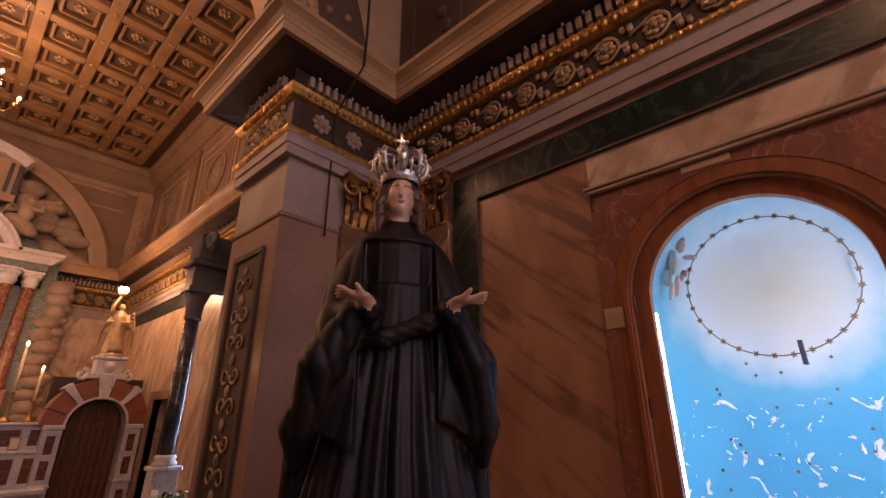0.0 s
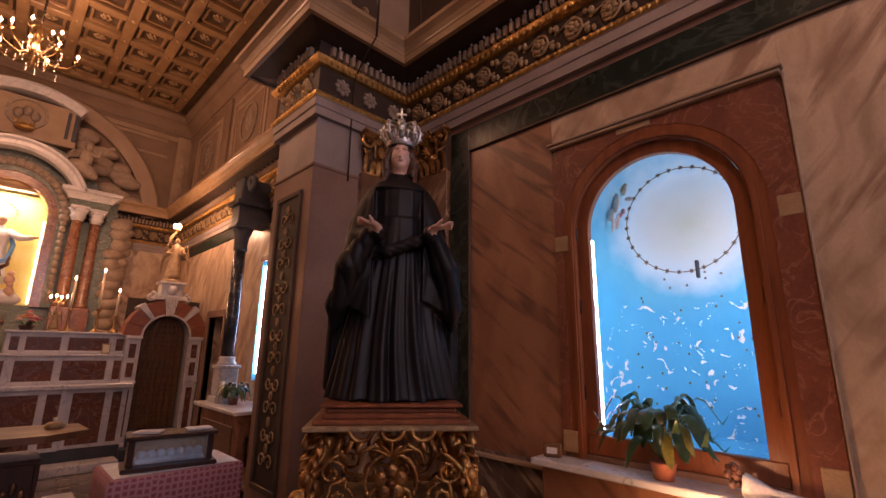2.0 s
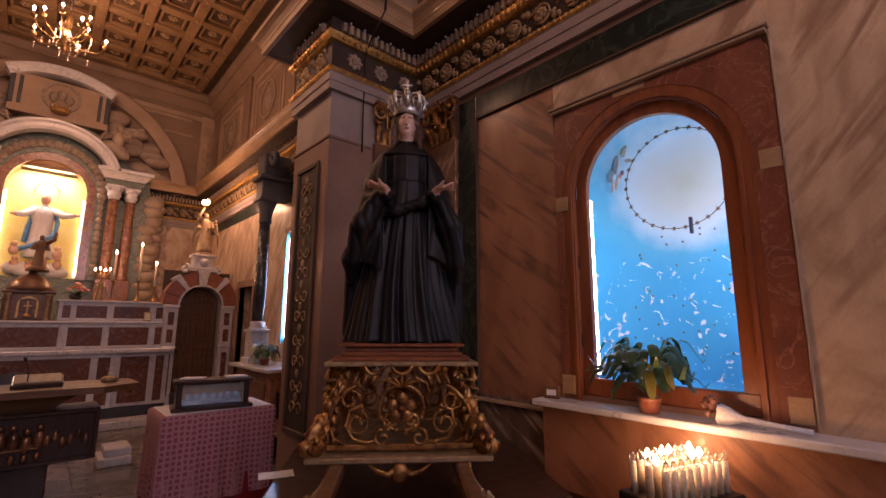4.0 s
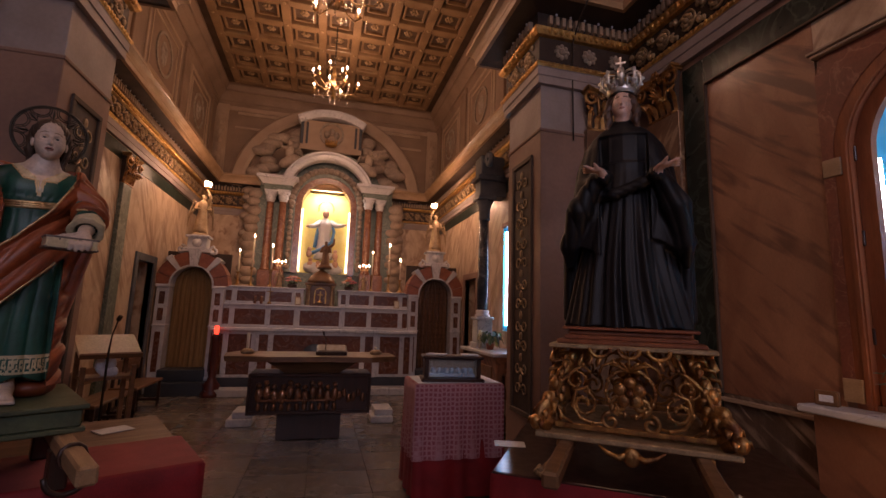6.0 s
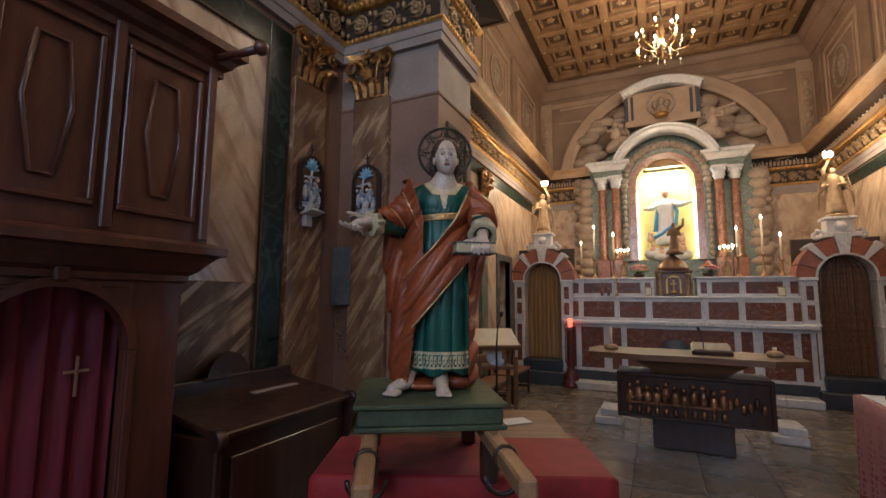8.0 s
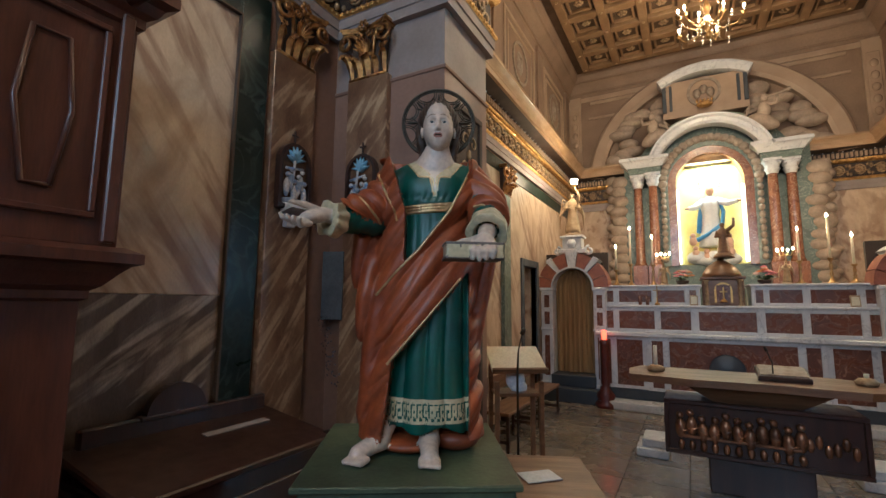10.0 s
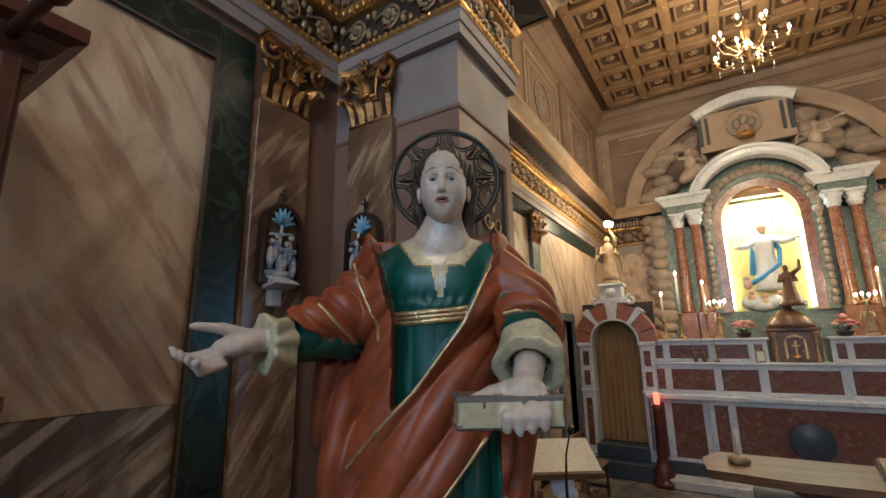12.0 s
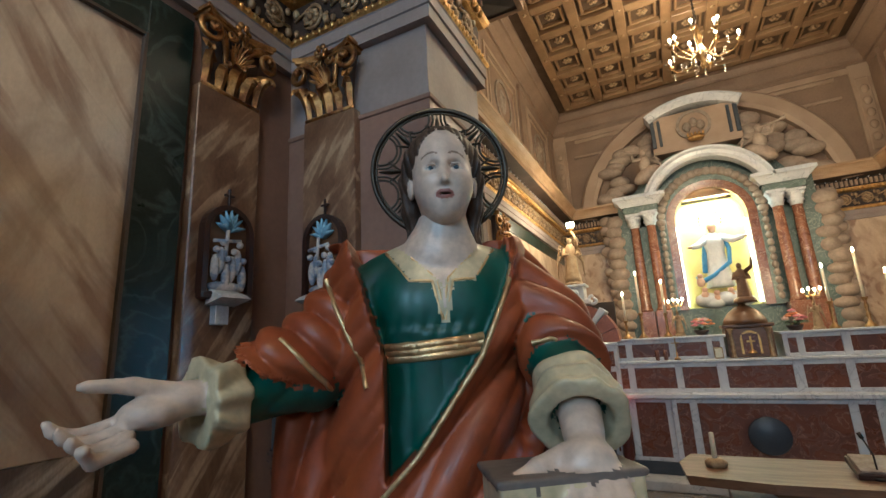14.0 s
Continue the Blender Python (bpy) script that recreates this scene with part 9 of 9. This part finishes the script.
def wall_light(m):
    root = thing("wall_light", m, "white folded metal wall light below the relief", "wall light", "wall lights")
    b = bmesh.new()
    vs = [b.verts.new(q) for q in ((-0.09, -0.02, 0.0), (0.09, -0.02, 0.0), (0.09, -0.15, 0.03), (-0.09, -0.15, 0.03), (-0.07, -0.02, 0.09), (0.07, -0.02, 0.09), (0.075, -0.13, 0.05), (-0.075, -0.13, 0.05))]
    for f in ((0, 1, 2, 3), (4, 5, 6, 7), (0, 1, 5, 4), (1, 2, 6, 5), (2, 3, 7, 6), (3, 0, 4, 7)):
        b.faces.new([vs[i] for i in f])
    part("hood", b, STAT_WHITE, root)
    b = bmesh.new()
    span(b, (-0.045, -0.05, -0.1), (0.035, 0.0, 0.0), 0.004)
    part("bracket", b, STAT_WHITE, root)
    return root


for sx in (-1, 1):
    station(pose(sx * (XW - 0.062), 2.085, 2.76, 0, 0, -sx * 90))
    wall_light(pose(sx * (XW - 0.062), 2.065, 2.4, 0, 0, -sx * 90))
station(pose(-2.82, YP - 0.062, 2.76))
wall_light(pose(-2.84, YP - 0.062, 2.4))
# a hung board and glittering garland in the corner
bm = bmesh.new()
span(bm, (-0.09, -0.01, -0.28), (0.09, 0.01, 0.28), 0.004)
single("hanging_board", bm, STONE_BLUE, "blue-grey narrow board hung in the wall corner", "board", pose(-3.08, 2.5, 1.88, 0, 0, 20))
TINSEL = mat("silver_blue_tinsel", (0.5, 0.56, 0.7), 0.2, 0.9, bump=0.3)
bm = bmesh.new()
rnd = random.Random(21)
for k in range(70):
    t = k / 69
    c = (-0.05 + 0.14 * t + rnd.uniform(-0.035, 0.035), rnd.uniform(-0.04, 0.04), -0.5 * t + rnd.uniform(-0.03, 0.03))
    box(bm, c, (0.014, 0.003, 0.01), pose(0, 0, 0, rnd.uniform(0, 90), rnd.uniform(0, 90), rnd.uniform(0, 90)))
single("tinsel_garland", bm, TINSEL, "glittering silver tinsel hanging below the board", "garland", pose(-3.04, 2.42, 1.62))

# ---- lectern, microphone stand and benches in the chancel ----
le = thing("lectern", pose(-1.95, 3.72, 0, 0, 0, 35), "wooden reading stand with a pale sloping desk", "lectern")
b = bmesh.new()
box(b, (0, 0, 1.24), (0.5, 0.38, 0.025), pose(0, 0, 0, 28), 0.004)
part("desk", b, WAX, le, "pale cream sloping desk")
b = bmesh.new()
box(b, (0, -0.17, 1.16), (0.5, 0.03, 0.05), pose(0, 0, 0, 28), 0.004)
part("lip", b, WOOD_MID, le)
for sx in (-1, 1):
    for sy in (-1, 1):
        b = bmesh.new()
        span(b, (sx * 0.2 - 0.02, sy * 0.13 - 0.02, 0), (sx * 0.2 + 0.02, sy * 0.13 + 0.02, 1.12 + sy * 0.06), 0.004)
        part("leg", b, WOOD_MID, le)
b = bmesh.new()
span(b, (-0.2, -0.14, 0.93), (0.2, 0.14, 0.96), 0.004)
part("shelf", b, WOOD_MID, le)
bm = bmesh.new()
ball(bm, (0, 0, 0.1), (0.09, 0.05, 0.1), 12, 8)
ball(bm, (0.03, -0.01, 0.03), (0.08, 0.05, 0.06), 10, 7)
single("white_cloth", bm, STAT_WHITE, "crumpled white cloth on the lectern shelf", "cloth", pose(-1.95, 3.72, 0.96, 0, 0, 35))
ms = thing("microphone_stand", pose(-1.78, 3.3, 0), "black microphone stand with a bent neck", "microphone stand")
b = bmesh.new()
lathe(b, [(0.12, 0), (0.12, 0.02), (0.02, 0.035), (0.012, 0.05)], 16)
part("foot", b, CHAIN, ms)
b = bmesh.new()
tube(b, [(0, 0, 0.04), (0, 0, 1.2), (0.01, 0, 1.36), (0.05, -0.02, 1.5)], [0.011, 0.01, 0.006, 0.006], 8)
part("pole", b, CHAIN, ms)
b = bmesh.new()
tube(b, [(0.05, -0.02, 1.5), (0.07, -0.03, 1.54)], [0.02, 0.018], 8)
part("microphone", b, CHAIN, ms)


def chancel_bench(m):
    root = thing("bench", m, "brown wooden bench with turned iron-dark legs", "bench", "chancel benches")
    b = bmesh.new()
    span(b, (-0.55, -0.18, 0.42), (0.55, 0.18, 0.46), 0.006)
    part("seat", b, WOOD_MID, root)
    b = bmesh.new()
    span(b, (-0.55, 0.16, 0.62), (0.55, 0.19, 0.82), 0.006)
    part("backrest", b, WOOD_MID, root)
    for s in (-1, 1):
        b = bmesh.new()
        span(b, (s * 0.5 - 0.02, -0.17, 0), (s * 0.5 + 0.02, -0.13, 0.42), 0.004)
        span(b, (s * 0.5 - 0.02, 0.13, 0), (s * 0.5 + 0.02, 0.17, 0.8), 0.004)
        span(b, (s * 0.5 - 0.02, -0.17, 0.1), (s * 0.5 + 0.02, 0.17, 0.14), 0.004)
        part("leg_frame", b, WOOD_DARK, root)
    return root


chancel_bench(pose(-2.62, 5.4, 0, 0, 0, 90))
chancel_bench(pose(-2.62, 6.65, 0, 0, 0, 90))
chancel_bench(pose(2.5, 4.3, 0, 0, 0, -90))

# ---- green pilaster on the chancel west wall ----
pilaster("pilaster", pose(-3.1, 6.45, 0, 0, 0, 90), 3.5, 0.3, "grey-green marble pilaster with a gilded capital", GREEN_STONE)

# ---- side altar on the chancel east wall ----
sa = thing("side_altar", pose(0, 0, 0), "marble side altar with a blue-black column below a lit blue niche", "side altar")
b = bmesh.new()
span(b, (2.45, 4.75, 1.06), (3.1, 6.35, 1.11), 0.01)
part("shelf", b, WHITE_MARBLE, sa, "white marble shelf")
b = bmesh.new()
span(b, (2.55, 4.85, 0), (3.1, 6.25, 1.06), 0.01)
part("body", b, MARBLE_ROSE, sa)
b = bmesh.new()
span(b, (2.53, 5.0, 0.2), (2.555, 6.1, 0.9), 0.006)
part("front_panel", b, WOOD_MID, sa)
for yc in (5.98,):
    b = bmesh.new()
    span(b, (2.57, yc - 0.16, 1.11), (2.9, yc + 0.16, 1.2), 0.01)
    span(b, (2.6, yc - 0.13, 1.2), (2.87, yc + 0.13, 1.58), 0.01)
    span(b, (2.575, yc - 0.155, 1.58), (2.895, yc + 0.155, 1.63), 0.01)
    lathe(b, [(0.13, 1.63), (0.135, 1.66), (0.105, 1.69), (0.12, 1.72), (0.1, 1.75)], 20, pose(2.735, yc, 0))
    part("column_base", b, WHITE_MARBLE, sa)
    b = bmesh.new()
    lathe(b, [(0.098, 1.75), (0.1, 2.3), (0.085, 3.34)], 22, pose(2.735, yc, 0))
    part("column", b, COLUMN_BLUE, sa, "blue-black marble column")
    b = bmesh.new()
    lathe(b, [(0.09, 3.34), (0.1, 3.37), (0.09, 3.4), (0.1, 3.55), (0.15, 3.7)], 16, pose(2.735, yc, 0), lobes=8, depth=0.12)
    span(b, (2.57, yc - 0.17, 3.7), (2.9, yc + 0.17, 3.76), 0.01)
    span(b, (2.6, yc - 0.14, 3.76), (3.1, yc + 0.14, 4.05), 0.01)
    span(b, (2.54, yc - 0.2, 4.05), (3.1, yc + 0.2, 4.13), 0.015)
    part("column_capital", b, STONE_BLUE, sa, "blue-grey carved capital and block")
    b = bmesh.new()
    span(b, (2.6, yc - 0.16, 4.13), (3.08, yc + 0.16, 4.5), 0.02)
    tube(b, [(2.7, yc - 0.3 + q[0], q[2]) for q in spiral((0, 0, 4.35), 0.14, 0.03, 1.2, 0, 16)], 0.05, 6)
    part("broken_pediment", b, STONE_BLUE, sa)
b = bmesh.new()
span(b, (3.5, 4.2, 1.3), (3.55, 6.05, 3.4))
span(b, (3.1, 5.945, 1.4), (3.5, 5.955, 3.3))
part("niche_back", b, NICHE_BLUE, sa, "sky-blue painted niche back")
b = bmesh.new()
span(b, (3.14, 5.9, 1.5), (3.17, 5.93, 3.15), 0.004)
part("light_tube", b, TUBE_LIGHT, sa, "glowing white light tube")
b = bmesh.new()
for lo, hi in (((4.98, 1.4), (5.06, 3.3)),):
    span(b, (3.06, *lo), (3.14, *hi), 0.008)
span(b, (3.06, 5.06, 3.22), (3.14, 5.95, 3.3), 0.008)
part("niche_frame", b, WOOD_RED, sa)
b = bmesh.new()
span(b, (3.12, 4.3, 1.4), (3.2, 4.98, 3.3))
part("niche_screen", b, PIER_PAINT, sa)


# ---- leafy plants ----
def leafy_plant(name, m, label, n, reach, height, seed, wide=0.055):
    root = thing(name, m, label, "plant", "plants")
    r = random.Random(seed)
    b = bmesh.new()
    lathe(b, [(0.055, 0), (0.07, 0.08), (0.076, 0.09), (0.07, 0.1), (0.0, 0.085)], 16)
    part("pot", b, BRICK_RED, root, "terracotta pot")
    for k in range(n):
        a = 2 * math.pi * k / n * 2.618 + r.uniform(-0.3, 0.3)
        reach_k, high = reach * r.uniform(0.55, 1.05), height * r.uniform(0.5, 1.1)
        ln = []
        for q in range(9):
            t = q / 8
            rad = reach_k * (t ** 0.8)
            z = 0.1 + high * math.sin(min(1.0, t * 1.25) * math.pi * 0.62) - 0.36 * max(0, t - 0.5) * (0.25 + r.random() * 0.8)
            ln.append((rad, z))
        b = bmesh.new()
        rows = []
        for q, (rad, z) in enumerate(ln):
            t = q / 8
            w = wide * (0.06 if t < 0.42 else math.sin(math.pi * min(1, (t - 0.36) / 0.66)) ** 0.75) * r.uniform(0.95, 1.05)
            c, s = math.cos(a), math.sin(a)
            rows.append([b.verts.new((rad * c - o * w * s, rad * s + o * w * c, z - abs(o) * w * 0.35 + (0.0))) for o in (-1, 0, 1)])
        for u, v in zip(rows, rows[1:]):
            for j in range(2):
                b.faces.new((u[j], u[j + 1], v[j + 1], v[j])).smooth = True
        part("leaf", b, LEAF_Y if k % 11 == 5 else LEAF, root)
    return root


leafy_plant("potted_plant", pose(3.09, 0.0, 1.166), "potted green peace lily on the marble sill", 64, 0.4, 0.36, 3, 0.03)
leafy_plant("shelf_plant", pose(2.72, 5.55, 1.111), "small potted green plant on the side altar shelf", 40, 0.26, 0.2, 7, 0.03)
cd = thing("altar_candle", pose(2.62, 5.75, 1.111), "thick white candle on the side altar shelf", "candle")
b = bmesh.new()
lathe(b, [(0.032, 0), (0.031, 0.3), (0.0, 0.302)], 14)
part("candle", b, WAX, cd)

# ---- votive candle stand ----
vs_ = thing("votive_stand", pose(2.72, -0.3, 0, 0, 0, -16), "dark metal votive stand with white electric candles", "candle stand")
b = bmesh.new()
span(b, (-0.27, -0.17, 0.8), (0.27, 0.17, 0.86), 0.008)
part("tray", b, CHAIN, vs_)
b = bmesh.new()
span(b, (-0.29, -0.24, 0.78), (0.29, -0.17, 0.8), 0.004)
part("front_strip", b, BRASS, vs_)
for sx in (-1, 1):
    for sy in (-1, 1):
        b = bmesh.new()
        span(b, (sx * 0.24 - 0.012, sy * 0.14 - 0.012, 0), (sx * 0.24 + 0.012, sy * 0.14 + 0.012, 0.8), 0.003)
        part("leg", b, CHAIN, vs_)
rnd = random.Random(2)
for i in range(9):
    for j in range(3):
        x, y = -0.225 + 0.056 * i, -0.1 + 0.1 * j
        h = 0.15
        b = bmesh.new()
        lathe(b, [(0.019, 0), (0.017, h), (0.006, h + 0.003)], 10, pose(x, y, 0.86))
        cndl = part("candle", b, WAX, vs_)
        lit_one = (i, j) in ((1, 1), (4, 2), (6, 1), (5, 2), (8, 2), (7, 1), (2, 2))
        b = bmesh.new()
        lathe(b, [(0.007, 0), (0.014, 0.012), (0.016, 0.026), (0.008, 0.045), (0, 0.055)], 8, pose(x, y, 0.862 + h))
        part("bulb", b, FLAME if lit_one else GLASS, cndl)

# flowers in white paper and a small card holder on the sill
fb = thing("flower_bundle", pose(3.08, -0.42, 1.166, 0, 0, -90), "dried flowers wrapped in a white cloth on the sill", "flowers")
b = bmesh.new()
lathe(b, [(0.06, 0.0), (0.045, 0.05), (0.016, 0.12), (0.012, 0.25), (0.014, 0.42)], 14, pose(-0.02, 0, 0.05, 0, 94), lobes=5, depth=0.15)
part("wrapping", b, STAT_WHITE, fb)
b = bmesh.new()
rnd = random.Random(6)
for k in range(16):
    ball(b, (-0.05 + rnd.uniform(-0.05, 0.03), rnd.uniform(-0.05, 0.05), 0.06 + rnd.uniform(-0.03, 0.08)), 0.02, 6, 5)
part("dried_blooms", b, RED_MARBLE, fb, "dark dried blooms")
ch = thing("card_holder", pose(3.1, 0.74, 1.166, 0, 0, -70), "small wooden card holder on the sill", "card holder")
b = bmesh.new()
span(b, (-0.06, -0.02, 0), (0.06, 0.02, 0.09), 0.006)
part("block", b, WOOD_MID, ch)
b = bmesh.new()
span(b, (-0.035, -0.025, 0.025), (0.035, -0.02, 0.065), 0.001)
part("card", b, STAT_WHITE, ch)

# dark cord hanging down the pier
bm = bmesh.new()
tube(bm, [(2.42, 2.12, 8.0), (2.42, 2.13, 5.2), (2.42, 2.14, 4.9)], 0.012, 6)
tube(bm, [(2.42, 2.14, 4.9), (2.44, 2.4, 4.75), (2.45, 2.54, 4.6), (2.45, 2.55, 4.1), (2.46, 2.56, 3.5)], 0.009, 6)
single("cable", bm, CHAIN, "dark cable hanging down over the cornice", "cable")

# ---- stone slabs of the floor ----
bm = bmesh.new()
box(bm, (0, 0, -0.006), (0.594, 0.594, 0.012), None, 0.003)
SLAB = mesh_of("slab", bm, [FLOOR])
y = -2.7
while y < 8.3:
    x = -2.7
    while x < 3.0:
        place("slab", SLAB, floor, pose(x, y, 0))
        x += 0.6
    y += 0.6
